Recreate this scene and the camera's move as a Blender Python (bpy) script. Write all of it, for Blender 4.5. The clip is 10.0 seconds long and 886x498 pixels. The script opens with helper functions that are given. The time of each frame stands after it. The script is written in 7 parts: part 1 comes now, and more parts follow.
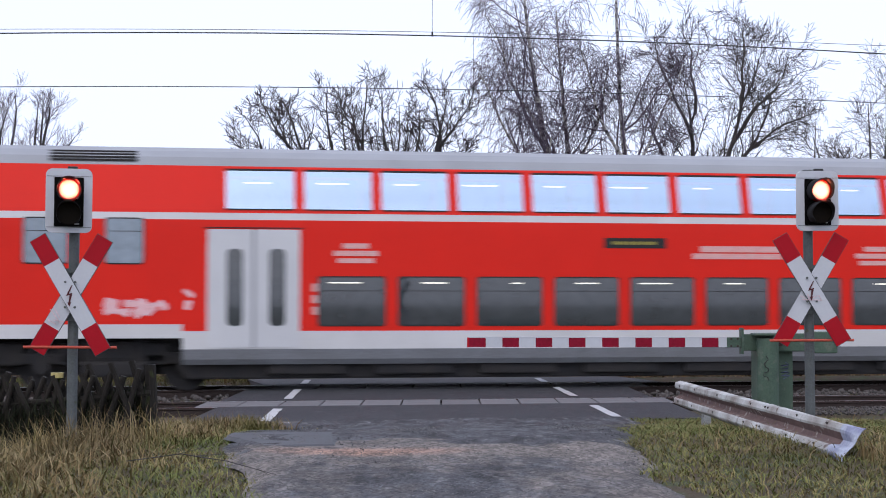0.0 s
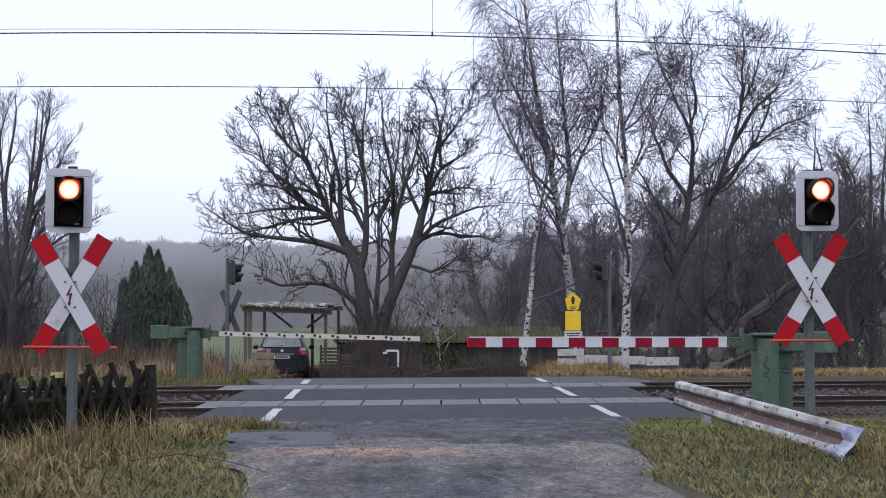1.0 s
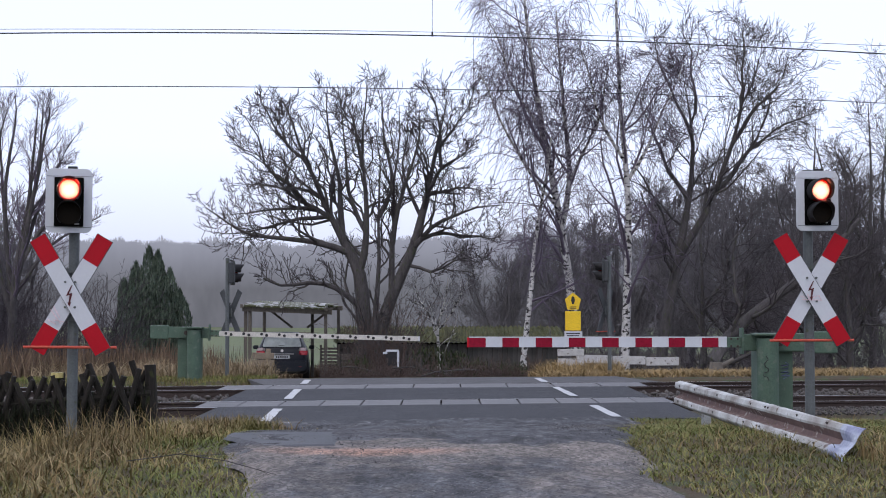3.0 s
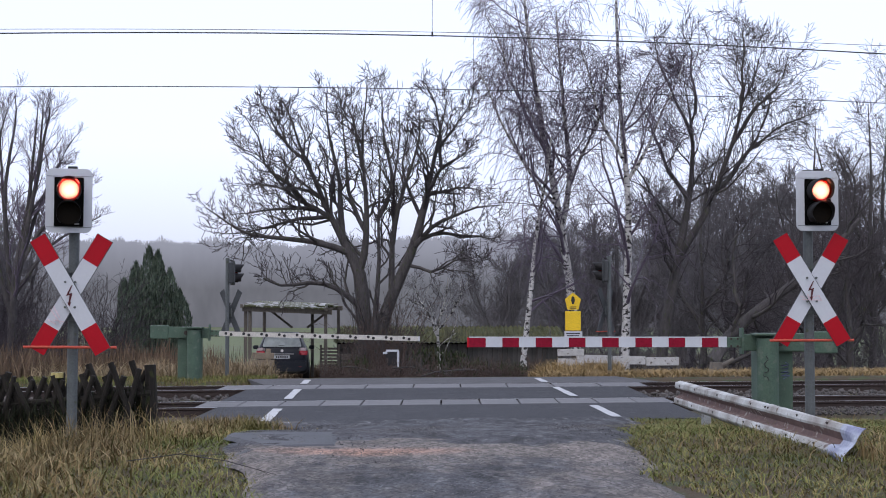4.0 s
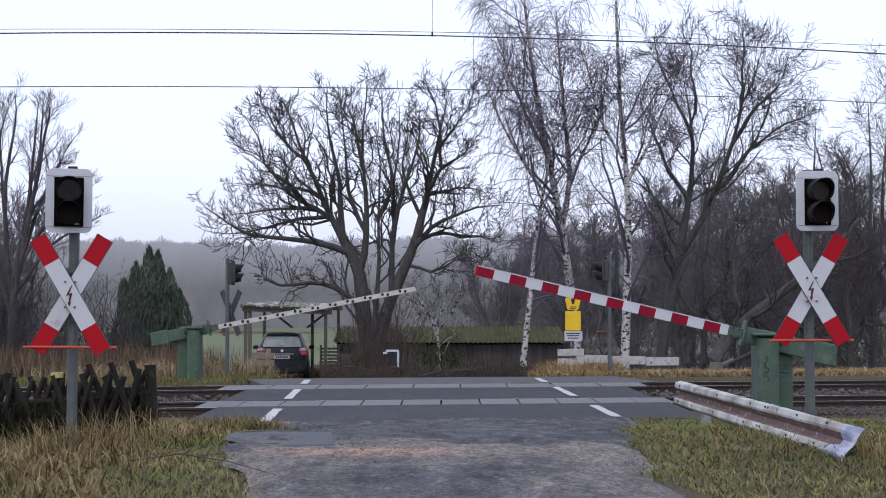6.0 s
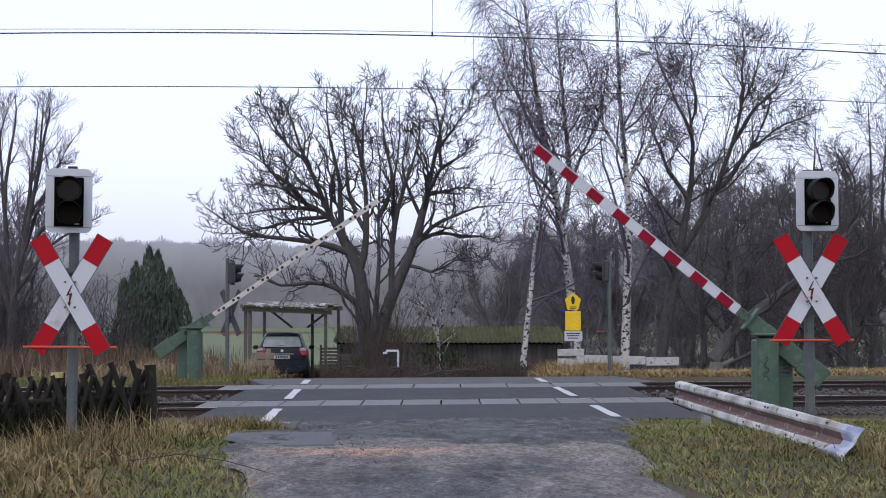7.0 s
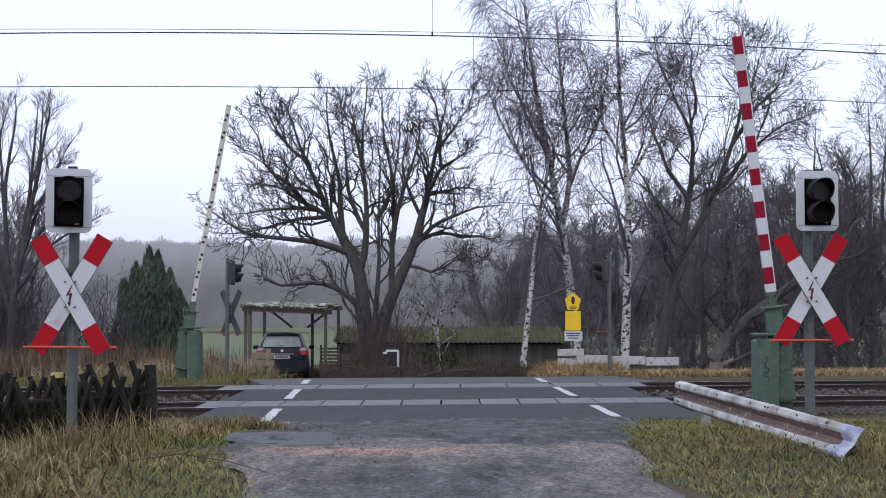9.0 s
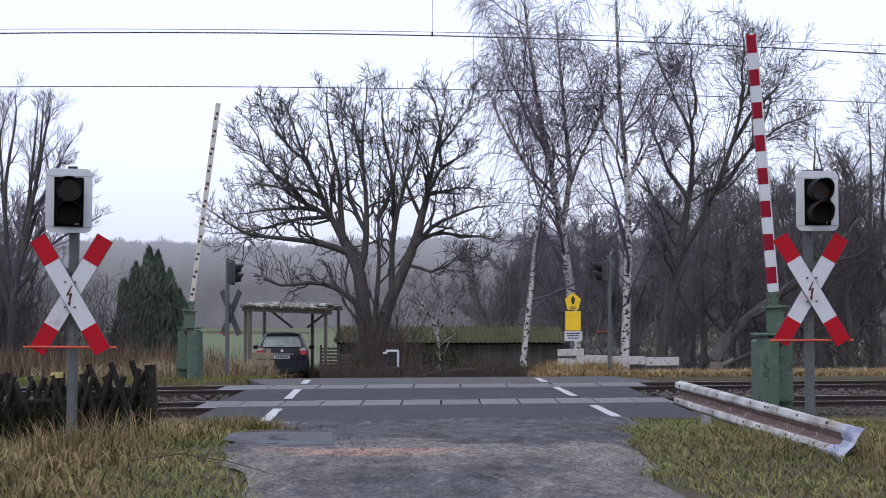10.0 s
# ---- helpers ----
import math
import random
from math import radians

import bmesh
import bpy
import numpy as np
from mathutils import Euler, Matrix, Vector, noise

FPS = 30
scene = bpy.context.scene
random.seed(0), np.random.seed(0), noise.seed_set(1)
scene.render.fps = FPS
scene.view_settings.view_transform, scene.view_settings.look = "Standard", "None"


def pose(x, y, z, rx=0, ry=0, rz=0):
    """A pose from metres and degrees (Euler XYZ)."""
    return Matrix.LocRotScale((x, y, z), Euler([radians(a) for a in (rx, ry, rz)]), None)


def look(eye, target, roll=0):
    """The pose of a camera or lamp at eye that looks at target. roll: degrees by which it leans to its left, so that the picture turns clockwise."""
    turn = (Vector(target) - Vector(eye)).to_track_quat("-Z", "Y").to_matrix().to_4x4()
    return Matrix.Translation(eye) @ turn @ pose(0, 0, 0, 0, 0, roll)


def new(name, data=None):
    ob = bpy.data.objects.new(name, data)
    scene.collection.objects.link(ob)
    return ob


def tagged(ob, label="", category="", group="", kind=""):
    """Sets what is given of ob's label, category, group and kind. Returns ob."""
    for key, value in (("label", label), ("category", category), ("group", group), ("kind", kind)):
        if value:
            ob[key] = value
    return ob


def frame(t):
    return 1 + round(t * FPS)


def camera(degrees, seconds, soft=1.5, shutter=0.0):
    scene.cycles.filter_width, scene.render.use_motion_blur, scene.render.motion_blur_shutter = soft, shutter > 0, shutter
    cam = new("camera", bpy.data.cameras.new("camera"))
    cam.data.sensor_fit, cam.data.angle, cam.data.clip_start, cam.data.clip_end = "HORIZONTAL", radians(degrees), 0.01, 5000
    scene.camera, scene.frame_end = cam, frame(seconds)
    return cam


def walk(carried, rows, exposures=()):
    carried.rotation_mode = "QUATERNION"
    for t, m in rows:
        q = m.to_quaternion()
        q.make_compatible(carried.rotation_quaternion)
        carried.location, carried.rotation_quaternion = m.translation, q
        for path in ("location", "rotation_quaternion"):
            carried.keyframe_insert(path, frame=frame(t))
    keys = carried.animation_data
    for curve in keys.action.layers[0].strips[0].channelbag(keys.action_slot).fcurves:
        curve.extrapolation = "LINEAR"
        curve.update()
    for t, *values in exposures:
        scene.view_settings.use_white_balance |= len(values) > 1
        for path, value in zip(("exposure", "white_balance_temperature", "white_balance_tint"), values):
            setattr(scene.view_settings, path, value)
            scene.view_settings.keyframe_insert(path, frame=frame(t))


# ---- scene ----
# A static camera on a tripod looks across a two-track level crossing.
cam = camera(31.82, 10.0, soft=1.0, shutter=0.21)
EYE = (0, 0, 1.62)
VIEW = look(EYE, (0, 100, 5.22))
walk(cam, [(0, VIEW), (10, VIEW)])

# ---------------------------------------------------------------- light
SUN_TURN = radians(200)
SUN_HIGH = radians(48)
world = bpy.data.worlds.new("overcast_sky")
scene.world = world
world.use_nodes = True
wn, wl = world.node_tree.nodes, world.node_tree.links
wn.clear()
sky = wn.new("ShaderNodeTexSky")
sky.sky_type = "NISHITA"
sky.sun_disc = False
sky.sun_elevation, sky.sun_rotation = SUN_HIGH, SUN_TURN
sky.dust_density = 4.0
bg_sky = wn.new("ShaderNodeBackground")
bg_sky.inputs[1].default_value = 0.05
wl.new(sky.outputs[0], bg_sky.inputs[0])
bg_cloud = wn.new("ShaderNodeBackground")
bg_cloud.inputs[1].default_value = 0.96
# cloud cover, dimmer and bluer in the mist towards the horizon
sky_dir = wn.new("ShaderNodeTexCoord")
sky_up = wn.new("ShaderNodeSeparateXYZ")
wl.new(sky_dir.outputs["Generated"], sky_up.inputs[0])
sky_ramp = wn.new("ShaderNodeMapRange")
sky_ramp.inputs[1].default_value, sky_ramp.inputs[2].default_value = 0.01, 0.10
wl.new(sky_up.outputs[2], sky_ramp.inputs[0])
sky_mix = wn.new("ShaderNodeMixRGB")
sky_mix.inputs[1].default_value, sky_mix.inputs[2].default_value = (0.68, 0.73, 0.93, 1), (0.885, 0.945, 1.20, 1)
wl.new(sky_ramp.outputs[0], sky_mix.inputs[0])
wl.new(sky_mix.outputs[0], bg_cloud.inputs[0])
wadd = wn.new("ShaderNodeAddShader")
wl.new(bg_sky.outputs[0], wadd.inputs[0])
wl.new(bg_cloud.outputs[0], wadd.inputs[1])
wout = wn.new("ShaderNodeOutputWorld")
wl.new(wadd.outputs[0], wout.inputs[0])

sun = new("sun", bpy.data.lights.new("sun", "SUN"))
sun.data.energy, sun.data.angle, sun.data.color = 0.4, radians(20), (1.0, 0.97, 0.93)
sun.matrix_world = look((0, 0, 50), (18, 36, 0))
scene.view_settings.exposure = 0.0

# ---------------------------------------------------------------- materials
def mat(name, color, rough=0.7, metal=0.0, other=None, scale=6.0, fine=60.0, bump=0.15, spec=0.4,
        amount=0.6, stretch=(1, 1, 1), island=0.0, coat=0.0, third=None, third_at=0.62, grain=1.0):
    """Noise-varied surface: a large mottling towards `other`, fine grain, optional third colour in patches, bump."""
    m = bpy.data.materials.new(name)
    m.use_nodes = True
    n, l = m.node_tree.nodes, m.node_tree.links
    b = n["Principled BSDF"]
    b.inputs["Roughness"].default_value = rough
    b.inputs["Metallic"].default_value = metal
    b.inputs["Specular IOR Level"].default_value = spec
    b.inputs["Coat Weight"].default_value = coat
    other = other or tuple(c * 0.7 for c in color)
    tc = n.new("ShaderNodeTexCoord")
    mp = n.new("ShaderNodeMapping")
    mp.inputs["Scale"].default_value = stretch
    l.new(tc.outputs["Object"], mp.inputs[0])
    big = n.new("ShaderNodeTexNoise")
    big.inputs["Scale"].default_value, big.inputs["Detail"].default_value = scale, 6
    small = n.new("ShaderNodeTexNoise")
    small.inputs["Scale"].default_value, small.inputs["Detail"].default_value = fine, 4
    l.new(mp.outputs[0], big.inputs["Vector"])
    l.new(mp.outputs[0], small.inputs["Vector"])
    ramp = n.new("ShaderNodeMapRange")
    ramp.inputs[1].default_value, ramp.inputs[2].default_value = 0.35, 0.68
    ramp.inputs[4].default_value = amount
    l.new(big.outputs[0], ramp.inputs[0])
    mx = n.new("ShaderNodeMixRGB")
    mx.inputs[1].default_value, mx.inputs[2].default_value = (*color, 1), (*other, 1)
    l.new(ramp.outputs[0], mx.inputs[0])
    last = mx
    if third:
        rg = n.new("ShaderNodeMapRange")
        rg.inputs[1].default_value, rg.inputs[2].default_value = third_at, third_at + 0.08
        mid = n.new("ShaderNodeTexNoise")
        mid.inputs["Scale"].default_value, mid.inputs["Detail"].default_value = scale * 2.3, 8
        l.new(mp.outputs[0], mid.inputs["Vector"])
        l.new(mid.outputs[0], rg.inputs[0])
        m3 = n.new("ShaderNodeMixRGB")
        m3.inputs[2].default_value = (*third, 1)
        l.new(rg.outputs[0], m3.inputs[0])
        l.new(last.outputs[0], m3.inputs[1])
        last = m3
    gr = n.new("ShaderNodeMapRange")
    gr.inputs[1].default_value, gr.inputs[2].default_value = 0.3, 0.7
    gr.inputs[3].default_value, gr.inputs[4].default_value = 1 - 0.18 * grain, 1 + 0.15 * grain
    l.new(small.outputs[0], gr.inputs[0])
    mul = n.new("ShaderNodeVectorMath")
    mul.operation = "SCALE"
    l.new(last.outputs[0], mul.inputs[0])
    l.new(gr.outputs[0], mul.inputs["Scale"])
    out = mul.outputs[0]
    if island:
        geo = n.new("ShaderNodeNewGeometry")
        oi = n.new("ShaderNodeObjectInfo")
        ad = n.new("ShaderNodeMath")
        l.new(geo.outputs["Random Per Island"], ad.inputs[0])
        l.new(oi.outputs["Random"], ad.inputs[1])
        fr = n.new("ShaderNodeMath")
        fr.operation = "FRACT"
        l.new(ad.outputs[0], fr.inputs[0])
        ir = n.new("ShaderNodeMapRange")
        ir.inputs[3].default_value, ir.inputs[4].default_value = 1 - island, 1 + island
        l.new(fr.outputs[0], ir.inputs[0])
        m2 = n.new("ShaderNodeVectorMath")
        m2.operation = "SCALE"
        l.new(out, m2.inputs[0])
        l.new(ir.outputs[0], m2.inputs["Scale"])
        out = m2.outputs[0]
    l.new(out, b.inputs["Base Color"])
    if bump:
        bp = n.new("ShaderNodeBump")
        bp.inputs["Strength"].default_value = bump
        bp.inputs["Distance"].default_value = 0.02
        l.new(small.outputs[0], bp.inputs["Height"])
        l.new(bp.outputs[0], b.inputs["Normal"])
    return m


def glow(name, color, strength):
    m = bpy.data.materials.new(name)
    m.use_nodes = True
    n = m.node_tree.nodes
    n.remove(n["Principled BSDF"])
    e = n.new("ShaderNodeEmission")
    e.inputs[0].default_value, e.inputs[1].default_value = (*color, 1), strength
    m.node_tree.links.new(e.outputs[0], n["Material Output"].inputs[0])
    return m


def lens_glass(name, color):
    """Coloured ribbed signal lens: scatters the light from behind through itself."""
    m = bpy.data.materials.new(name)
    m.use_nodes = True
    n, l = m.node_tree.nodes, m.node_tree.links
    n.remove(n["Principled BSDF"])
    t = n.new("ShaderNodeBsdfTranslucent")
    t.inputs[0].default_value = (*color, 1)
    g = n.new("ShaderNodeBsdfGlossy")
    g.inputs["Roughness"].default_value = 0.25
    g.inputs[0].default_value = (0.6, 0.6, 0.6, 1)
    mx = n.new("ShaderNodeMixShader")
    mx.inputs[0].default_value = 0.03
    l.new(t.outputs[0], mx.inputs[1])
    l.new(g.outputs[0], mx.inputs[2])
    l.new(mx.outputs[0], n["Material Output"].inputs[0])
    return m


def pane_glass(name, tint=(0.02, 0.025, 0.03), rough=0.04, spec=0.9, coat=1.0):
    m = mat(name, tint, rough, 0, scale=2, fine=5, bump=0, spec=spec, coat=coat)
    return m


M = {}
M["galv"] = mat("galvanised_steel", (0.105, 0.115, 0.12), 0.6, 0.25, (0.07, 0.08, 0.08), 8, 70, 0.1, third=(0.07, 0.085, 0.055), third_at=0.62)
M["white"] = mat("white_enamel", (0.51, 0.53, 0.575), 0.45, 0, (0.42, 0.44, 0.475), 2.5, 40, 0.0, amount=0.4, grain=0.15)
M["red"] = mat("red_enamel", (0.37, 0.005, 0.014), 0.5, 0, (0.30, 0.004, 0.012), 3, 40, 0.0, spec=0.15, grain=0.2)
M["boomback"] = mat("yellowed_white_boom", (0.52, 0.50, 0.46), 0.6, 0, (0.40, 0.37, 0.34), 4, 40, 0.05)
M["boomred"] = mat("crimson_boom_paint", (0.23, 0.004, 0.022), 0.5, 0, (0.17, 0.004, 0.018), 6, 40, 0.03, spec=0.15)
M["black"] = mat("black_paint", (0.012, 0.012, 0.014), 0.5, 0, (0.02, 0.02, 0.02), 6, 40, 0.05)
M["bar_red"] = mat("sun_faded_red_bar", (0.46, 0.075, 0.045), 0.55, 0, (0.36, 0.05, 0.03), 6, 40, 0.03)
M["soot"] = mat("matt_black", (0.004, 0.004, 0.004), 0.9, 0, spec=0.05, bump=0)
M["bluepen"] = mat("faded_blue_spray", (0.14, 0.16, 0.32), 0.6, 0, bump=0)
M["green"] = mat("moss_green_steel", (0.065, 0.11, 0.078), 0.6, 0.0, (0.042, 0.072, 0.052), 4, 50, 0.08, third=(0.095, 0.125, 0.095), third_at=0.57)
M["zinc"] = mat("weathered_guardrail", (0.50, 0.515, 0.51), 0.65, 0.0, (0.22, 0.20, 0.175), 2.0, 60, 0.15, amount=1.0, third=(0.11, 0.07, 0.055), third_at=0.60)
M["rust"] = mat("rusty_steel", (0.05, 0.036, 0.032), 0.85, 0.1, (0.03, 0.022, 0.02), 12, 80, 0.3)
M["railtop"] = mat("polished_rail_head", (0.45, 0.45, 0.47), 0.3, 0.9, (0.3, 0.3, 0.31), 8, 60, 0.02)
M["sleeper"] = mat("concrete_sleeper", (0.22, 0.20, 0.18), 0.9, 0, (0.13, 0.11, 0.10), 6, 50, 0.3)
M["ballast"] = mat("ballast_stone", (0.08, 0.072, 0.068), 0.9, 0, (0.042, 0.036, 0.033), 9, 60, 0.3, island=0.5)
M["slab"] = mat("crossing_slab_concrete", (0.165, 0.165, 0.172), 0.85, 0, (0.11, 0.11, 0.115), 3, 60, 0.2, island=0.07)
M["asphalt"] = mat("smooth_asphalt", (0.038, 0.039, 0.045), 0.85, 0, (0.023, 0.024, 0.028), 1.5, 90, 0.4, third=(0.055, 0.057, 0.063), third_at=0.6, grain=1.8)
M["paint"] = mat("road_marking_paint", (0.50, 0.51, 0.52), 0.7, 0, (0.36, 0.37, 0.38), 5, 60, 0.15, third=(0.2, 0.2, 0.21), third_at=0.62)
M["bark"] = mat("grey_brown_bark", (0.082, 0.075, 0.076), 0.95, 0, (0.026, 0.023, 0.025), 7, 30, 1.0, stretch=(1, 1, 0.3), third=(0.055, 0.062, 0.036), third_at=0.58)
M["twig"] = mat("winter_twigs", (0.048, 0.039, 0.046), 0.9, 0, (0.03, 0.025, 0.03), 2, 8, 0)
M["oldwood"] = mat("mossy_old_wood", (0.019, 0.016, 0.013), 0.95, 0, (0.010, 0.008, 0.007), 9, 60, 0.5, stretch=(1, 1, 0.25), third=(0.035, 0.042, 0.016), third_at=0.58)


# ---------------------------------------------------------------- mesh helpers
def part(name, bm, material, parent=None, label="", smooth=False, m=None):
    """Links a bmesh as one mesh object, under a thing or part if given."""
    me = bpy.data.meshes.new(name)
    bm.to_mesh(me)
    bm.free()
    for x in (material if isinstance(material, (list, tuple)) else [material]):
        me.materials.append(x)
    if smooth:
        me.polygons.foreach_set("use_smooth", [True] * len(me.polygons))
    ob = new(name, me)
    if parent:
        ob.parent = parent
    if m:
        ob.matrix_basis = m
    if label:
        tagged(ob, label)
    return ob


def thing(name, m, label, category, group="", kind=""):
    e = new(name)
    e.empty_display_size = 0.2
    e.matrix_basis = m
    return tagged(e, label, category, group, kind)


def box(bm, sx, sy, sz, m=None, bevel=0.0):
    """A box of that size centred on m."""
    r = bmesh.ops.create_cube(bm, size=1, matrix=(m or Matrix()) @ Matrix.Diagonal((sx, sy, sz, 1)))
    if bevel:
        es = list({e for v in r["verts"] for e in v.link_edges})
        bmesh.ops.bevel(bm, geom=es, offset=bevel, segments=2, affect="EDGES", profile=0.6)
    return bm


def cyl(bm, r, h, m=None, r2=None, seg=16, caps=True):
    bmesh.ops.create_cone(bm, cap_ends=caps, segments=seg, radius1=r, radius2=r if r2 is None else r2, depth=h, matrix=m or Matrix())
    return bm


def prism(bm, outline, depth, m=None, bevel=0.0):
    """Outline in x, z; extruded along y by depth, centred."""
    m = m or Matrix()
    fr = [bm.verts.new(m @ Vector((x, -depth / 2, z))) for x, z in outline]
    bk = [bm.verts.new(m @ Vector((x, depth / 2, z))) for x, z in outline]
    k = len(outline)
    bm.faces.new(fr)
    bm.faces.new(bk[::-1])
    for i in range(k):
        bm.faces.new((fr[(i + 1) % k], fr[i], bk[i], bk[(i + 1) % k]))
    if bevel:
        bm.edges.ensure_lookup_table()
        bmesh.ops.bevel(bm, geom=[e for e in bm.edges if fr[0] in e.verts or all(v in fr for v in e.verts)], offset=bevel, segments=2, affect="EDGES")
    bmesh.ops.recalc_face_normals(bm, faces=bm.faces[:])
    return bm


def rounded(w, h, r, k=5):
    """Outline of a rounded rectangle in x, z."""
    o = []
    for cx, cz, a0 in ((w / 2 - r, h / 2 - r, 0), (-w / 2 + r, h / 2 - r, 90), (-w / 2 + r, -h / 2 + r, 180), (w / 2 - r, -h / 2 + r, 270)):
        for i in range(k + 1):
            a = radians(a0 + 90 * i / k)
            o.append((cx + r * math.cos(a), cz + r * math.sin(a)))
    return o


B = bmesh.new


def raw_mesh(name, verts, faces, material, parent=None, smooth=False):
    """A mesh from numpy arrays of vertices and equal-sided faces."""
    me = bpy.data.meshes.new(name)
    k = faces.shape[1]
    me.vertices.add(len(verts))
    me.vertices.foreach_set("co", verts.astype(np.float32).ravel())
    me.loops.add(faces.size)
    me.loops.foreach_set("vertex_index", faces.astype(np.int32).ravel())
    me.polygons.add(len(faces))
    me.polygons.foreach_set("loop_start", np.arange(0, faces.size, k, dtype=np.int32))
    me.polygons.foreach_set("loop_total", np.full(len(faces), k, dtype=np.int32))
    if smooth:
        me.polygons.foreach_set("use_smooth", np.ones(len(faces), dtype=bool))
    me.update(calc_edges=True)
    me.materials.append(material)
    ob = new(name, me)
    if parent:
        ob.parent = parent
    return ob


# ---------------------------------------------------------------- the lie of the land
SKEW = 0.165                      # the tracks run away to the right by this much per metre
ALONG = math.atan(SKEW)
TRACK_FRONT, TRACK_REAR = 26.00, 31.22


def step(a, b, x):
    t = np.clip((x - a) / (b - a), 0, 1)
    return t * t * (3 - 2 * t)


def ground_z(x, y):
    """Height of the earth; the rail heads are at zero."""
    x, y = np.asarray(x, float), np.asarray(y, float)
    v = y - SKEW * x
    z = 0.45 - 0.42 * step(13.0, 21.4, v)
    z = z - 0.33 * step(23.0, 24.2, v) + 0.26 * step(33.2, 34.6, v)
    z = z - 1.0 * step(35, 52, v) - 0.35 * step(52, 80, v)
    z = z + 0.17 * step(26.9, 27.6, v) * (1 - step(29.6, 30.3, v))
    z = z - 0.22 * step(2.6, 4.4, -x) * (1 - step(19, 22, v))
    side = step(3.0, 9.0, np.abs(x))
    z = z + side * (0.10 * np.sin(x * 1.3 + y * 0.7) * step(8, 12, y) * (1 - step(20, 22, v)))
    return z


def road_mid(y):
    y = np.asarray(y, float)
    return np.where(y > 21.5, 0.02 - 0.037 * (y - 22), np.interp(y, [-30, 5, 9.4, 13, 17, 21.5], [0.2, 0.2, 0.15, -0.13, 0.0, 0.04]))


def road_half(y):
    """Half the width of the worn lane before the crossing."""
    return np.interp(y, [-30, 5, 9, 13, 17, 19.5, 21.5], [1.3, 1.3, 1.35, 1.66, 2.0, 2.4, 2.9])


def road_z(x, y):
    x, y = np.asarray(x, float), np.asarray(y, float)
    v = y - SKEW * x
    return 0.45 - 0.45 * step(13.0, 21.4, v) - 1.0 * step(35.5, 52, v) - 0.35 * step(52, 80, v)

# ---------------------------------------------------------------- ground, lane and crossing
def earth_material():
    m = mat("verge_earth", (0.05, 0.038, 0.019), 0.95, 0, (0.075, 0.05, 0.026), 1.1, 30, 0.6, third=(0.045, 0.055, 0.018), third_at=0.52)
    return m


def make_ground():
    xs = np.unique(np.concatenate([np.linspace(-14, 14, 113), np.linspace(-60, 60, 41), np.linspace(-400, 400, 21), [-2500, -1200, 1200, 2500]]))
    ys = np.unique(np.concatenate([np.linspace(4, 60, 225), np.linspace(-40, 120, 41), np.linspace(-400, 500, 19), [-2500, -1000, 1000, 2500]]))
    X, Y = np.meshgrid(xs, ys)
    Z = ground_z(X, Y)
    rng = np.random.default_rng(4)
    near = (np.abs(X) < 14) & (Y > 4) & (Y < 60)
    off = np.abs(X - road_mid(Y)) > road_half(Y) + 0.35
    Z = Z + near * np.where(off & (Y < 23), rng.uniform(-0.06, -0.015, X.shape), -0.02 * (np.abs(X) < 4.5))
    V = np.stack([X, Y, Z], -1).reshape(-1, 3)
    w = len(xs)
    i = (np.arange(len(ys) - 1)[:, None] * w + np.arange(w - 1)[None]).ravel()
    ob = raw_mesh("ground", V, np.stack([i, i + 1, i + w + 1, i + w], 1), earth_material(), smooth=True)
    tagged(ob, "damp winter earth with thin grass on both sides of the tracks", "ground", kind="structure")


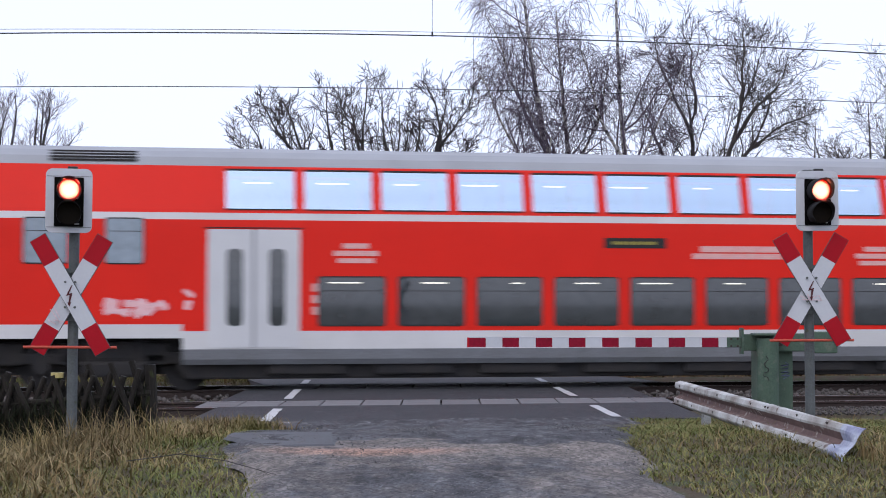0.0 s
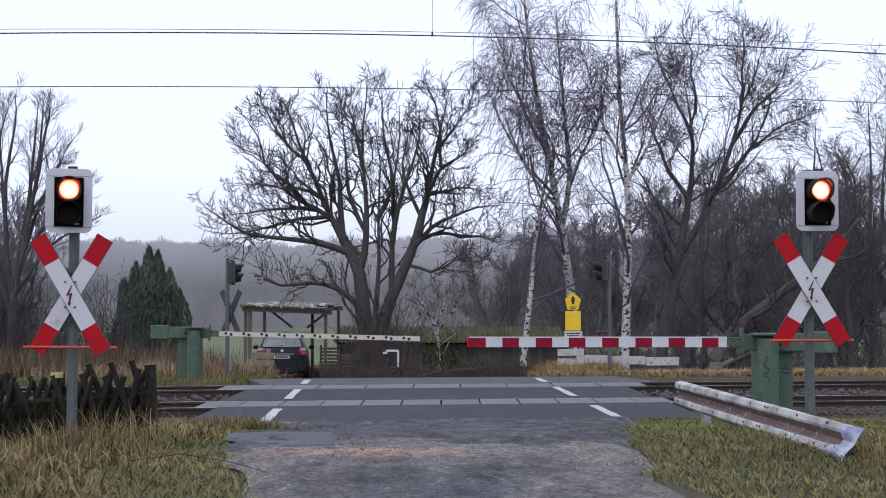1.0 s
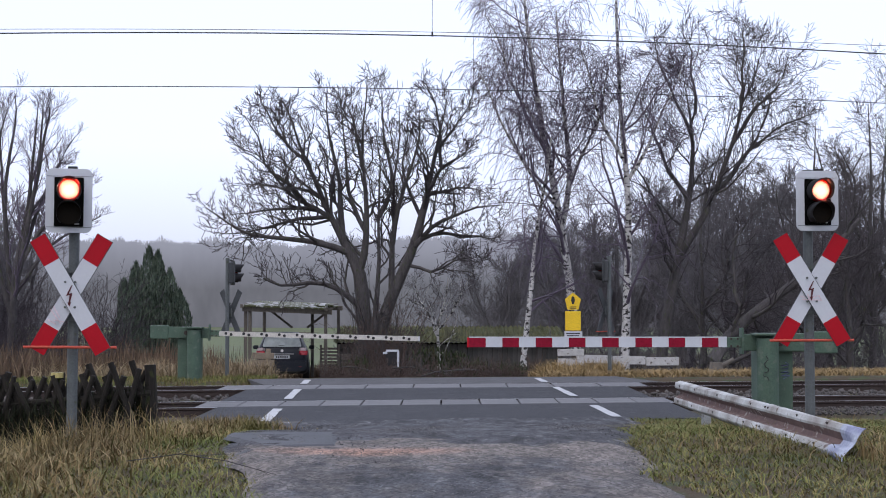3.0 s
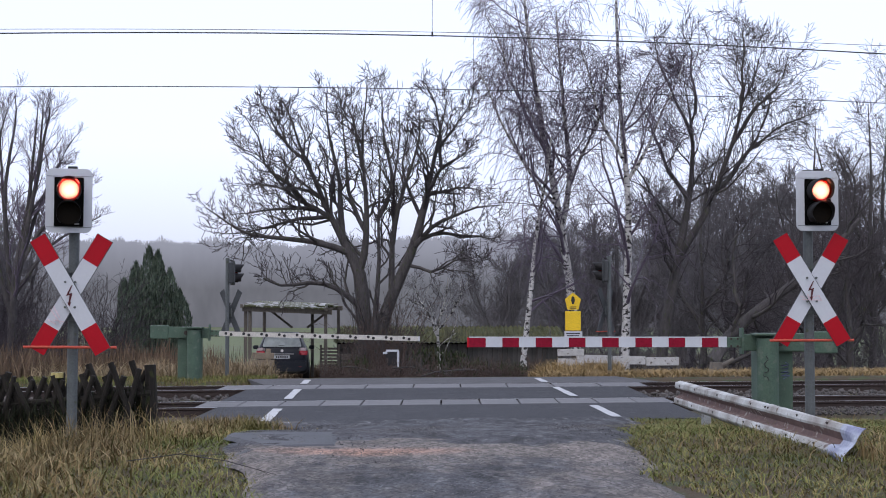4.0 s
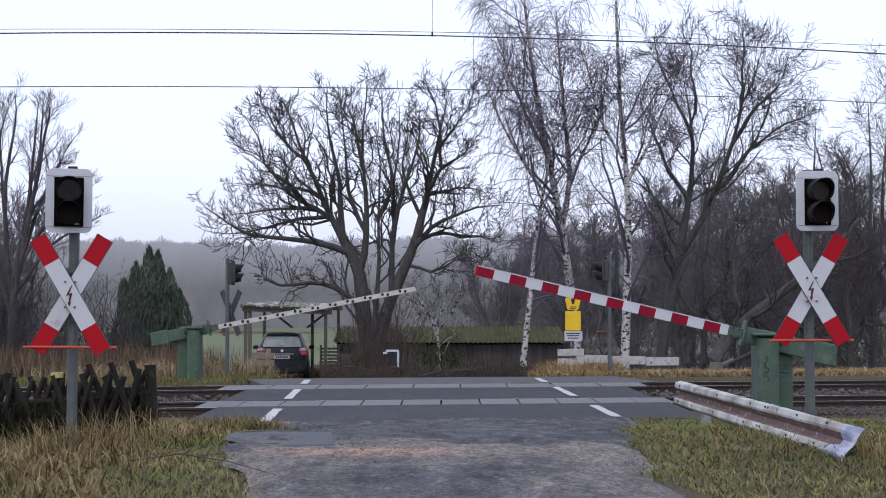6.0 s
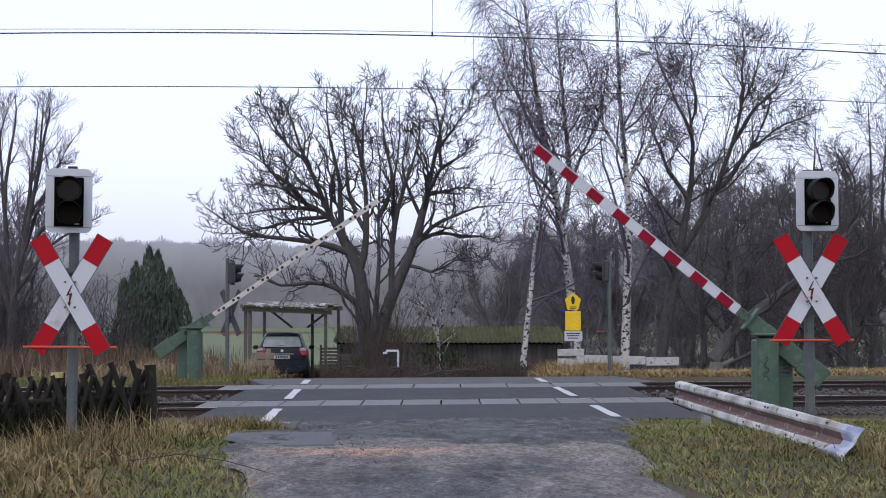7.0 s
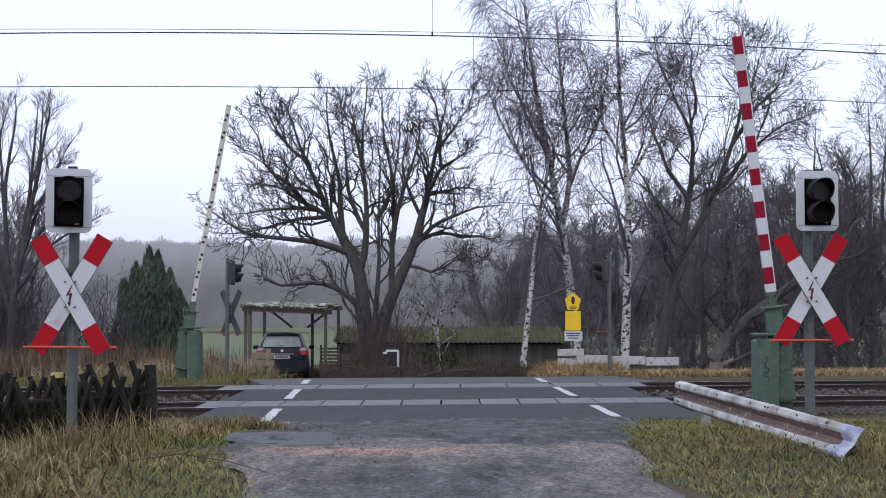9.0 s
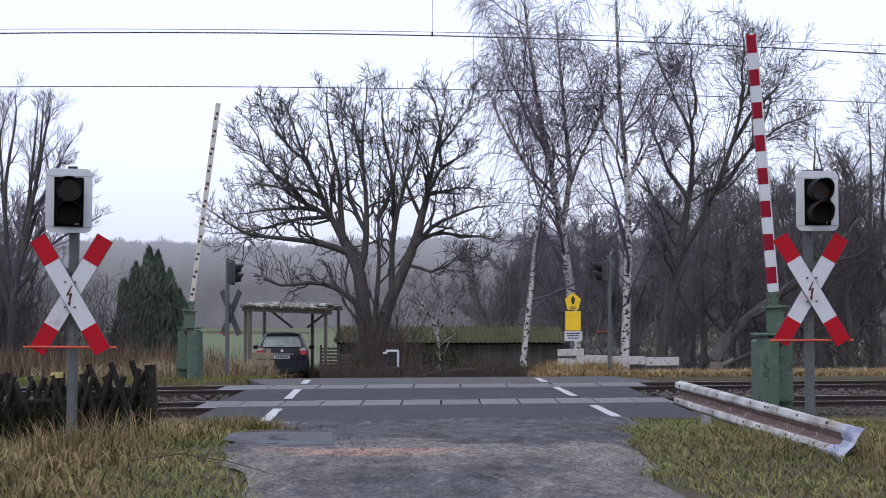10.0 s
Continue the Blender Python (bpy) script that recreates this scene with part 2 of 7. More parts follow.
def lane_material():
    """Old chip-seal, broken up into pale grit and a reddish patch nearer the camera."""
    m = mat("broken_lane", (0.088, 0.09, 0.10), 0.9, 0, (0.026, 0.026, 0.03), 3.2, 45, 1.0, amount=1.0, third=(0.14, 0.137, 0.14), third_at=0.58, stretch=(1.3, 0.45, 1.0))
    n, l = m.node_tree.nodes, m.node_tree.links
    b = n["Principled BSDF"]
    old = b.inputs["Base Color"].links[0].from_socket
    tc = n.new("ShaderNodeTexCoord")
    sep = n.new("ShaderNodeSeparateXYZ")
    l.new(tc.outputs["Object"], sep.inputs[0])
    ns = n.new("ShaderNodeTexNoise")
    ns.inputs["Scale"].default_value, ns.inputs["Detail"].default_value = 1.1, 9
    l.new(tc.outputs["Object"], ns.inputs["Vector"])
    a = n.new("ShaderNodeMath")
    a.operation = "MULTIPLY_ADD"
    a.inputs[1].default_value, a.inputs[2].default_value = 3.4, -1.7
    l.new(ns.outputs[0], a.inputs[0])
    s = n.new("ShaderNodeMath")
    l.new(sep.outputs[1], s.inputs[0])
    l.new(a.outputs[0], s.inputs[1])
    r = n.new("ShaderNodeMapRange")
    r.inputs[1].default_value, r.inputs[2].default_value = 12.75, 12.6
    l.new(s.outputs[0], r.inputs[0])
    grit = n.new("ShaderNodeTexNoise")
    grit.inputs["Scale"].default_value, grit.inputs["Detail"].default_value = 14, 8
    l.new(tc.outputs["Object"], grit.inputs["Vector"])
    gc = n.new("ShaderNodeMixRGB")
    gc.inputs[1].default_value, gc.inputs[2].default_value = (0.075, 0.066, 0.06, 1), (0.235, 0.205, 0.185, 1)
    l.new(grit.outputs[0], gc.inputs[0])
    # the reddish grit lies in one blotch on the near side of the seam
    d = n.new("ShaderNodeVectorMath")
    d.operation = "DISTANCE"
    mp = n.new("ShaderNodeMapping")
    mp.inputs["Scale"].default_value = (1.0, 2.6, 0)
    l.new(tc.outputs["Object"], mp.inputs[0])
    l.new(mp.outputs[0], d.inputs[0])
    d.inputs[1].default_value = (-0.62, 12.15 * 2.6, 0)
    rr = n.new("ShaderNodeMapRange")
    rr.inputs[1].default_value, rr.inputs[2].default_value, rr.inputs[4].default_value = 1.0, 0.2, 1.5
    l.new(d.outputs["Value"], rr.inputs[0])
    rm = n.new("ShaderNodeMath")
    rm.operation = "MULTIPLY"
    l.new(rr.outputs[0], rm.inputs[0])
    l.new(grit.outputs[0], rm.inputs[1])
    rc = n.new("ShaderNodeMixRGB")
    rc.inputs[2].default_value = (0.42, 0.24, 0.17, 1)
    l.new(rm.outputs[0], rc.inputs[0])
    l.new(gc.outputs[0], rc.inputs[1])
    mx = n.new("ShaderNodeMixRGB")
    # sandy grit: a belt along the seam and both edges, mottled with the old chip-seal
    belt = n.new("ShaderNodeMapRange")
    belt.inputs[1].default_value, belt.inputs[2].default_value = 11.2, 12.0
    l.new(s.outputs[0], belt.inputs[0])
    ab = n.new("ShaderNodeMath")
    ab.operation = "ABSOLUTE"
    l.new(sep.outputs[0], ab.inputs[0])
    edge = n.new("ShaderNodeMapRange")
    edge.inputs[1].default_value, edge.inputs[2].default_value, edge.inputs[4].default_value = 0.5, 1.3, 0.75
    l.new(ab.outputs[0], edge.inputs[0])
    top = n.new("ShaderNodeMath")
    top.operation = "MAXIMUM"
    l.new(belt.outputs[0], top.inputs[0])
    l.new(edge.outputs[0], top.inputs[1])
    mot = n.new("ShaderNodeTexNoise")
    mot.inputs["Scale"].default_value, mot.inputs["Detail"].default_value, mot.inputs["Roughness"].default_value = 2.6, 10, 0.7
    l.new(tc.outputs["Object"], mot.inputs["Vector"])
    spread = n.new("ShaderNodeMath")
    spread.operation = "MULTIPLY_ADD"
    spread.inputs[1].default_value, spread.inputs[2].default_value = 4.5, -2.1
    l.new(mot.outputs[0], spread.inputs[0])
    both = n.new("ShaderNodeMath")
    both.use_clamp = True
    l.new(top.outputs[0], both.inputs[0])
    l.new(spread.outputs[0], both.inputs[1])
    fac = n.new("ShaderNodeMath")
    fac.operation = "MULTIPLY"
    l.new(both.outputs[0], fac.inputs[0])
    l.new(r.outputs[0], fac.inputs[1])
    l.new(fac.outputs[0], mx.inputs[0])
    l.new(old, mx.inputs[1])
    l.new(rc.outputs[0], mx.inputs[2])
    drawn = n.new("ShaderNodeMapping")
    drawn.inputs["Scale"].default_value = (1.0, 0.4, 1.0)
    l.new(tc.outputs["Object"], drawn.inputs[0])
    l.new(drawn.outputs[0], mot.inputs["Vector"])
    # single stone chips, light and dark, and soft damp blotches
    chip = n.new("ShaderNodeTexVoronoi")
    chip.inputs["Scale"].default_value = 46
    l.new(drawn.outputs[0], chip.inputs["Vector"])
    cs = n.new("ShaderNodeSeparateXYZ")
    l.new(chip.outputs["Color"], cs.inputs[0])
    cr = n.new("ShaderNodeMapRange")
    cr.inputs[3].default_value, cr.inputs[4].default_value = 0.52, 1.42
    l.new(cs.outputs[0], cr.inputs[0])
    blot = n.new("ShaderNodeTexNoise")
    blot.inputs["Scale"].default_value, blot.inputs["Detail"].default_value = 5.5, 7
    l.new(drawn.outputs[0], blot.inputs["Vector"])
    br = n.new("ShaderNodeMapRange")
    br.inputs[1].default_value, br.inputs[2].default_value, br.inputs[3].default_value, br.inputs[4].default_value = 0.35, 0.65, 0.72, 1.2
    l.new(blot.outputs[0], br.inputs[0])
    bc = n.new("ShaderNodeMath")
    bc.operation = "MULTIPLY"
    l.new(cr.outputs[0], bc.inputs[0])
    l.new(br.outputs[0], bc.inputs[1])
    fin = n.new("ShaderNodeVectorMath")
    fin.operation = "SCALE"
    l.new(mx.outputs[0], fin.inputs[0])
    l.new(bc.outputs[0], fin.inputs["Scale"])
    l.new(fin.outputs[0], b.inputs["Base Color"])
    return m


def make_lane():
    ys = np.linspace(-30, 21.7, 260)
    us = np.linspace(-1, 1, 33)
    Y, U = np.meshgrid(ys, us, indexing="ij")
    rng = np.random.default_rng(9)
    wob = np.interp(ys, np.linspace(-30, 22, 90), rng.uniform(-0.10, 0.10, 90))
    X = road_mid(Y) + U * (road_half(Y) + wob[:, None])
    Y2 = Y + SKEW * X * step(17, 21.7, Y)
    Z = road_z(X, Y2) + 0.035 - 0.05 * (np.abs(U) > 0.97) + rng.uniform(-0.007, 0.007, X.shape)
    for i in range(len(ys)):
        for j in range(0, len(us), 2):
            Z[i, j] += 0.02 * noise.noise((X[i, j] * 0.9, Y[i, j] * 0.5, 3))
    Z[:, 1:-1:2] = 0.5 * (Z[:, 0:-2:2] + Z[:, 2::2])
    w = len(us)
    i = (np.arange(len(ys) - 1)[:, None] * w + np.arange(w - 1)[None]).ravel()
    ob = raw_mesh("road", np.stack([X, Y2, Z], -1).reshape(-1, 3), np.stack([i, i + 1, i + w + 1, i + w], 1), lane_material(), smooth=True)
    tagged(ob, "worn narrow lane of rough asphalt breaking up into grit", "road", kind="structure")


def skewed(u, v, z):
    """u along the tracks, v across them (measured on the camera's axis)."""
    return Vector((u, v + SKEW * u, z))


def paving(name, u0, u1, v0, v1, z, material, label, lean=0.0, thick=0.25, subdivide=10):
    """A slab of the crossing in track coordinates; lean moves the far end sideways."""
    bm = B()
    rows = []
    for k in range(subdivide + 1):
        v = v0 + (v1 - v0) * k / subdivide
        zz = z if v < 35.5 else z + float(road_z(0, v)) 
        sh = lean * (v - v0)
        rows.append([bm.verts.new(skewed(u0 + sh, v, zz)), bm.verts.new(skewed(u1 + sh, v, zz)),
                     bm.verts.new(skewed(u1 + sh, v, zz - thick)), bm.verts.new(skewed(u0 + sh, v, zz - thick))])
    for a, b in zip(rows, rows[1:]):
        for j in range(4):
            bm.faces.new((a[j], a[(j + 1) % 4], b[(j + 1) % 4], b[j]))
    bm.faces.new(rows[0][::-1])
    bm.faces.new(rows[-1])
    bmesh.ops.recalc_face_normals(bm, faces=bm.faces[:])
    ob = part(name, bm, material)
    return tagged(ob, label, "pavement", kind="structure")


HALF_GAUGE = 0.7535


def make_crossing():
    g = HALF_GAUGE * 1.0135
    f, r = TRACK_FRONT, TRACK_REAR
    paving("pavement", -3.55, 3.75, 21.55, f - g - 0.045, 0.012, M["asphalt"], "smooth dark asphalt strip before the front track")
    paving("pavement", -3.75, 3.65, f + g + 0.045, r - g - 0.045, 0.004, M["asphalt"], "smooth dark asphalt between the two tracks")
    far = mat("pale_asphalt", (0.085, 0.084, 0.088), 0.85, 0, (0.055, 0.055, 0.058), 2, 80, 0.3)
    paving("pavement", -3.6, 4.6, r + g + 0.045, 34.7, 0.004, far, "grey asphalt apron behind the rear track", lean=-0.25)
    lean = -0.037
    # concrete slabs between the rails, one by one
    for tv, pitch, u0, n in ((f, 0.653, -3.95, 12), (r, 0.94, -4.35, 9)):
        bed = paving("pavement", u0 - 0.05, u0 + pitch * n + 0.05, tv - g + 0.09, tv + g - 0.09, -0.06, M["soot"], "dark bedding under the crossing slabs", thick=0.2, subdivide=1)
        bm = B()
        w, d = pitch - 0.022, 2 * g - 0.15
        vs = []
        for a, b_, z in ((-1, -1, 0), (1, -1, 0), (1, 1, 0), (-1, 1, 0)):
            vs.append((a * w / 2, b_ * d / 2))
        top = [bm.verts.new(skewed(a * 0.97, b_ * 0.98, 0.0)) for a, b_ in vs]
        mid = [bm.verts.new(skewed(a, b_, -0.012)) for a, b_ in vs]
        low = [bm.verts.new(skewed(a, b_, -0.1)) for a, b_ in vs]
        bm.faces.new(top)
        for A_, C_ in ((top, mid), (mid, low)):
            for j in range(4):
                bm.faces.new((A_[j], C_[j], C_[(j + 1) % 4], A_[(j + 1) % 4]))
        bmesh.ops.recalc_face_normals(bm, faces=bm.faces[:])
        me = bpy.data.meshes.new("slab")
        bm.to_mesh(me)
        bm.free()
        me.materials.append(M["slab"])
        rng = random.Random(5)
        for k in range(n):
            s = new("slab", me)
            s.parent = bed
            s.location = skewed(u0 + pitch * (k + 0.5), tv, 0.004 + rng.uniform(-0.006, 0.004))
    # white edge dashes on both sides of the lane
    for side in (-1, 1):
        for v0, v1 in ((21.7, 24.55), (27.1, 30.15), (32.2, 33.9)):
            bm = B()
            rng = random.Random(int(v0 * 10 + side))
            ed = []
            n = 8
            for k in range(n + 1):
                v = v0 + (v1 - v0) * k / n
                y = v
                for _ in range(3):
                    xm = float(road_mid(y)) + side * 2.5
                    y = v + SKEW * xm
                hw = 0.072
                ed.append((bm.verts.new((xm - hw + rng.uniform(-.008, .008), y, 0.017)), bm.verts.new((xm + hw + rng.uniform(-.008, .008), y, 0.017))))
            for a, c in zip(ed, ed[1:]):
                bm.faces.new((a[0], a[1], c[1], c[0]))
            tagged(part("road_marking", bm, M["paint"]), "white painted edge dash on the crossing asphalt", "road marking", "edge dashes", "structure")
    bm = B()
    box(bm, 0.42, 0.14, 0.006, pose(-2.27, 21.0, float(road_z(-2.27, 21.0)) + 0.034, 0, 0, 4))
    tagged(part("road_marking", bm, M["paint"]), "short worn white stop-line remnant on the asphalt", "road marking", kind="structure")
    # a smooth patch let into the old lane
    bm = B()
    rng = random.Random(12)
    o = []
    corners = [(-1.43, 12.55), (-0.88, 12.65), (-0.95, 13.5), (-1.03, 14.3), (-1.92, 14.35), (-1.85, 13.6)]
    for (ax, ay), (bx, by) in zip(corners, corners[1:] + corners[:1]):
        for k in range(7):
            o.append((ax + (bx - ax) * k / 7 + rng.uniform(-0.02, 0.02), ay + (by - ay) * k / 7 + rng.uniform(-0.03, 0.03)))
    vs = [bm.verts.new((x, y, float(road_z(x, y)) + 0.043)) for x, y in o]
    lo = [bm.verts.new((-1.4 + (x + 1.4) * 1.12, 13.45 + (y - 13.45) * 1.12, float(road_z(x, y)) + 0.012)) for x, y in o]
    bm.faces.new(vs)
    for j in range(len(o)):
        bm.faces.new((vs[j], lo[j], lo[(j + 1) % len(o)], vs[(j + 1) % len(o)]))
    bmesh.ops.recalc_face_normals(bm, faces=bm.faces[:])
    tagged(part("pavement", bm, mat("patch_asphalt", (0.078, 0.081, 0.09), 0.75, 0, (0.048, 0.05, 0.056), 2, 70, 0.2, stretch=(1, 0.4, 1))), "smooth grey asphalt patch at the lane's edge", "pavement", kind="structure")


def rail_outline():
    h = [(0.036, 0), (0.036, -0.03), (0.010, -0.045), (0.010, -0.14), (0.07, -0.158), (0.07, -0.17)]
    return h + [(-x, z) for x, z in h[::-1]]


def make_tracks():
    turn = pose(0, 0, 0, 0, 0, math.degrees(ALONG))
    rng = random.Random(2)
    slp = B()
    box(slp, 0.26, 2.5, 0.16, pose(0, 0, -0.25), 0.02)
    sme = bpy.data.meshes.new("sleeper")
    slp.to_mesh(sme)
    slp.free()
    sme.materials.append(M["sleeper"])
    for tv, nm in ((TRACK_FRONT, "front"), (TRACK_REAR, "rear")):
        tr = thing("railway_track", pose(0, tv, 0, 0, 0, math.degrees(ALONG)), "rusty steel rails on concrete sleepers in ballast", "railway track", "tracks", "structure")
        for s in (-1, 1):
            bm = B()
            o = rail_outline()
            a = [bm.verts.new((-420, s * HALF_GAUGE + y, z)) for y, z in o]
            b = [bm.verts.new((420, s * HALF_GAUGE + y, z)) for y, z in o]
            k = len(o)
            for j in range(k):
                fc = bm.faces.new((a[j], a[(j + 1) % k], b[(j + 1) % k], b[j]))
                fc.material_index = 1 if j == k - 1 else 0
            bm.faces.new(a)
            bm.faces.new(b[::-1])
            bmesh.ops.recalc_face_normals(bm, faces=bm.faces[:])
            part("rail", bm, [M["rust"], M["railtop"]], tr)
        for k in range(-30, 34):
            u = k * 0.62
            if -4.2 < u < 4.2:
                continue
            s = new("sleeper", sme)
            s.parent = tr
            s.location = (u, 0, rng.uniform(-0.01, 0.01))


def stones(name, count, place, size, material, label, category, seed):
    """Loose angular stones, joined: place(rng, n) gives positions."""
    rng = np.random.default_rng(seed)
    bm = B()
    bmesh.ops.create_icosphere(bm, subdivisions=1, radius=1)
    base = np.array([v.co[:] for v in bm.verts])
    tri = np.array([[v.index for v in f.verts] for f in bm.faces])
    bm.free()
    P = place(rng, count)
    n = len(P)
    S = size * rng.uniform(0.5, 1.3, (n, 1, 3))
    J = base[None] * rng.uniform(0.7, 1.25, (n, len(base), 1)) * S
    a = rng.uniform(0, 6.28, n)
    c, s = np.cos(a)[:, None], np.sin(a)[:, None]
    Q = np.stack([J[..., 0] * c - J[..., 1] * s, J[..., 0] * s + J[..., 1] * c, J[..., 2]], -1) + P[:, None]
    Fc = tri[None] + (np.arange(n) * len(base))[:, None, None]
    ob = raw_mesh(name, Q.reshape(-1, 3), Fc.reshape(-1, 3), material)
    return tagged(ob, label, category, kind="stuff")


def make_ballast():
    M["grit"] = mat("pale_grit", (0.17, 0.16, 0.155), 0.9, 0, (0.10, 0.095, 0.095), 9, 60, 0.3, island=0.4)
    def bed(rng, n):
        u, v = rng.uniform(-13, 13, n), rng.uniform(23.6, 33.6, n)
        ok = (np.abs(u + 0.05) > 3.85)
        u, v = u[ok], v[ok]
        dist = np.minimum(np.abs(v - TRACK_FRONT), np.abs(v - TRACK_REAR))
        z = np.where(dist < 1.3, -0.235, -0.25) + rng.uniform(-0.03, 0.02, len(u)) + np.where(np.abs(v - 28.6) < 1.35, 0.145, 0)
        return np.stack([u, v + SKEW * u, z], 1)
    stones("ballast", 8200, bed, 0.052, M["ballast"], "grey-brown crushed stone ballast round the rails", "ballast", 3)
    def shoulder(rng, n):
        u, v = rng.uniform(3.9, 12, n), rng.uniform(21.6, 24.2, n)
        x, y = u, v + SKEW * u
        return np.stack([x, y, ground_z(x, y) + 0.01], 1)
    def grit(rng, n):
        y = 7.5 + 13.5 * rng.uniform(0, 1, n) ** 1.3
        x = road_mid(y) + road_half(y) * rng.uniform(-1.05, 1.05, n)
        keep = np.array([noise.noise((a * 1.1, b * 0.8, 2.0)) for a, b in zip(x, y)]) + rng.uniform(-0.3, 0.3, n) > 0.0
        x, y = x[keep], y[keep]
        return np.stack([x, y, road_z(x, y) + 0.036], 1)
    stones("grit", 6500, grit, 0.0040, M["grit"], "loose grit and pebbles on the worn lane", "grit", 16)
    M["chips"] = mat("asphalt_chippings", (0.115, 0.113, 0.118), 0.9, 0, (0.055, 0.055, 0.06), 9, 60, 0.2, island=0.7)
    def chips(rng, n):
        y = 11.0 + 9.9 * rng.uniform(0, 1, n)
        x = road_mid(y) + road_half(y) * rng.uniform(-1.02, 1.02, n)
        keep = np.array([noise.noise((a * 1.4, b * 0.9, 5.0)) for a, b in zip(x, y)]) + rng.uniform(-0.5, 0.5, n) > -0.12
        ok = keep & (rng.uniform(0, 1, n) < np.clip((y - 12.0) / 4.0, 0.03, 1))
        x, y = x[ok], y[ok]
        return np.stack([x, y + SKEW * x * step(17, 21.7, y), road_z(x, y + SKEW * x * step(17, 21.7, y)) + 0.034], 1)
    stones("chippings", 14500, chips, 0.0075, M["chips"], "coarse stone chippings standing out of the old asphalt", "chippings", 26)
    stones("gravel", 4200, shoulder, 0.021, M["ballast"], "spread ballast gravel beside the front track", "gravel", 6)


# ---------------------------------------------------------------- bare trees
def tube_mesh(groups, name, material, parent):
    """groups: lists of (points [m, k, 3], radii [m, k], sides). One joined mesh of tapered tubes."""
    VV, FF, o = [], [], 0
    for P, R, sides in groups:
        m, k, _ = P.shape
        T = np.gradient(P, axis=1)
        T /= np.linalg.norm(T, axis=2, keepdims=True) + 1e-9
        ref = np.where(np.abs(T[..., 2:3]) > 0.9, np.array([1.0, 0, 0]), np.array([0, 0, 1.0]))
        U = np.cross(T, ref)
        U /= np.linalg.norm(U, axis=2, keepdims=True) + 1e-9
        W = np.cross(T, U)
        a = np.arange(sides) * 2 * np.pi / sides
        V = P[:, :, None] + R[:, :, None, None] * (np.cos(a)[None, None, :, None] * U[:, :, None] + np.sin(a)[None, None, :, None] * W[:, :, None])
        VV.append(V.reshape(-1, 3))
        i = np.arange(m)[:, None, None] * k * sides + np.arange(k - 1)[None, :, None] * sides
        j = np.arange(sides)[None, None]
        jn = (j + 1) % sides
        FF.append(np.stack([i + j, i + jn, i + sides + jn, i + sides + j], -1).reshape(-1, 4) + o)
        o += m * k * sides
    return raw_mesh(name, np.concatenate(VV), np.concatenate(FF), material, parent, smooth=True)


def spawn(rng, P, R, per, length, spread, lift, ratio, k=4, t0=0.25, wander=0.25, tip=0.35, vary=0.5, flat=1.0, fade=0.55):
    """Children along each parent polyline. lift bends them up (or down when negative)."""
    m, kp, _ = P.shape
    n = m * per
    t = t0 + (1 - t0) * (np.tile(np.arange(per), m) + rng.uniform(0, 1, n)) / per
    par = np.repeat(np.arange(m), per)
    x = np.clip(t * (kp - 1), 0, kp - 1.001)
    i = x.astype(int)
    f = (x - i)[:, None]
    p = P[par, i] * (1 - f) + P[par, i + 1] * f
    r = (R[par, i] * (1 - f[:, 0]) + R[par, i + 1] * f[:, 0]) * ratio
    d = P[par, i + 1] - P[par, i]
    d /= np.linalg.norm(d, axis=1, keepdims=True) + 1e-9
    q = rng.normal(size=(n, 3)) * (1, flat, 1)
    q -= (q * d).sum(1, keepdims=True) * d
    q /= np.linalg.norm(q, axis=1, keepdims=True) + 1e-9
    a = np.radians(rng.normal(spread, 12, n))[:, None]
    d = d * np.cos(a) + q * np.sin(a)
    whole = np.linalg.norm(np.diff(P, axis=1), axis=2).sum(1)
    rel = np.clip(whole / whole.mean(), 0.25, 1.6)[par] ** 0.75
    L = length * rel * (1 - fade * t) * rng.uniform(1 - vary, 1 + vary * 0.6, n)
    Q = np.empty((n, k, 3))
    Q[:, 0] = p
    for s in range(1, k):
        d = d + rng.normal(size=(n, 3)) * wander * 0.5 + np.array([0, 0, lift / (k - 1)])
        d /= np.linalg.norm(d, axis=1, keepdims=True) + 1e-9
        Q[:, s] = Q[:, s - 1] + d * (L / (k - 1))[:, None]
    return Q, r[:, None] * np.linspace(1, tip, k)[None]


def resample(pts, rad, k):
    pts, rad = np.array(pts, float), np.array(rad, float)
    t = np.linspace(0, len(pts) - 1, k)
    b = np.arange(len(pts))
    out = np.stack([np.interp(t, b, pts[:, c]) for c in range(3)], 1)
    return out, np.interp(t, b, rad)


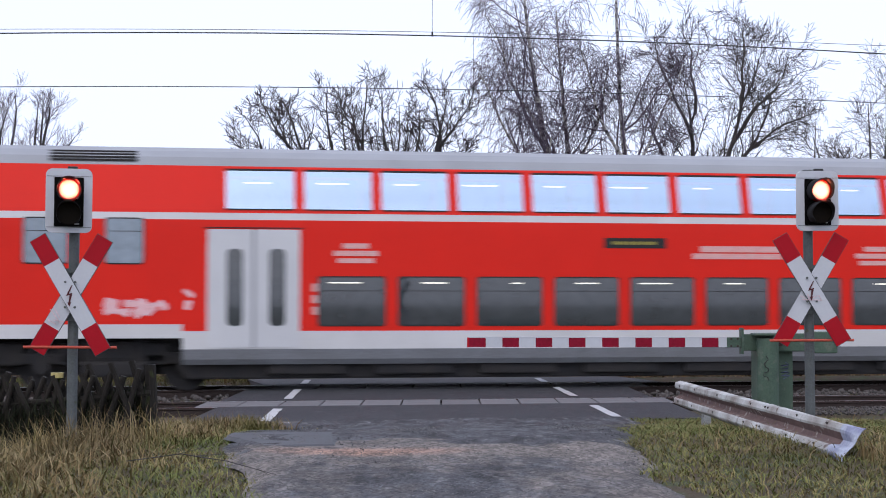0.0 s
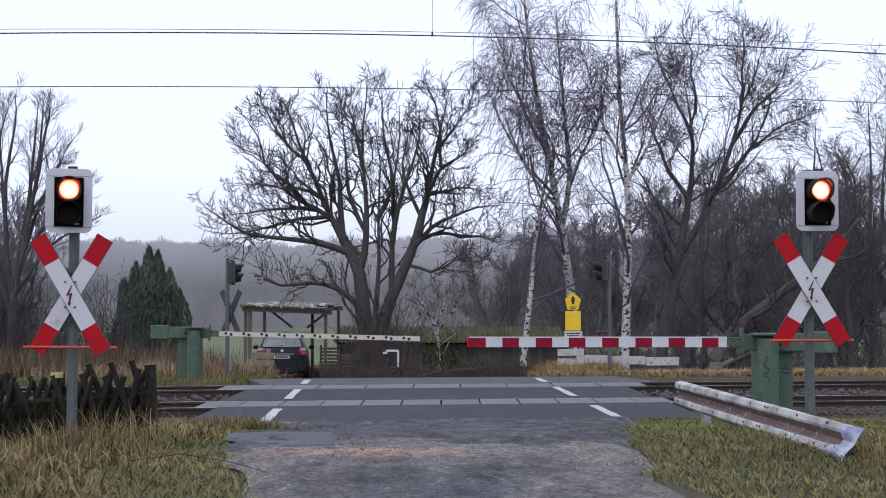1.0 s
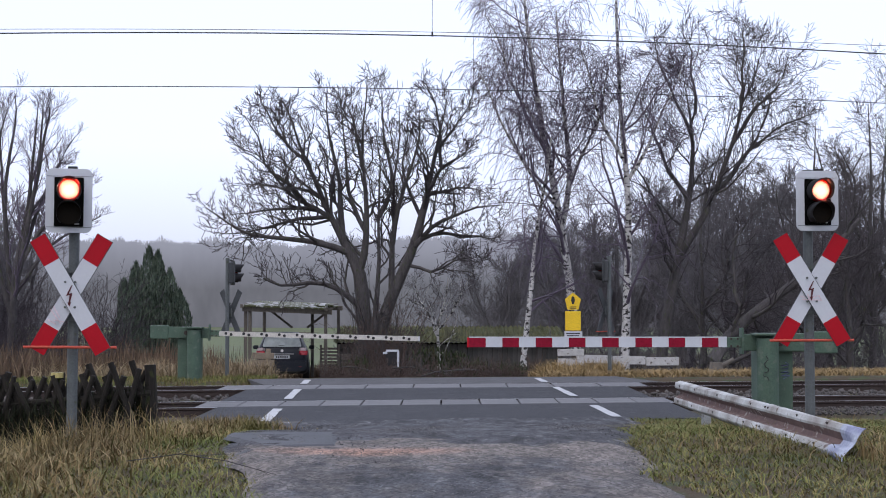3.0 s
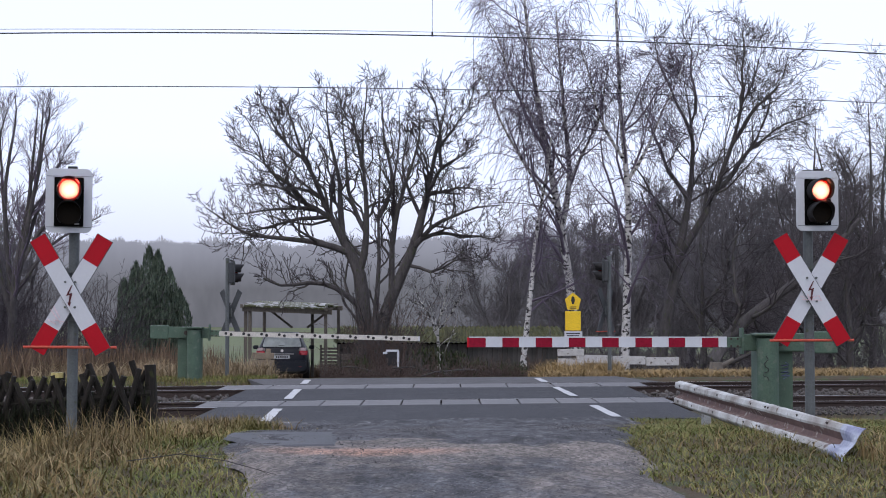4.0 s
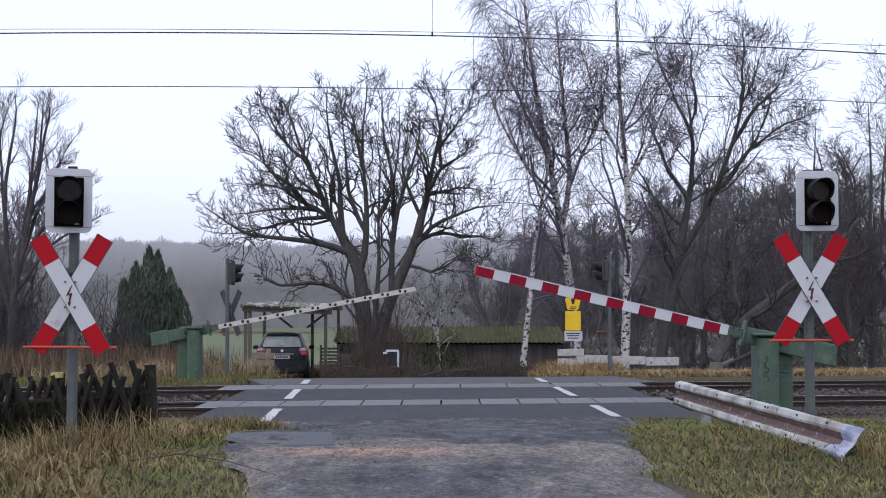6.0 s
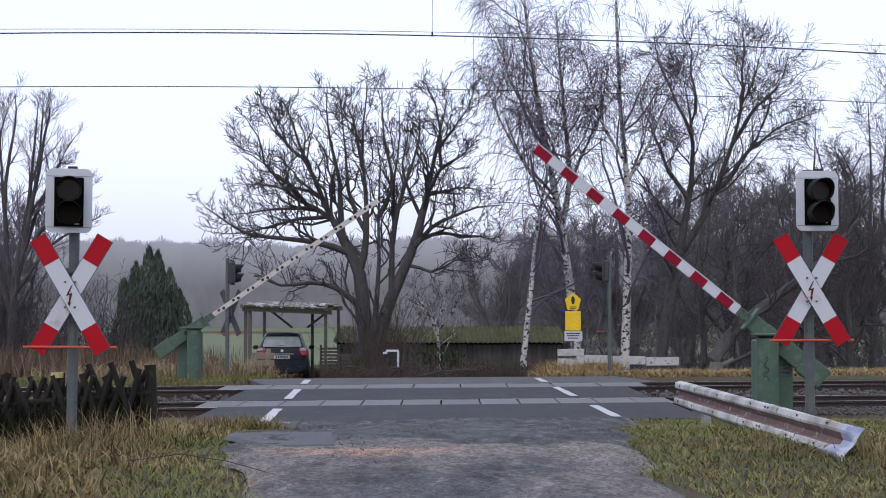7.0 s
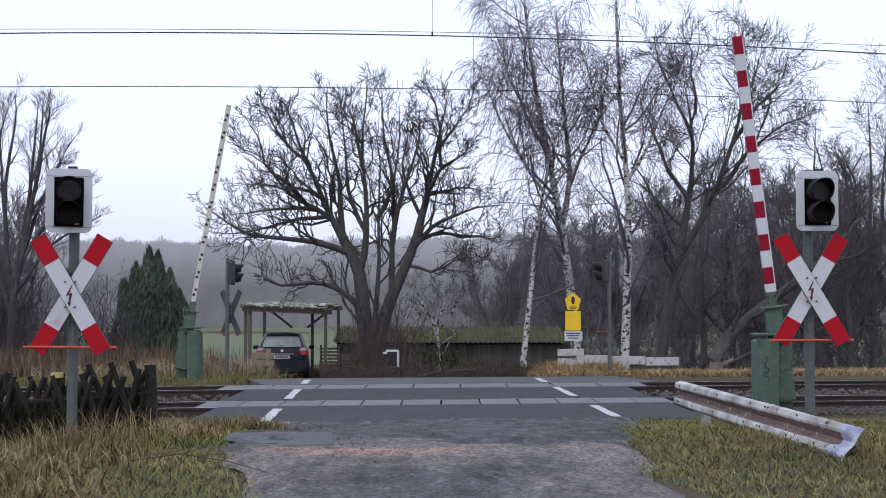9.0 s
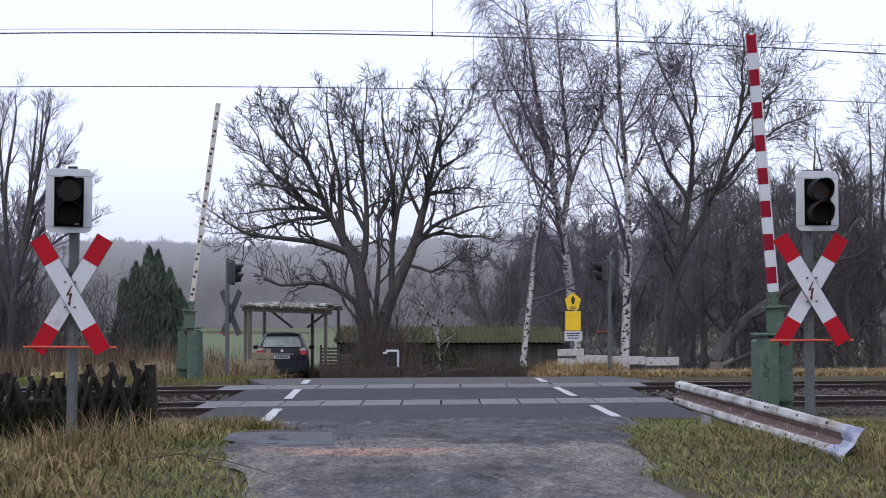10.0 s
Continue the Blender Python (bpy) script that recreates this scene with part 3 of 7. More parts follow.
def bare_tree(m, limbs, levels, seed, label, category="tree", bark=None, twig=None, name="tree", group="", jitter=0.1, thin=0.0035, plain=0, dark_limbs=False, taper=1.0):
    """limbs: (points as (x, y, z) in the tree's own space, base radius, tip radius)."""
    rng = np.random.default_rng(seed)
    e = thing(name, m, label, category, group)
    k = 9
    Ps, Rs = [], []
    for pts, r0, r1 in limbs:
        P, _ = resample(pts, np.linspace(r0, r1, len(pts)), k)
        R = r1 + (r0 - r1) * (1 - np.linspace(0, 1, k)) ** (1.0 if len(Ps) < plain else taper)
        wig = rng.normal(size=P.shape) * (jitter if len(Ps) >= plain else 0.02)
        wig[0] = 0
        P = P + wig
        for _ in range(1):
            P[1:-1] = 0.25 * P[:-2] + 0.5 * P[1:-1] + 0.25 * P[2:]
        if Ps:
            # let the limb start on the nearest limb that stands already
            dense = np.concatenate([np.stack([np.interp(np.linspace(0, k - 1, 40), np.arange(k), q[:, c]) for c in range(3)], 1) for q in Ps])
            near = dense[np.argmin(((dense - P[0]) ** 2).sum(1))]
            if np.linalg.norm(near - P[0]) < 0.8 and len(Ps) >= max(plain, 1):
                P = P + (near - P[0]) * np.linspace(1, 0, k)[:, None]
        Ps.append(P)
        Rs.append(R)
    P, R = np.array(Ps), np.array(Rs)
    groups = [(P, R, 8)]
    fine = []
    P, R = P[plain:], R[plain:]
    for n, lv in enumerate(levels):
        P, R = spawn(rng, P, R, **lv)
        R = np.maximum(R, thin)
        if n == 0 and not dark_limbs:
            groups.append((P, R, 5))
        else:
            fine.append((P, R, 4 if n == 0 else 3))
    tube_mesh(groups, "trunk", bark or M["bark"], e)
    if fine:
        tube_mesh(fine, "crown", twig or M["twig"], e)
    return e

# ---------------------------------------------------------------- trees of the place
M["birch"] = mat("birch_bark", (0.50, 0.49, 0.48), 0.85, 0, (0.33, 0.32, 0.32), 3, 25, 0.3, stretch=(1, 1, 1.6), third=(0.02, 0.018, 0.018), third_at=0.51)
M["twig_birch"] = mat("birch_twigs", (0.135, 0.112, 0.155), 0.9, 0, (0.08, 0.066, 0.09), 2, 8, 0)
M["twig_wood"] = mat("grey_wood_twigs", (0.095, 0.084, 0.09), 0.9, 0, (0.06, 0.053, 0.057), 2, 8, 0)
# lighter twig colour that paints mist onto the farther trees
M["twig_far"] = mat("mist_paled_twigs", (0.135, 0.125, 0.135), 0.9, 0, (0.095, 0.09, 0.096), 2, 8, 0)


def make_trees():
    L = lambda per, length, spread=45, lift=0.5, ratio=0.5, **k: dict(per=per, length=length, spread=spread, lift=lift, ratio=ratio, **k)
    # the broad tree by the carport
    Y = 48.0
    l = [([(0.0, 0.0, -0.25), (-0.03, 0.0, 1.15), (-0.1, 0.0, 2.28), (-0.21, 0.0, 3.33), (-0.42, 0.0, 3.85), (-0.66, 0.0, 4.26)], 0.27, 0.15),
         ([(0.14, 0.0, -0.25), (0.28, 0.04, 1.15), (0.58, 0.08, 2.23), (0.98, 0.12, 3.17), (1.36, 0.16, 3.94), (1.54, 0.2, 4.6)], 0.235, 0.13),
         ([(0.09, -0.0, -0.25), (0.14, -0.04, 1.15), (0.24, -0.09, 2.28), (0.31, -0.13, 3.24), (0.38, -0.17, 4.29), (0.31, -0.21, 5.34), (0.38, -0.26, 6.56), (0.23, -0.3, 7.82)], 0.13, 0.013),
         ([(-0.66, -0.0, 4.26), (-1.05, -0.14, 4.95), (-1.4, -0.29, 5.65), (-1.66, -0.43, 6.21), (-1.87, -0.57, 6.77), (-2.09, -0.71, 7.52), (-2.3, -0.86, 8.13), (-2.46, -1.0, 8.52)], 0.125, 0.016),
         ([(-0.77, 0.0, 4.46), (-0.87, 0.15, 5.3), (-0.93, 0.3, 6.04), (-1.12, 0.45, 6.87), (-1.22, 0.6, 7.75), (-1.36, 0.75, 8.48), (-1.39, 0.9, 9.08)], 0.115, 0.015),
         ([(-0.17, -0.0, 3.42), (0.0, -0.07, 4.12), (0.09, -0.14, 4.81), (0.17, -0.21, 5.65), (-0.14, -0.29, 6.52), (-0.16, -0.36, 7.4), (0.0, -0.43, 8.57), (0.08, -0.5, 9.43)], 0.135, 0.014),
         ([(0.7, 0.0, 2.72), (0.7, 0.18, 4.12), (0.79, 0.36, 5.08), (0.7, 0.54, 5.95), (0.94, 0.72, 7.34), (0.97, 0.9, 8.6)], 0.11, 0.014),
         ([(-0.87, 0.0, 4.74), (-1.36, 0.15, 5.09), (-1.92, 0.3, 5.44), (-2.48, 0.45, 5.72), (-2.97, 0.6, 6.35), (-3.39, 0.75, 6.87), (-3.67, 0.9, 7.28)], 0.1, 0.014),
         ([(-0.63, -0.0, 3.91), (-1.22, -0.19, 4.12), (-1.92, -0.37, 4.38), (-2.62, -0.56, 4.46), (-3.32, -0.74, 4.27), (-3.84, -0.93, 4.43), (-4.33, -1.11, 4.95), (-4.83, -1.3, 5.42)], 0.12, 0.018),
         ([(-1.36, -0.0, 5.02), (-2.06, -0.04, 4.99), (-2.79, -0.08, 4.85), (-3.49, -0.12, 4.67), (-4.19, -0.16, 4.6), (-4.79, -0.2, 4.71)], 0.075, 0.012),
         ([(-1.64, 0.0, 5.37), (-2.41, 0.4, 5.34), (-3.14, 0.8, 5.44), (-3.84, 1.2, 5.27), (-4.34, 1.6, 5.3)], 0.07, 0.012),
         ([(-1.89, -0.0, 5.86), (-2.58, -0.38, 6.38), (-3.11, -0.75, 6.87), (-3.4, -1.12, 7.57), (-3.64, -1.5, 8.04)], 0.075, 0.012),
         ([(-0.31, -0.0, 2.11), (-0.84, -0.15, 2.68), (-1.4, -0.3, 2.96), (-1.92, -0.45, 3.03), (-2.44, -0.6, 2.88), (-2.83, -0.75, 2.98), (-3.14, -0.9, 3.1)], 0.105, 0.03),
         ([(1.54, 0.0, 4.6), (1.66, 0.1, 5.3), (1.92, 0.2, 6.04), (2.06, 0.3, 6.73), (2.23, 0.4, 7.61), (2.36, 0.5, 8.3), (2.43, 0.6, 8.93)], 0.14, 0.015),
         ([(1.4, -0.0, 4.12), (1.85, -0.24, 4.73), (2.44, -0.48, 4.99), (2.97, -0.72, 5.23), (3.49, -0.96, 5.41), (3.99, -1.2, 5.44)], 0.1, 0.014),
         ([(1.54, 0.0, 4.46), (2.27, 0.25, 4.64), (2.97, 0.5, 4.64), (3.53, 0.75, 4.53), (3.87, 1.0, 4.28)], 0.075, 0.012),
         ([(1.83, 0.0, 5.76), (2.44, 0.2, 6.02), (3.14, 0.4, 6.04), (3.8, 0.6, 5.91)], 0.075, 0.012),
         ([(1.92, -0.0, 5.95), (2.44, -0.33, 6.56), (2.97, -0.67, 6.87), (3.53, -1.0, 7.19)], 0.075, 0.012),
         ([(0.73, -0.0, 4.26), (0.91, -0.16, 5.16), (1.15, -0.32, 6.04), (1.48, -0.48, 6.91), (1.64, -0.64, 7.61), (1.52, -0.8, 8.31)], 0.095, 0.013),
         ([(2.18, 0.0, 7.08), (2.65, 0.3, 7.78), (3.18, 0.6, 8.48), (3.33, 0.9, 9.11)], 0.06, 0.011),
         ([(2.09, -0.0, 6.82), (2.11, -0.2, 7.92), (2.06, -0.4, 8.65), (1.78, -0.6, 9.28)], 0.06, 0.011),
         ([(0.17, 0.0, 5.16), (0.52, 0.24, 5.86), (0.7, 0.48, 6.56), (0.52, 0.72, 7.61), (0.45, 0.96, 8.48), (0.39, 1.2, 9.26)], 0.09, 0.013),
         ([(-0.16, -0.0, 6.56), (-0.42, -0.3, 7.26), (-0.52, -0.6, 8.13), (-0.77, -0.9, 8.84)], 0.07, 0.012),
         ([(0.03, 0.0, 4.6), (-0.28, 0.1, 5.3), (-0.59, 0.2, 6.0), (-0.66, 0.3, 6.91), (-0.8, 0.4, 7.96), (-0.9, 0.5, 8.9)], 0.09, 0.013),
         ([(1.22, -0.0, 3.63), (1.92, -0.17, 3.42), (2.62, -0.35, 3.77), (3.18, -0.52, 3.84), (3.55, -0.7, 3.62)], 0.06, 0.011),
         ([(-1.83, 0.0, 6.56), (-2.44, 0.23, 7.08), (-2.79, 0.47, 7.78), (-3.11, 0.7, 8.41)], 0.055, 0.011),
         ([(-2.09, -0.0, 7.43), (-2.62, -0.2, 7.87), (-2.97, -0.4, 8.39), (-3.36, -0.6, 8.71)], 0.05, 0.01),
         ([(-1.36, -0.0, 5.65), (-2.09, -0.4, 6.04), (-2.62, -0.8, 5.95), (-3.4, -1.2, 6.04), (-3.95, -1.6, 5.96)], 0.06, 0.011),
         ([(1.61, 0.0, 5.16), (1.22, 0.33, 6.04), (1.08, 0.65, 6.91), (1.26, 0.98, 7.87), (1.35, 1.3, 8.58)], 0.07, 0.012)]
    bare_tree(pose(-2.34, Y, -0.75), l, [L(11, 2.1, 40, 0.5, 0.55, k=8, t0=0.10, wander=0.6, tip=0.3, fade=0.7), L(6, 0.95, 42, 0.5, 0.6, k=6, t0=0.15, wander=0.55, fade=0.6), L(3, 0.42, 40, 0.3, 0.7, k=3, t0=0.25, wander=0.35)], 11,
              "broad many-stemmed bare tree with dark upswept branches", jitter=0.085, thin=0.0082, plain=2, taper=1.4)
    # birches
    droop = [L(15, 2.6, 44, 0.5, 0.5, k=6, t0=0.22, wander=0.34), L(8, 1.5, 50, -0.5, 0.5, k=5, t0=0.15), L(4, 1.25, 38, -1.9, 0.6, k=5, t0=0.2)]
    bare_tree(pose(4.0, 46.5, -0.8), [([(0, 0, -0.3), (-0.13, 0, 2.6), (-0.5, 0, 5.2), (-1.0, 0.1, 7.7), (-1.35, 0.2, 9.8), (-1.6, 0.2, 12.4)], 0.16, 0.03),
                                      ([(-0.4, 0, 4.8), (-0.15, 0.2, 6.6), (-0.3, 0.4, 8.6), (-0.65, 0.5, 11.5)], 0.10, 0.02),
                                      ([(-0.5, 0, 5.4), (-1.5, -0.4, 6.6), (-2.4, -0.8, 8.1), (-2.9, -1.0, 9.2)], 0.06, 0.015),
                                      ([(-0.9, 0, 7.4), (-1.9, 0.3, 9.3), (-2.5, 0.5, 11.2)], 0.06, 0.015),
                                      ([(-0.3, 0, 5.9), (0.5, -0.3, 7.6), (1.0, -0.6, 9.6)], 0.06, 0.015)],
              droop, 21, "tall white-barked bare birch with hanging twigs", bark=M["birch"], twig=M["twig_birch"], group="birches", jitter=0.08, thin=0.0055, dark_limbs=True)
    bare_tree(pose(5.35, 46.0, -0.8), [([(0, 0, -0.3), (0.1, 0, 2.6), (0.12, 0, 5.3), (0.0, 0.1, 8.3), (-0.15, 0.2, 12.6)], 0.15, 0.03),
                                       ([(0.1, 0, 6.0), (1.0, 0.2, 7.6), (1.8, 0.4, 9.6)], 0.06, 0.015),
                                       ([(0.05, 0, 6.6), (-0.9, -0.2, 8.3), (-1.3, -0.4, 10.2)], 0.06, 0.015)],
              droop, 22, "straight white-barked bare birch with hanging twigs", bark=M["birch"], twig=M["twig_birch"], group="birches", jitter=0.07, thin=0.0055, dark_limbs=True)
    bare_tree(pose(2.38, 45.5, -0.75), [([(0, 0, -0.3), (0.08, 0, 2.0), (0.3, 0, 4.2), (0.65, 0.1, 6.0), (0.9, 0.1, 7.2)], 0.10, 0.02)],
              droop, 23, "slender leaning birch with black-flecked bark", bark=M["birch"], twig=M["twig_birch"], group="birches", jitter=0.07, thin=0.0055, dark_limbs=True)
    # alder with spreading crown, and its leaning neighbour
    up = [L(11, 2.3, 48, 0.3, 0.42, k=6, t0=0.2, wander=0.40), L(8, 1.2, 45, 0.25, 0.5, k=4, t0=0.15, wander=0.4), L(4, 0.55, 42, 0.1, 0.6, k=3, t0=0.2)]
    wood = [L(14, 2.3, 46, 0.35, 0.42, k=6, t0=0.15, wander=0.5), L(8, 1.2, 45, 0.25, 0.5, k=4, t0=0.12, wander=0.4), L(4, 0.6, 42, 0.1, 0.6, k=2, t0=0.15)]
    bare_tree(pose(6.56, 47.5, -0.8), [([(0, 0, -0.3), (0.3, 0, 2.2), (0.8, 0, 4.2), (1.3, 0.2, 6.0), (1.2, 0.3, 7.8), (0.9, 0.3, 9.4)], 0.20, 0.012),
                                       ([(0.7, 0, 3.9), (1.8, -0.3, 5.7), (2.4, -0.5, 7.6), (2.6, -0.6, 9.4)], 0.13, 0.012),
                                       ([(1.2, 0.1, 5.6), (0.3, 0.6, 7.0), (-0.3, 0.8, 8.4)], 0.08, 0.02),
                                       ([(1.9, -0.3, 5.9), (3.0, 0.2, 7.2), (3.8, 0.4, 8.8)], 0.09, 0.02),
                                       ([(2.3, -0.5, 7.2), (3.4, -0.8, 8.6), (3.9, -1.0, 9.8)], 0.07, 0.012),
                                       ([(1.2, 0.3, 7.6), (0.4, 0.2, 9.2), (-0.1, 0.1, 10.6)], 0.06, 0.012),
                                       ([(1.1, 0.3, 8.0), (1.2, 0.6, 9.6), (1.2, 0.8, 11.0)], 0.06, 0.012),
                                       ([(2.5, -0.6, 8.4), (2.5, -0.9, 9.6), (2.6, -1.0, 10.8)], 0.05, 0.012),
                                       ([(3.0, 0.2, 7.2), (4.0, 0.4, 7.9), (5.0, 0.6, 8.3)], 0.045, 0.010),
                                       ([(2.5, -0.5, 8.0), (3.0, 0.2, 9.4), (3.3, 0.6, 10.6)], 0.05, 0.010)],
              up, 31, "dark spreading bare alder", jitter=0.12, thin=0.006)
    bare_tree(pose(7.6, 45.0, -0.85), [([(-0.25, 0, -0.3), (-0.15, 0, 0.8), (0.75, 0, 1.75), (1.85, 0.1, 2.65), (3.2, 0.2, 3.3), (4.6, 0.3, 4.9)], 0.24, 0.07),
                                       ([(0.9, 0, 1.9), (0.8, 0.2, 3.2), (1.0, 0.4, 4.8)], 0.08, 0.02)],
              up, 32, "thick dark trunk leaning far over", jitter=0.1)
    # left-hand tree
    full = [L(11, 1.7, 30, 0.6, 0.45, k=6, t0=0.2, wander=0.25, fade=0.8), L(6, 0.8, 34, 0.4, 0.5, k=4, t0=0.15), L(3, 0.5, 36, 0.2, 0.6, k=2, t0=0.2)]
    bare_tree(pose(-13.9, 50.0, -1.0), [([(0.0, 0.0, 0.07), (0.07, 0.0, 2.26), (0.18, 0.0, 3.89), (0.44, 0.0, 5.71), (0.69, 0.0, 7.53), (0.78, 0.0, 9.23)], 0.17, 0.012),
         ([(0.07, 0.0, 2.26), (-0.15, 0.1, 4.44), (-0.22, 0.2, 6.62), (-0.04, 0.3, 8.44), (0.06, 0.4, 9.52)], 0.11, 0.012),
         ([(0.11, -0.0, 2.98), (0.51, -0.12, 5.17), (0.91, -0.25, 6.98), (1.2, -0.38, 8.44), (1.39, -0.5, 9.06)], 0.11, 0.012),
         ([(0.15, 0.0, 3.35), (0.73, 0.2, 5.53), (1.38, 0.4, 6.98), (1.88, 0.6, 8.14)], 0.09, 0.012),
         ([(0.15, -0.0, 3.53), (0.84, -0.15, 4.98), (1.64, -0.3, 5.71), (2.36, -0.45, 6.26), (2.67, -0.6, 6.41)], 0.08, 0.012),
         ([(0.11, 0.0, 2.98), (1.09, 0.07, 4.44), (2.0, 0.13, 5.17), (2.93, 0.2, 5.4)], 0.07, 0.012),
         ([(0.04, -0.0, 2.26), (-0.55, -0.1, 4.44), (-0.91, -0.2, 6.62), (-1.06, -0.3, 8.78)], 0.12, 0.012),
         ([(0.36, 0.0, 5.35), (0.91, 0.3, 6.44), (1.27, 0.6, 7.17), (1.58, 0.9, 7.32)], 0.05, 0.01),
         ([(-0.18, 0.0, 5.17), (-0.45, 0.3, 6.98), (-0.51, 0.6, 8.44), (-0.35, 0.9, 9.37)], 0.06, 0.01),
         ([(0.55, -0.0, 6.44), (0.95, -0.3, 7.89), (1.05, -0.6, 8.8), (1.15, -0.9, 9.27)], 0.05, 0.01)],
              full, 41, "upright bare tree with dense fine twigs", jitter=0.07, thin=0.0042, twig=M["twig_birch"], dark_limbs=True)
    # the dark wood to the right
    spots = [(12.9, 52, 6.2, 51), (14.2, 49, 9.2, 52), (13.8, 58, 9.5, 53), (11.0, 60, 6.2, 54), (15.6, 54, 9.8, 55), (9.4, 57, 7.0, 56), (12.2, 47, 5.5, 57), (13.4, 48.5, 9.3, 58), (14.6, 51, 10.2, 59)]
    for x, y, h, sd in spots:
        # trees farther back get the twig colour paled for mist
        bare_tree(pose(x, y, -1.1), [([(0, 0, -0.3), (0.1, 0, h * 0.3), (-0.1, 0, h * 0.6), (0.1, 0, h)], 0.15, 0.010),
                                     ([(0.1, 0, h * 0.25), (-0.9, 0.3, h * 0.5), (-1.4, 0.5, h * 0.8)], 0.09, 0.02),
                                     ([(0.1, 0, h * 0.3), (0.9, -0.3, h * 0.55), (1.5, -0.5, h * 0.85)], 0.09, 0.02)],
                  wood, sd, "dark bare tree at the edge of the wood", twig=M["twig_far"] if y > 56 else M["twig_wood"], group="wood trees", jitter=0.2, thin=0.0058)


def painted_mist_wood():
    """Far wood, mist painted into its glow: faint upright mottling, fading into bright sky on top."""
    m = glow("painted_mist_wood", (0.17, 0.175, 0.21), 1.0)
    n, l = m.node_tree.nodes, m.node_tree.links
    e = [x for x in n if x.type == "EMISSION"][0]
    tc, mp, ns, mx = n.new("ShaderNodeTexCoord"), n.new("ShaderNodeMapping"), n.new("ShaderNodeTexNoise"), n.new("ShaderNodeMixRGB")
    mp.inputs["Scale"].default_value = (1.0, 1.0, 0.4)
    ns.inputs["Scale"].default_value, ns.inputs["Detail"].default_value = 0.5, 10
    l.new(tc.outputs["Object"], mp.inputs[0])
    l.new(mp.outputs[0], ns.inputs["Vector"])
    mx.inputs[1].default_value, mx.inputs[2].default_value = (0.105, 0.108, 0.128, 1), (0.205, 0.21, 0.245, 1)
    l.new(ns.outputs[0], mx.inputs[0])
    # painted haze: the glow turns paler and bluer with height
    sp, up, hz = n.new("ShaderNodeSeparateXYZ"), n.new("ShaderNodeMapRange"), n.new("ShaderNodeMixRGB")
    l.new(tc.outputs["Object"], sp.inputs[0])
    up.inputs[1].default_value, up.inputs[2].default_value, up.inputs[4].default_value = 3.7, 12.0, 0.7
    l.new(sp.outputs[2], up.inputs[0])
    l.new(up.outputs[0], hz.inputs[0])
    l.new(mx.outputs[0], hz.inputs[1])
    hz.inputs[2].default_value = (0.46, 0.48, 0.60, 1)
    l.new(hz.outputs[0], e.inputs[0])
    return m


def make_backdrop():
    """Glowing wooded rise with painted mist, far behind everything, its top frayed into single tree tops."""
    rng = np.random.default_rng(77)
    n = 1700
    xs = np.linspace(-170, 170, n)
    bumps = lambda k, a: np.interp(xs, np.linspace(-170, 170, k), rng.uniform(-a, a, k))
    hump = 9.6 + 0.75 * np.sin(xs * 0.03 + 1) + 0.5 * np.sin(xs * 0.11) + bumps(110, 0.45) + bumps(420, 0.2)
    V = np.concatenate([np.stack([xs, np.full(n, 205.0), np.full(n, -3.0)], 1), np.stack([xs, np.full(n, 205.0), hump], 1)])
    i = np.arange(n - 1)
    q = np.stack([i, i + 1, i + n + 1, i + n], 1)
    k = 9000
    x = rng.uniform(-110, 110, k)
    h = np.interp(x, xs, hump)
    top = h + rng.uniform(0.05, 1.05, k) * (0.55 + 0.45 * np.sin(x * 1.4) * np.sin(x * 0.57))
    w, lean, y = rng.uniform(0.03, 0.10, k), rng.normal(0, 0.25, k), 204.8 - rng.uniform(0, 0.2, k)
    T = np.stack([np.stack([x - w, y, h - 0.4], 1), np.stack([x + w, y, h - 0.4], 1), np.stack([x + lean + 0.02, y, top], 1), np.stack([x + lean - 0.02, y, top], 1)], 1).reshape(-1, 3)
    mist = painted_mist_wood()
    tagged(raw_mesh("backdrop", V, q, mist), "glowing grey wooded rise in the distance with painted mist", "backdrop", kind="structure")
    tagged(raw_mesh("tree_tops", T, np.arange(4 * k).reshape(-1, 4), mist), "frayed glowing tree tops of the far wood, mist painted in", "trees", kind="stuff")


make_backdrop()

# ---------------------------------------------------------------- crossing signals
M["arrow"] = mat("dark_red_arrow", (0.075, 0.006, 0.010), 0.5, 0, bump=0)
M["pink"] = mat("faded_pen_marks", (0.62, 0.50, 0.54), 0.6, 0, bump=0)
# lens tint paled for a white glare core; deep red ring paints its fringe
M["lens_red"] = lens_glass("red_signal_lens", (0.17, 0.08, 0.066))
M["lens_glare_ring"] = lens_glass("deep_red_glare_ring", (0.13, 0.004, 0.003))
M["lens_dark"] = mat("dark_amber_lens", (0.008, 0.005, 0.002), 0.5, 0, bump=0, spec=0.08)
M["bulb"] = glow("lit_bulb", (1.0, 0.9, 0.85), 17000)
M["hood"] = mat("dull_black_hood", (0.009, 0.008, 0.009), 0.55, 0, bump=0, spec=0.3)
M["void"] = mat("lamp_black", (0.0004, 0.0004, 0.0004), 1.0, 0, spec=0.0, bump=0)
# unseen tube wall, red so the fading lamp's bounced light looks red
M["tube"] = mat("red_lamp_tube", (0.13, 0.004, 0.003), 0.8, 0, spec=0.0, bump=0)
M["shell"] = mat("dark_grey_shell", (0.05, 0.055, 0.06), 0.6, 0, bump=0.05)
BULBS = []


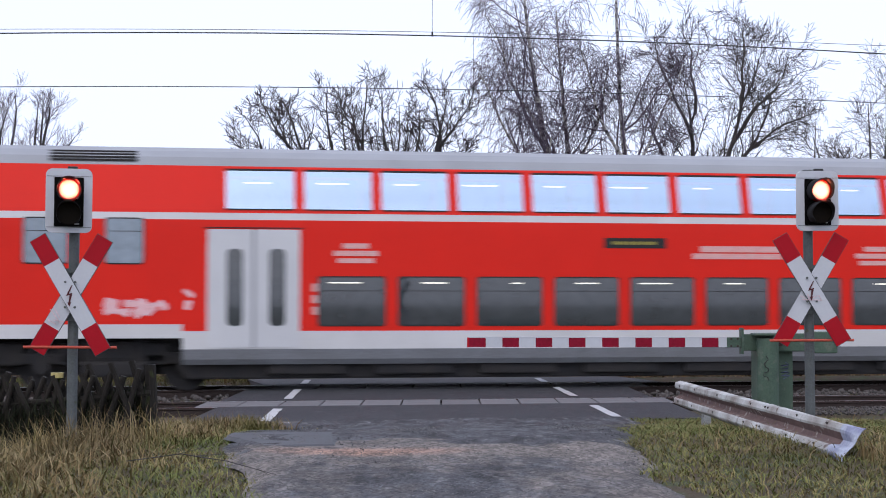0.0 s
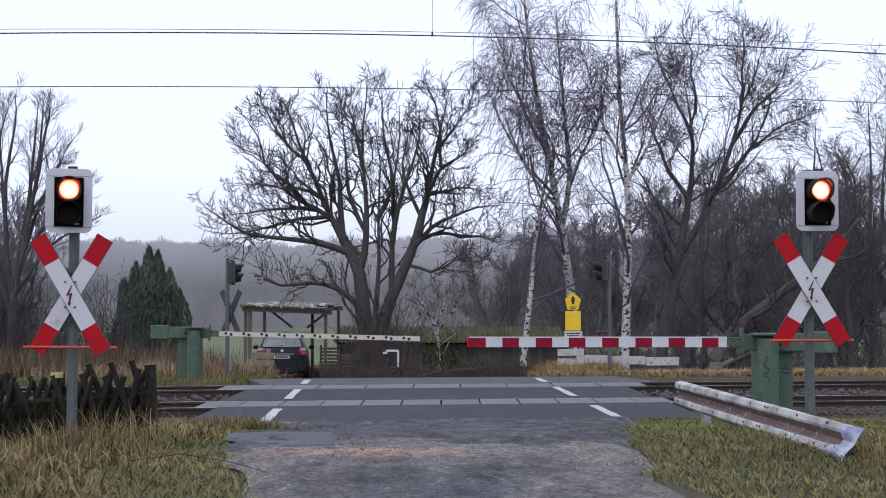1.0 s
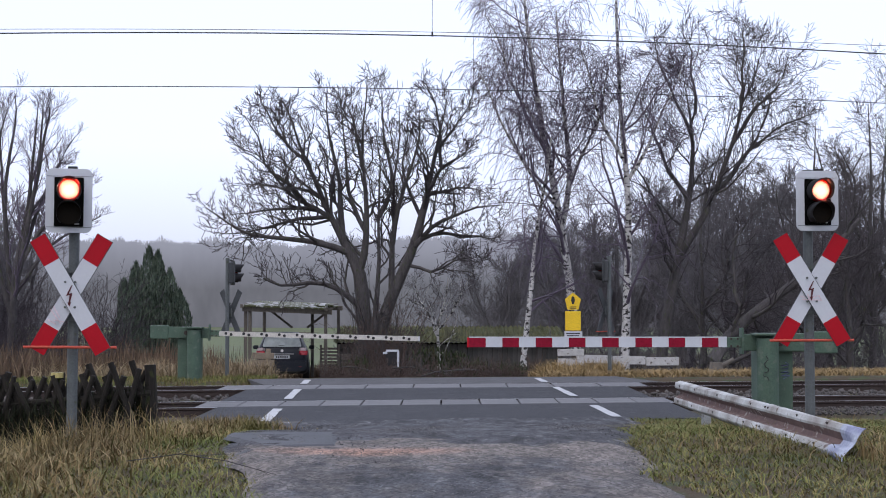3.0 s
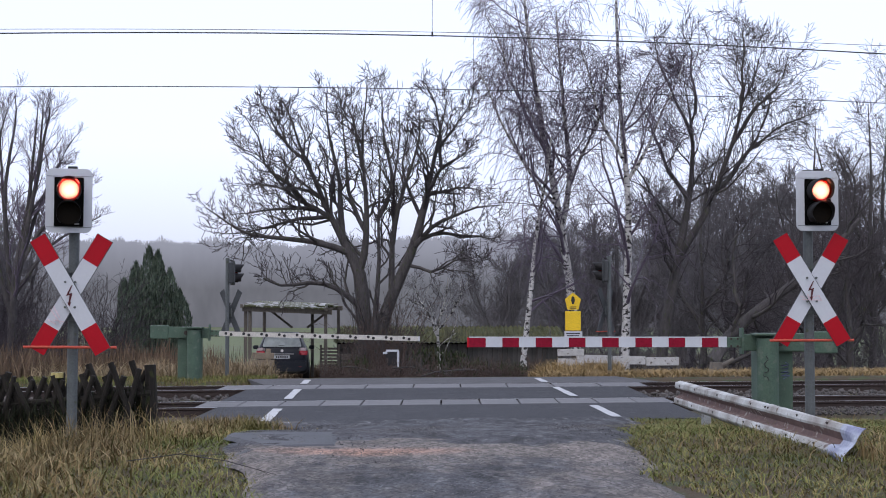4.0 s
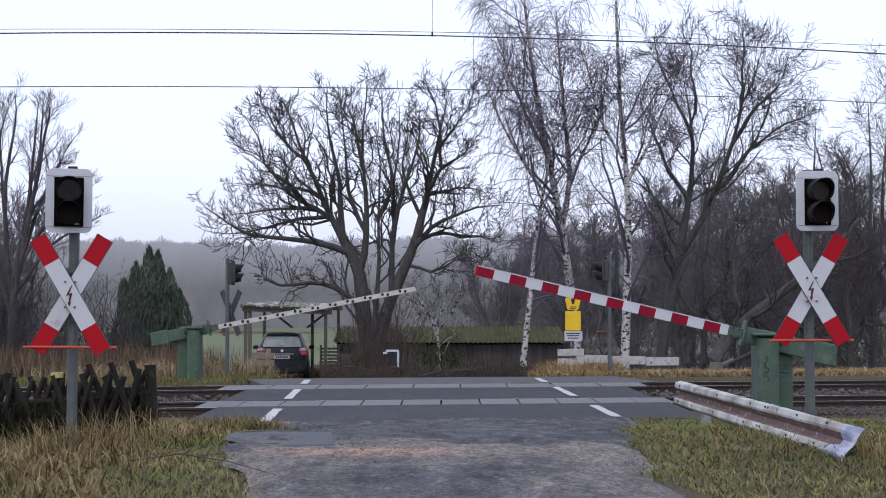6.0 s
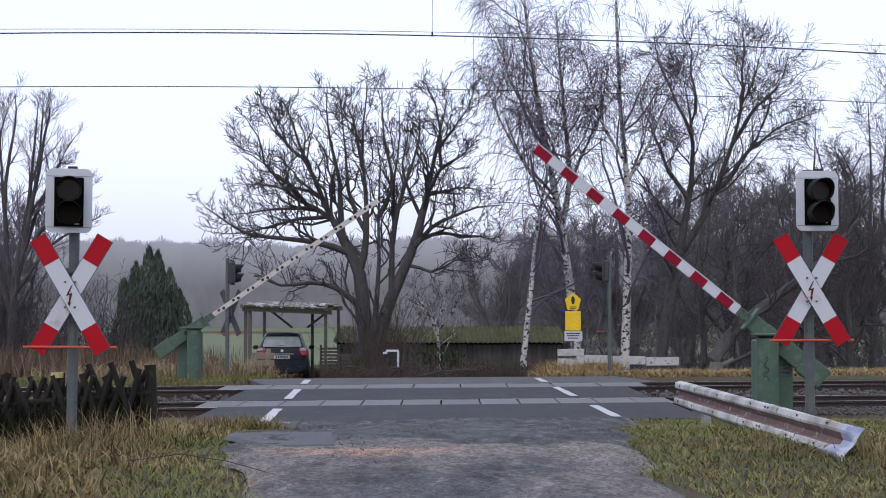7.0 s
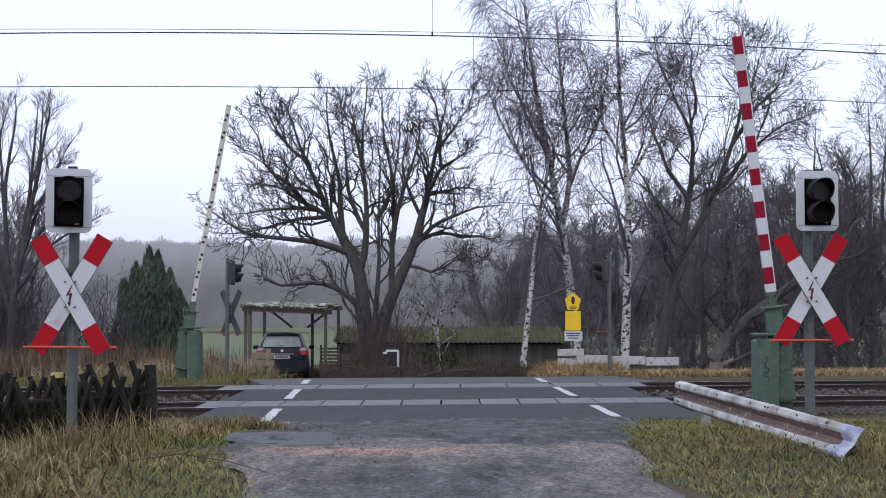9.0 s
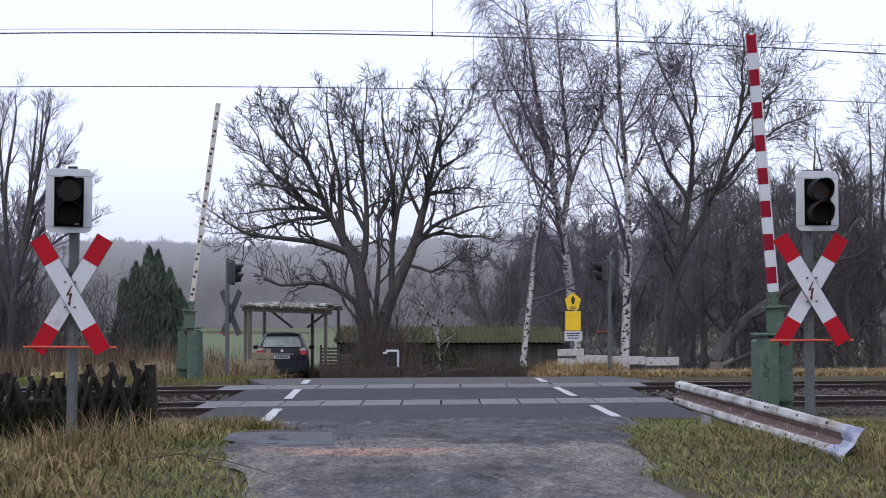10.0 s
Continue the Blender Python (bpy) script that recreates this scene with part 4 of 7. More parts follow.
def cross_beam(parent, ang, y, label):
    """One plank of the cross, white with red ends."""
    R = pose(0, y, 0, 0, ang, 0)
    L, w, e = 1.2, 0.155, 0.26
    bm = B()
    prism(bm, [(-w / 2, -L / 2 + e), (w / 2, -L / 2 + e), (w / 2, L / 2 - e), (-w / 2, L / 2 - e)], 0.014)
    bmd = part("beam", bm, M["white"], parent, m=R)
    bm = B()
    c = 0.004
    prism(bm, [(-w / 2 - c, -L / 2 - c), (w / 2 + c, -L / 2 - c), (w / 2 + c, L / 2 + c), (-w / 2 - c, L / 2 + c)], 0.016, pose(0, 0.0025, 0))
    part("back_sheet", bm, M["shell"], bmd, "dark grey back of the beam")
    for s in (-1, 1):
        bm = B()
        z0, z1 = sorted((s * (L / 2 - e), s * L / 2))
        prism(bm, [(-w / 2, z0), (w / 2, z0), (w / 2, z1), (-w / 2, z1)], 0.015)
        part("red_end", bm, M["red"], bmd, "red enamelled beam end")
    return bmd


def signal(m, post_top, cross_z, house_z, bar_z, label, lean=0.0, head_turn=0.0, house_x=0.0, lit=True, plate="white", bar_w=0.85, marks=(), group="crossing signals"):
    """Crossbuck with a two-lens light on a galvanised post; the front looks along -y."""
    e = thing("crossing_signal", m @ pose(0, 0, 0, 0, lean, 0), label, "signal", group)
    bm = B()
    cyl(bm, 0.048, post_top + 0.3, pose(0, 0, post_top / 2 - 0.15), seg=20)
    part("post", bm, M["galv"], e, smooth=False)

    bm = B()
    box(bm, 0.16, 0.02, 0.2, None, 0.004)
    cross = part("cross", bm, M["galv"], e, "red and white St Andrew's cross")
    cross.location = (0, -0.075, cross_z)
    cross_beam(cross, 30.5, -0.026, "")
    cross_beam(cross, -30.5, -0.050, "")
    # lightning arrow
    bm = B()
    zig = [(0.012, 0.085), (-0.038, -0.012), (-0.004, -0.004), (-0.012, -0.07), (-0.024, -0.07), (-0.004, -0.11), (0.012, -0.066), (0.002, -0.068), (0.022, 0.016), (-0.012, 0.008), (0.022, 0.085)]
    prism(bm, zig, 0.004, pose(0, -0.060, 0.0))
    part("lightning_arrow", bm, M["arrow"], cross, "dark red lightning arrow")
    for sx in (-1, 1):
        for sz in (-1, 1):
            bm = B()
            cyl(bm, 0.011, 0.02, pose(sx * 0.045, -0.060, sz * 0.115, 90), seg=8)
            part("bolt", bm, M["galv"], cross)
    for (x, z, w, a) in marks:
        bm = B()
        prism(bm, [(-w / 2, -0.006), (w / 2, -0.004), (w / 2, 0.005), (-w / 2, 0.006)], 0.003, pose(x, -0.0595, z, 0, a, 0))
        part("pen_mark", bm, M["pink"], cross)
    # foot bar
    bm = B()
    cyl(bm, 0.013, bar_w, pose(0, -0.11, bar_z, 0, 90, 0), seg=10)
    part("foot_bar", bm, M["bar_red"], e, "thin faded red bar below the cross")
    for dz in (-0.22, 0.22):
        bm = B()
        box(bm, 0.11, 0.03, 0.04, pose(0, -0.055, cross_z + dz))
        part("clamp", bm, M["galv"], e)
    # light head
    W, H, D = 0.415, 0.585, 0.13
    bm = B()
    prism(bm, rounded(W * 0.72, H * 0.86, 0.03), D, pose(0, 0.008, 0))
    head = part("light_head", bm, M["shell"], e, "dark signal housing behind a white plate")
    bm = B()
    prism(bm, rounded(W, H, 0.06), 0.03, pose(0, -D / 2 + 0.014, 0), 0.006)
    part("front_plate", bm, M[plate], head, "rounded signal plate")
    head.matrix_basis = pose(house_x, -0.10, house_z, 0, 0, head_turn)
    bm = B()
    prism(bm, rounded(0.262, 0.45, 0.01), 0.01, pose(0, -D / 2 - 0.003, -0.012))
    part("face_plate", bm, M["soot"], head, "matt black face plate")
    for z in (0.222, -0.242):
        bm = B()
        box(bm, W * 0.96, 0.004, 0.004, pose(0, -D / 2 - 0.002, z))
        part("seam", bm, M["galv"], head)
    bm = B()
    box(bm, 0.09, 0.07, 0.03, pose(0.03, 0, H / 2 + 0.01), 0.008)
    part("cap", bm, M["black"], head)
    bm = B()
    box(bm, 0.045, 0.004, 0.012, pose(0.07, -D / 2 - 0.012, -0.212))
    part("type_plate", bm, M["white"], head)
    for z, is_red in ((0.096, True), (-0.122, False)):
        tube = B()
        cyl(tube, 0.106, 0.10, pose(0, -D / 2 - 0.055, z, 90), seg=28, caps=False)
        t = part("lens_tube", tube, M["tube"] if is_red else M["soot"], head)
        bm = B()
        cyl(bm, 0.104, 0.004, pose(0, -D / 2 - 0.0105, z, 90), seg=24)
        part("lamp_back", bm, M["void"], head)
        bm = B()
        cyl(bm, 0.102, 0.006, pose(0, -D / 2 - 0.095, z, 90), seg=28)
        if is_red:
            # added ring that paints the red fringe round the glaring core
            rim = B()
            cyl(rim, 0.105, 0.008, pose(0, -D / 2 - 0.094, z, 90), seg=28, caps=False)
            k = 28
            o_ = [rim.verts.new((0.1045 * math.cos(6.2832 * i / k), -D / 2 - 0.100, z + 0.1045 * math.sin(6.2832 * i / k))) for i in range(k)]
            i_ = [rim.verts.new((0.086 * math.cos(6.2832 * i / k), -D / 2 - 0.100, z + 0.086 * math.sin(6.2832 * i / k))) for i in range(k)]
            for i in range(k):
                rim.faces.new((o_[i], o_[(i + 1) % k], i_[(i + 1) % k], i_[i]))
            part("lens_glare_ring", rim, M["lens_glare_ring"], head, "deep red ring painting the red fringe of the lit lens")
        part("lens", bm, M["lens_red"] if is_red else M["lens_dark"], head, "red lens" if is_red else "unlit amber lens")
        # hood: upper two thirds of a tube
        bm = B()
        n = 22
        ring = []
        for i in range(n + 1):
            a = radians(-50 + 280 * i / n)
            c, s = math.cos(a), math.sin(a)
            reach = 0.17 + 0.09 * max(0.0, s)
            for rr in (0.107, 0.112):
                ring.append((bm.verts.new((rr * c, -D / 2 - 0.01, z + rr * s)), bm.verts.new((rr * c, -D / 2 - reach, z + rr * s))))
        for i in range(n):
            for o in (0, 1):
                a, b = ring[2 * i + o], ring[2 * i + 2 + o]
                bm.faces.new((a[0], a[1], b[1], b[0]))
            bm.faces.new((ring[2 * i][1], ring[2 * i + 1][1], ring[2 * i + 3][1], ring[2 * i + 2][1]))
        bmesh.ops.recalc_face_normals(bm, faces=bm.faces[:])
        part("hood", bm, M["hood"], head, smooth=True)
        if is_red and lit:
            bm = B()
            k = 20
            cs = [(math.cos(2 * math.pi * i / k), math.sin(2 * math.pi * i / k)) for i in range(k)]
            rims = [[bm.verts.new((r * c, y, r * q)) for c, q in cs] for r, y in ((0.054, 0.0), (0.054, -0.014), (0.056, -0.014), (0.056, 0.012))]
            bm.faces.new(rims[0]).material_index = 1
            for u, w in zip(rims, rims[1:]):
                for i in range(k):
                    bm.faces.new((u[i], w[i], w[(i + 1) % k], u[(i + 1) % k]))
            bm.faces.new(rims[-1][::-1])
            bulb = part("bulb", bm, [M["soot"], M["bulb"]], head, "glowing lamp that turns away when the signal goes out")
            bulb.location = (0, -D / 2 - 0.040, z)
            BULBS.append(bulb)
    return e


def make_signals():
    scrawl = [(-0.13, -0.2, 0.16, 55), (-0.10, -0.24, 0.1, 10), (-0.16, -0.25, 0.09, 30), (-0.12, -0.16, 0.12, 60)]
    signal(pose(-3.406, 14.3, 0.42), 2.42, 1.294, 2.15, 0.815, "galvanised post with red and white cross and two-lens light",
           lean=0.35, house_x=-0.03, head_turn=13, marks=scrawl)
    scrawl2 = [(-0.09, -0.07, 0.05, 20), (-0.03, -0.075, 0.06, 70), (0.03, -0.07, 0.05, -20), (0.08, -0.08, 0.06, 60), (0.0, -0.1, 0.2, 3)]
    signal(pose(3.605, 15.3, 0.50), 2.45, 1.27, 2.135, 0.775, "galvanised post with scrawled red and white cross and light",
           lean=-0.3, house_x=0.055, head_turn=5, bar_w=0.82, marks=scrawl2)
    signal(pose(-5.13, 37.0, float(ground_z(-5.13, 37.0)), 0, 0, 140), 2.85, 1.55, 2.5, 1.05, "grey back of a crossing signal beyond the tracks", lit=False, head_turn=-30, plate="shell")
    signal(pose(3.98, 37.2, float(ground_z(3.98, 37.2)), 0, 0, 232), 2.85, 1.55, 2.5, 1.05, "grey side of a crossing signal beyond the tracks", lit=False, head_turn=26, plate="shell")


# ---------------------------------------------------------------- barriers
BOOMS = {}


def barrier(key, pivot, ground, side, length, bands, thick, label):
    """side: -1 when the boom points to -x. The moving arm is a thing on its own."""
    px, py, pz = pivot
    d = thing("barrier_drive", pose(px, py, ground, 0, 0, 0), "moss-green steel barrier drive cabinet, scratched and scrawled", "barrier drive", "barrier drives")
    h = pz - ground
    bm = B()
    prism(bm, rounded(0.50, h + 0.12, 0.03), 0.36, pose(side * 0.02, 0.24, (h + 0.02) / 2 - 0.04), 0.015)
    part("cabinet", bm, M["green"], d)
    bm = B()
    cyl(bm, 0.15, h + 0.12, pose(side * 0.17, -0.20, (h + 0.08) / 2 - 0.04), seg=24)
    part("column", bm, M["green"], d)
    bm = B()
    box(bm, 0.40, 0.34, 0.03, pose(side * 0.17, -0.20, h + 0.115), 0.008)
    part("column_lid", bm, M["green"], d)
    bm = B()
    cyl(bm, 0.05, 0.62, pose(0, 0.1, h, 90), seg=16)
    part("shaft", bm, M["rust"], d)
    bm = B()
    box(bm, 0.44, 0.30, 0.05, pose(side * 0.02, 0.24, h + 0.10), 0.015)
    part("cabinet_lid", bm, M["green"], d)
    bm = B()
    box(bm, 0.012, 0.006, h * 0.8, pose(-side * 0.02, 0.058, h * 0.45))
    part("door_seam", bm, M["black"], d)
    if side < 0:
        rng = random.Random(4)
        for nm, cx, cz, w, hh, turns, mt, y in (("black_scrawl", side * 0.22, h * 0.62, 0.035, 0.17, 18, M["black"], -0.352), ("blue_scrawl", 0.13, h * 0.58, 0.065, 0.11, 14, M["bluepen"], 0.056)):
            P = np.array([[(cx + w * math.sin((0.85 if turns > 15 else 2.2) * i) + rng.uniform(-0.006, 0.006), y, cz + hh * (1 - 2 * i / turns) + 0.012 * math.cos(2.1 * i)) for i in range(turns + 1)]])
            tube_mesh([(P, np.full((1, turns + 1), 0.0055), 5)], nm, mt, d)
    # moving arm
    b = thing("barrier_boom", pose(px, py - 0.02, pz), label, "barrier", "barriers")
    bm = B()
    box(bm, 0.95, 0.09, 0.25, pose(-side * 0.22, 0, 0.0), 0.015)
    box(bm, 0.40, 0.14, 0.30, pose(-side * 0.62, 0.0, 0.0), 0.02)
    part("counterweight_arm", bm, M["green"], b, "green counterweight arm")
    bm = B()
    box(bm, 0.46, 0.06, 0.14, pose(side * 0.50, 0, 0), 0.01)
    part("clamp_bracket", bm, M["green"], b)
    bm = B()
    box(bm, 0.34, 0.10, 0.23, pose(side * 0.31, 0, 0), 0.012)
    part("arm_root", bm, M["green"], b)
    bm = B()
    box(bm, 0.025, 0.22, 0.36, pose(side * 0.49, 0, 0.02), 0.005)
    part("clamp_plate", bm, M["green"], b)
    for dz in (-0.05, 0.05):
        for dx in (0.55, 0.64):
            bm = B()
            cyl(bm, 0.014, 0.085, pose(side * dx, 0, dz, 90), seg=8)
            part("bolt", bm, M["rust"], b)
    x0 = 0.70
    if bands:
        n = bands
        w = (length - x0) / (n + 0.5)
        for i in range(n + 1):
            a0 = x0 + max(0.0, i - 0.5) * w
            a1 = x0 + (i + 0.5) * w
            bm = B()
            cx = side * (a0 + a1) / 2
            prism(bm, rounded(a1 - a0, thick, 0.004, 1), 0.075, pose(cx, 0, 0))
            white = (i % 2 == 0)
            part("boom_band", bm, M["white"] if white else M["boomred"], b, "white band" if white else "red band")
        bm = B()
        box(bm, length - x0, 0.085, 0.014, pose(side * (length + x0) / 2, 0, thick / 2 + 0.006))
        part("boom_edge", bm, M["white"], b)
    else:
        bm = B()
        prism(bm, rounded(length - x0, thick, 0.01, 2), 0.07, pose(side * (length + x0) / 2, 0, 0))
        bar = part("boom_bar", bm, M["boomback"], b)
        for i in range(11):
            for o in (0, 0.115):
                bm = B()
                cyl(bm, 0.033, 0.074, pose(side * (length - 0.21 - i * 0.394 - o), 0, 0.012 if o else -0.012, 90), seg=12)
                part("rivet_hole", bm, M["black"], bar, "dark round fixing hole")
    bm = B()
    box(bm, 0.03, 0.08, thick * 1.04, pose(side * (length + 0.012), 0, 0), 0.006)
    part("end_cap", bm, M["red"] if bands else M["white"], b)
    BOOMS[key] = b


def make_barriers():
    barrier("front", (4.61, 21.5, 1.104), 0.16, -1, 4.25, 15, 0.130, "red and white banded level-crossing barrier boom")
    barrier("rear", (-5.66, 34.5, 1.005), -0.02, 1, 5.12, 0, 0.102, "white reverse side of a barrier boom with dark holes")


# ---------------------------------------------------------------- the train
M["t_red"] = mat("traffic_red_paint", (0.74, 0.016, 0.006), 0.45, 0, (0.62, 0.014, 0.006), 0.8, 30, 0.0, spec=0.25, amount=0.4, grain=0.1)
M["t_white"] = mat("train_white_band", (0.62, 0.62, 0.63), 0.45, 0, (0.5, 0.5, 0.5), 1.0, 30, 0.0, grain=0.15)
M["t_grey"] = mat("train_grey_skirt", (0.20, 0.21, 0.23), 0.5, 0, (0.15, 0.155, 0.165), 2, 30, 0.05)
M["t_roof"] = mat("train_roof_grey", (0.33, 0.345, 0.375), 0.6, 0, (0.27, 0.28, 0.3), 1.0, 30, 0.0, grain=0.2)
M["t_door"] = mat("train_door_white", (0.60, 0.61, 0.63), 0.4, 0, (0.52, 0.53, 0.55), 1.0, 30, 0.0, grain=0.15)
M["t_dark"] = mat("underframe_grime", (0.018, 0.018, 0.02), 0.8, 0, (0.035, 0.03, 0.027), 3, 40, 0.2)
M["t_pane"] = pane_glass("train_lower_glass", (0.045, 0.054, 0.06), 0.05)
# pale blue tint paints reflected sky into the end windows
M["t_cab"] = pane_glass("sky_painted_cab_glass", (0.19, 0.255, 0.32), 0.05)
M["t_front"] = pane_glass("driver_side_glass", (0.03, 0.037, 0.042), 0.15, 0.3, 0.15)
# glow for streaks on the panes that imitate the coach lamps' light
M["t_lamp"] = glow("lamp_streak", (1.0, 0.98, 0.92), 1.4)
M["t_in"] = mat("train_interior", (0.5, 0.53, 0.56), 0.6, 0, (0.4, 0.43, 0.46), 1, 10, 0)


def see_through(name, tint, gloss):
    m = bpy.data.materials.new(name)
    m.use_nodes = True
    n, l = m.node_tree.nodes, m.node_tree.links
    n.remove(n["Principled BSDF"])
    t = n.new("ShaderNodeBsdfTransparent")
    t.inputs[0].default_value = (*tint, 1)
    g = n.new("ShaderNodeBsdfGlossy")
    g.inputs["Roughness"].default_value = 0.12
    g.inputs[0].default_value = (0.60, 0.74, 0.90, 1)
    mx = n.new("ShaderNodeMixShader")
    mx.inputs[0].default_value = gloss
    l.new(t.outputs[0], mx.inputs[1])
    l.new(g.outputs[0], mx.inputs[2])
    l.new(mx.outputs[0], n["Material Output"].inputs[0])
    return m


M["t_clear"] = see_through("train_upper_glass", (0.6, 0.72, 0.84), 0.8)
TRAIN = []
UP_WIN = [(-5.98 - 1.478 * i - 1.29, -5.98 - 1.478 * i) for i in range(11)]
LOW_WIN = [(-8.34 - 1.53 * i - 1.25, -8.34 - 1.53 * i) for i in range(8)]
T_END = -26.75
PROFILE = [(1.30, 0.50), (1.36, 0.60), (1.39, 0.79), (1.39, 1.0), (1.39, 1.13), (1.39, 1.26), (1.39, 2.38), (1.39, 3.08), (1.385, 3.22), (1.37, 3.35),
           (1.355, 3.42), (1.16, 4.19), (1.145, 4.25), (1.05, 4.42), (0.85, 4.55), (0.5, 4.65), (0.0, 4.69)]


def side_y(z):
    return float(np.interp(z, [p[1] for p in PROFILE], [p[0] for p in PROFILE]))


def nose_end(z):
    return float(np.interp(z, [0.5, 1.0, 1.3, 1.62, 2.48, 3.13, 3.78, 4.27, 4.6, 4.69], [0.44, 0.56, 0.56, 0.50, 0.36, 0.18, -0.12, -0.58, -1.2, -1.55]))


def skin_index(x, z):
    bogie = x > -5.8 or x < -22.85
    if z < 0.79:
        return 2
    if z < 1.26:
        if bogie:
            return 1 if z < 1.26 else 0
        return 1 if z < 1.13 else 0
    if 3.22 < z < 3.35:
        return 1 if x < -2.75 else 0
    if z > 4.25:
        return 3
    return 0


def make_train():
    tr = thing("train", pose(0, TRACK_REAR, 0), "red double-deck regional train coach with white stripes and a driving cab", "train")
    TRAIN.append(tr)
    cuts = {T_END, -22.85, -5.8, -2.75, -2.6}
    for a, b in UP_WIN:
        cuts |= {round(a, 3), round(b, 3)}
    xs = sorted(cuts)
    rows = [(-y, z) for y, z in PROFILE] + [(y, z) for y, z in PROFILE[-2::-1]]
    bm = B()
    grid = [[bm.verts.new((x, y, z)) for y, z in rows] for x in xs]
    nr = len(rows)
    for i in range(len(xs) - 1):
        xm = (xs[i] + xs[i + 1]) / 2
        for j in range(nr - 1):
            zm = (rows[j][1] + rows[j + 1][1]) / 2
            if 3.42 < zm < 4.19 and any(a < xm < b for a, b in UP_WIN):
                continue
            if zm < 1.0 and (xm > -5.8 or xm < -22.85):
                continue
            f = bm.faces.new((grid[i][j], grid[i][j + 1], grid[i + 1][j + 1], grid[i + 1][j]))
            f.material_index = skin_index(xm, zm)
    # nose
    prev = grid[-1]
    steps = 22
    x0 = -2.6
    for s in range(1, steps + 1):
        t = s / steps
        cur = []
        for y, z in rows:
            xe = nose_end(z)
            x = x0 + (xe - x0) * t
            cur.append(bm.verts.new((x, y * math.sqrt(max(0.0, 1 - t ** 5)) if s < steps else 0.0, z)))
        for j in range(nr - 1):
            zm = (rows[j][1] + rows[j + 1][1]) / 2
            if zm < 1.0:
                continue
            xm = (prev[j].co.x + cur[j].co.x) / 2
            if (prev[j].co - cur[j].co).length + (prev[j + 1].co - cur[j + 1].co).length < 1e-5:
                continue
            try:
                f = bm.faces.new((prev[j], prev[j + 1], cur[j + 1], cur[j]))
            except ValueError:
                continue
            f.material_index = skin_index(xm, zm)
            f.smooth = True
            if 2.38 < zm < 3.22 and (0.15 < t < 0.58):
                f.material_index = 5
            if 2.2 < zm < 3.6 and t > 0.97:
                f.material_index = 5
        prev = cur
    # end wall
    bm.faces.new([v for v in grid[0]][::-1])
    bmesh.ops.remove_doubles(bm, verts=bm.verts[:], dist=1e-4)
    bmesh.ops.recalc_face_normals(bm, faces=bm.faces[:])
    body = part("body", bm, [M["t_red"], M["t_white"], M["t_grey"], M["t_roof"], M["t_cab"], M["t_front"]], tr)
    # decks
    bm = B()
    box(bm, -T_END - 3.0, 2.6, 0.06, pose((T_END - 3.0) / 2, 0, 3.3))
    box(bm, 16.6, 2.6, 0.06, pose(-14.3, 0, 0.75))
    box(bm, -T_END - 3.0, 2.0, 0.03, pose((T_END - 3.0) / 2, 0, 4.36))
    part("deck", bm, M["t_in"], tr)
    for k in range(11):
        for s in (-1, 1):
            bm = B()
            box(bm, 0.12, 0.9, 0.22, pose(-6.0 - 1.478 * k, s * 0.68, 3.42), 0.03)
            part("seat_back", bm, M["t_grey"], tr)
    # upper panes, both sides
    for s in (-1, 1):
        for a, b in UP_WIN:
            bm = B()
            y0, y1 = side_y(3.42) - 0.012, side_y(4.19) - 0.012
            vs = [bm.verts.new(p) for p in ((a, s * y0, 3.42), (b, s * y0, 3.42), (b, s * y1, 4.19), (a, s * y1, 4.19))]
            bm.faces.new(vs)
            p = part("upper_window", bm, M["t_clear"], tr)
            p.visible_shadow = False
            if s < 0:
                # glowing bar on the outer glass imitates a strip lamp's streak
                bm = B()
                box(bm, 0.5 + 0.2 * math.sin(a * 2), 0.01, 0.025, pose((a + b) / 2 + 0.2 * math.sin(a * 4), -side_y(3.93) - 0.001, 3.93))
                part("lamp_streak", bm, M["t_lamp"], p, "glowing streak on the glass in place of a coach lamp's light")
                for z in (3.42, 4.19):
                    bm = B()
                    box(bm, b - a, 0.02, 0.025, pose((a + b) / 2, -side_y(z) - 0.004, z))
                    part("window_frame", bm, M["black"], p)
    # lower panes
    wins = [(a, b, 1.24, 2.14) for a, b in LOW_WIN] + [(-4.74, -3.44, 2.40, 3.25), (-25.73, -24.95, 2.40, 3.22), (-24.25, -23.58, 2.40, 3.22)]
    for a, b, z0, z1 in wins:
        bm = B()
        prism(bm, rounded(b - a + 0.05, z1 - z0 + 0.05, 0.06, 3), 0.012, pose((a + b) / 2, -1.392, (z0 + z1) / 2))
        fr = part("lower_window", bm, M["black"], tr)
        bm = B()
        prism(bm, rounded(b - a, z1 - z0, 0.05, 3), 0.008, pose((a + b) / 2, -1.398, (z0 + z1) / 2))
        part("pane", bm, M["t_pane"] if z0 < 2 else M["t_cab"], fr)
        if z0 < 2:
            # lamp streak again, a glowing bar laid on the pane's outside
            bm = B()
            box(bm, 0.42 + 0.2 * math.sin(a * 3), 0.004, 0.022, pose((a + b) / 2 + 0.15 * math.sin(a * 5), -1.4045, z1 - 0.10))
            part("lamp_streak", bm, M["t_lamp"], fr, "glowing streak on the glass in place of a coach lamp's light")
        bm = B()
        box(bm, b - a - 0.1, 0.004, 0.012, pose((a + b) / 2, -1.404, z0 + (z1 - z0) * 0.72))
        part("vent_bar", bm, M["black"], fr)
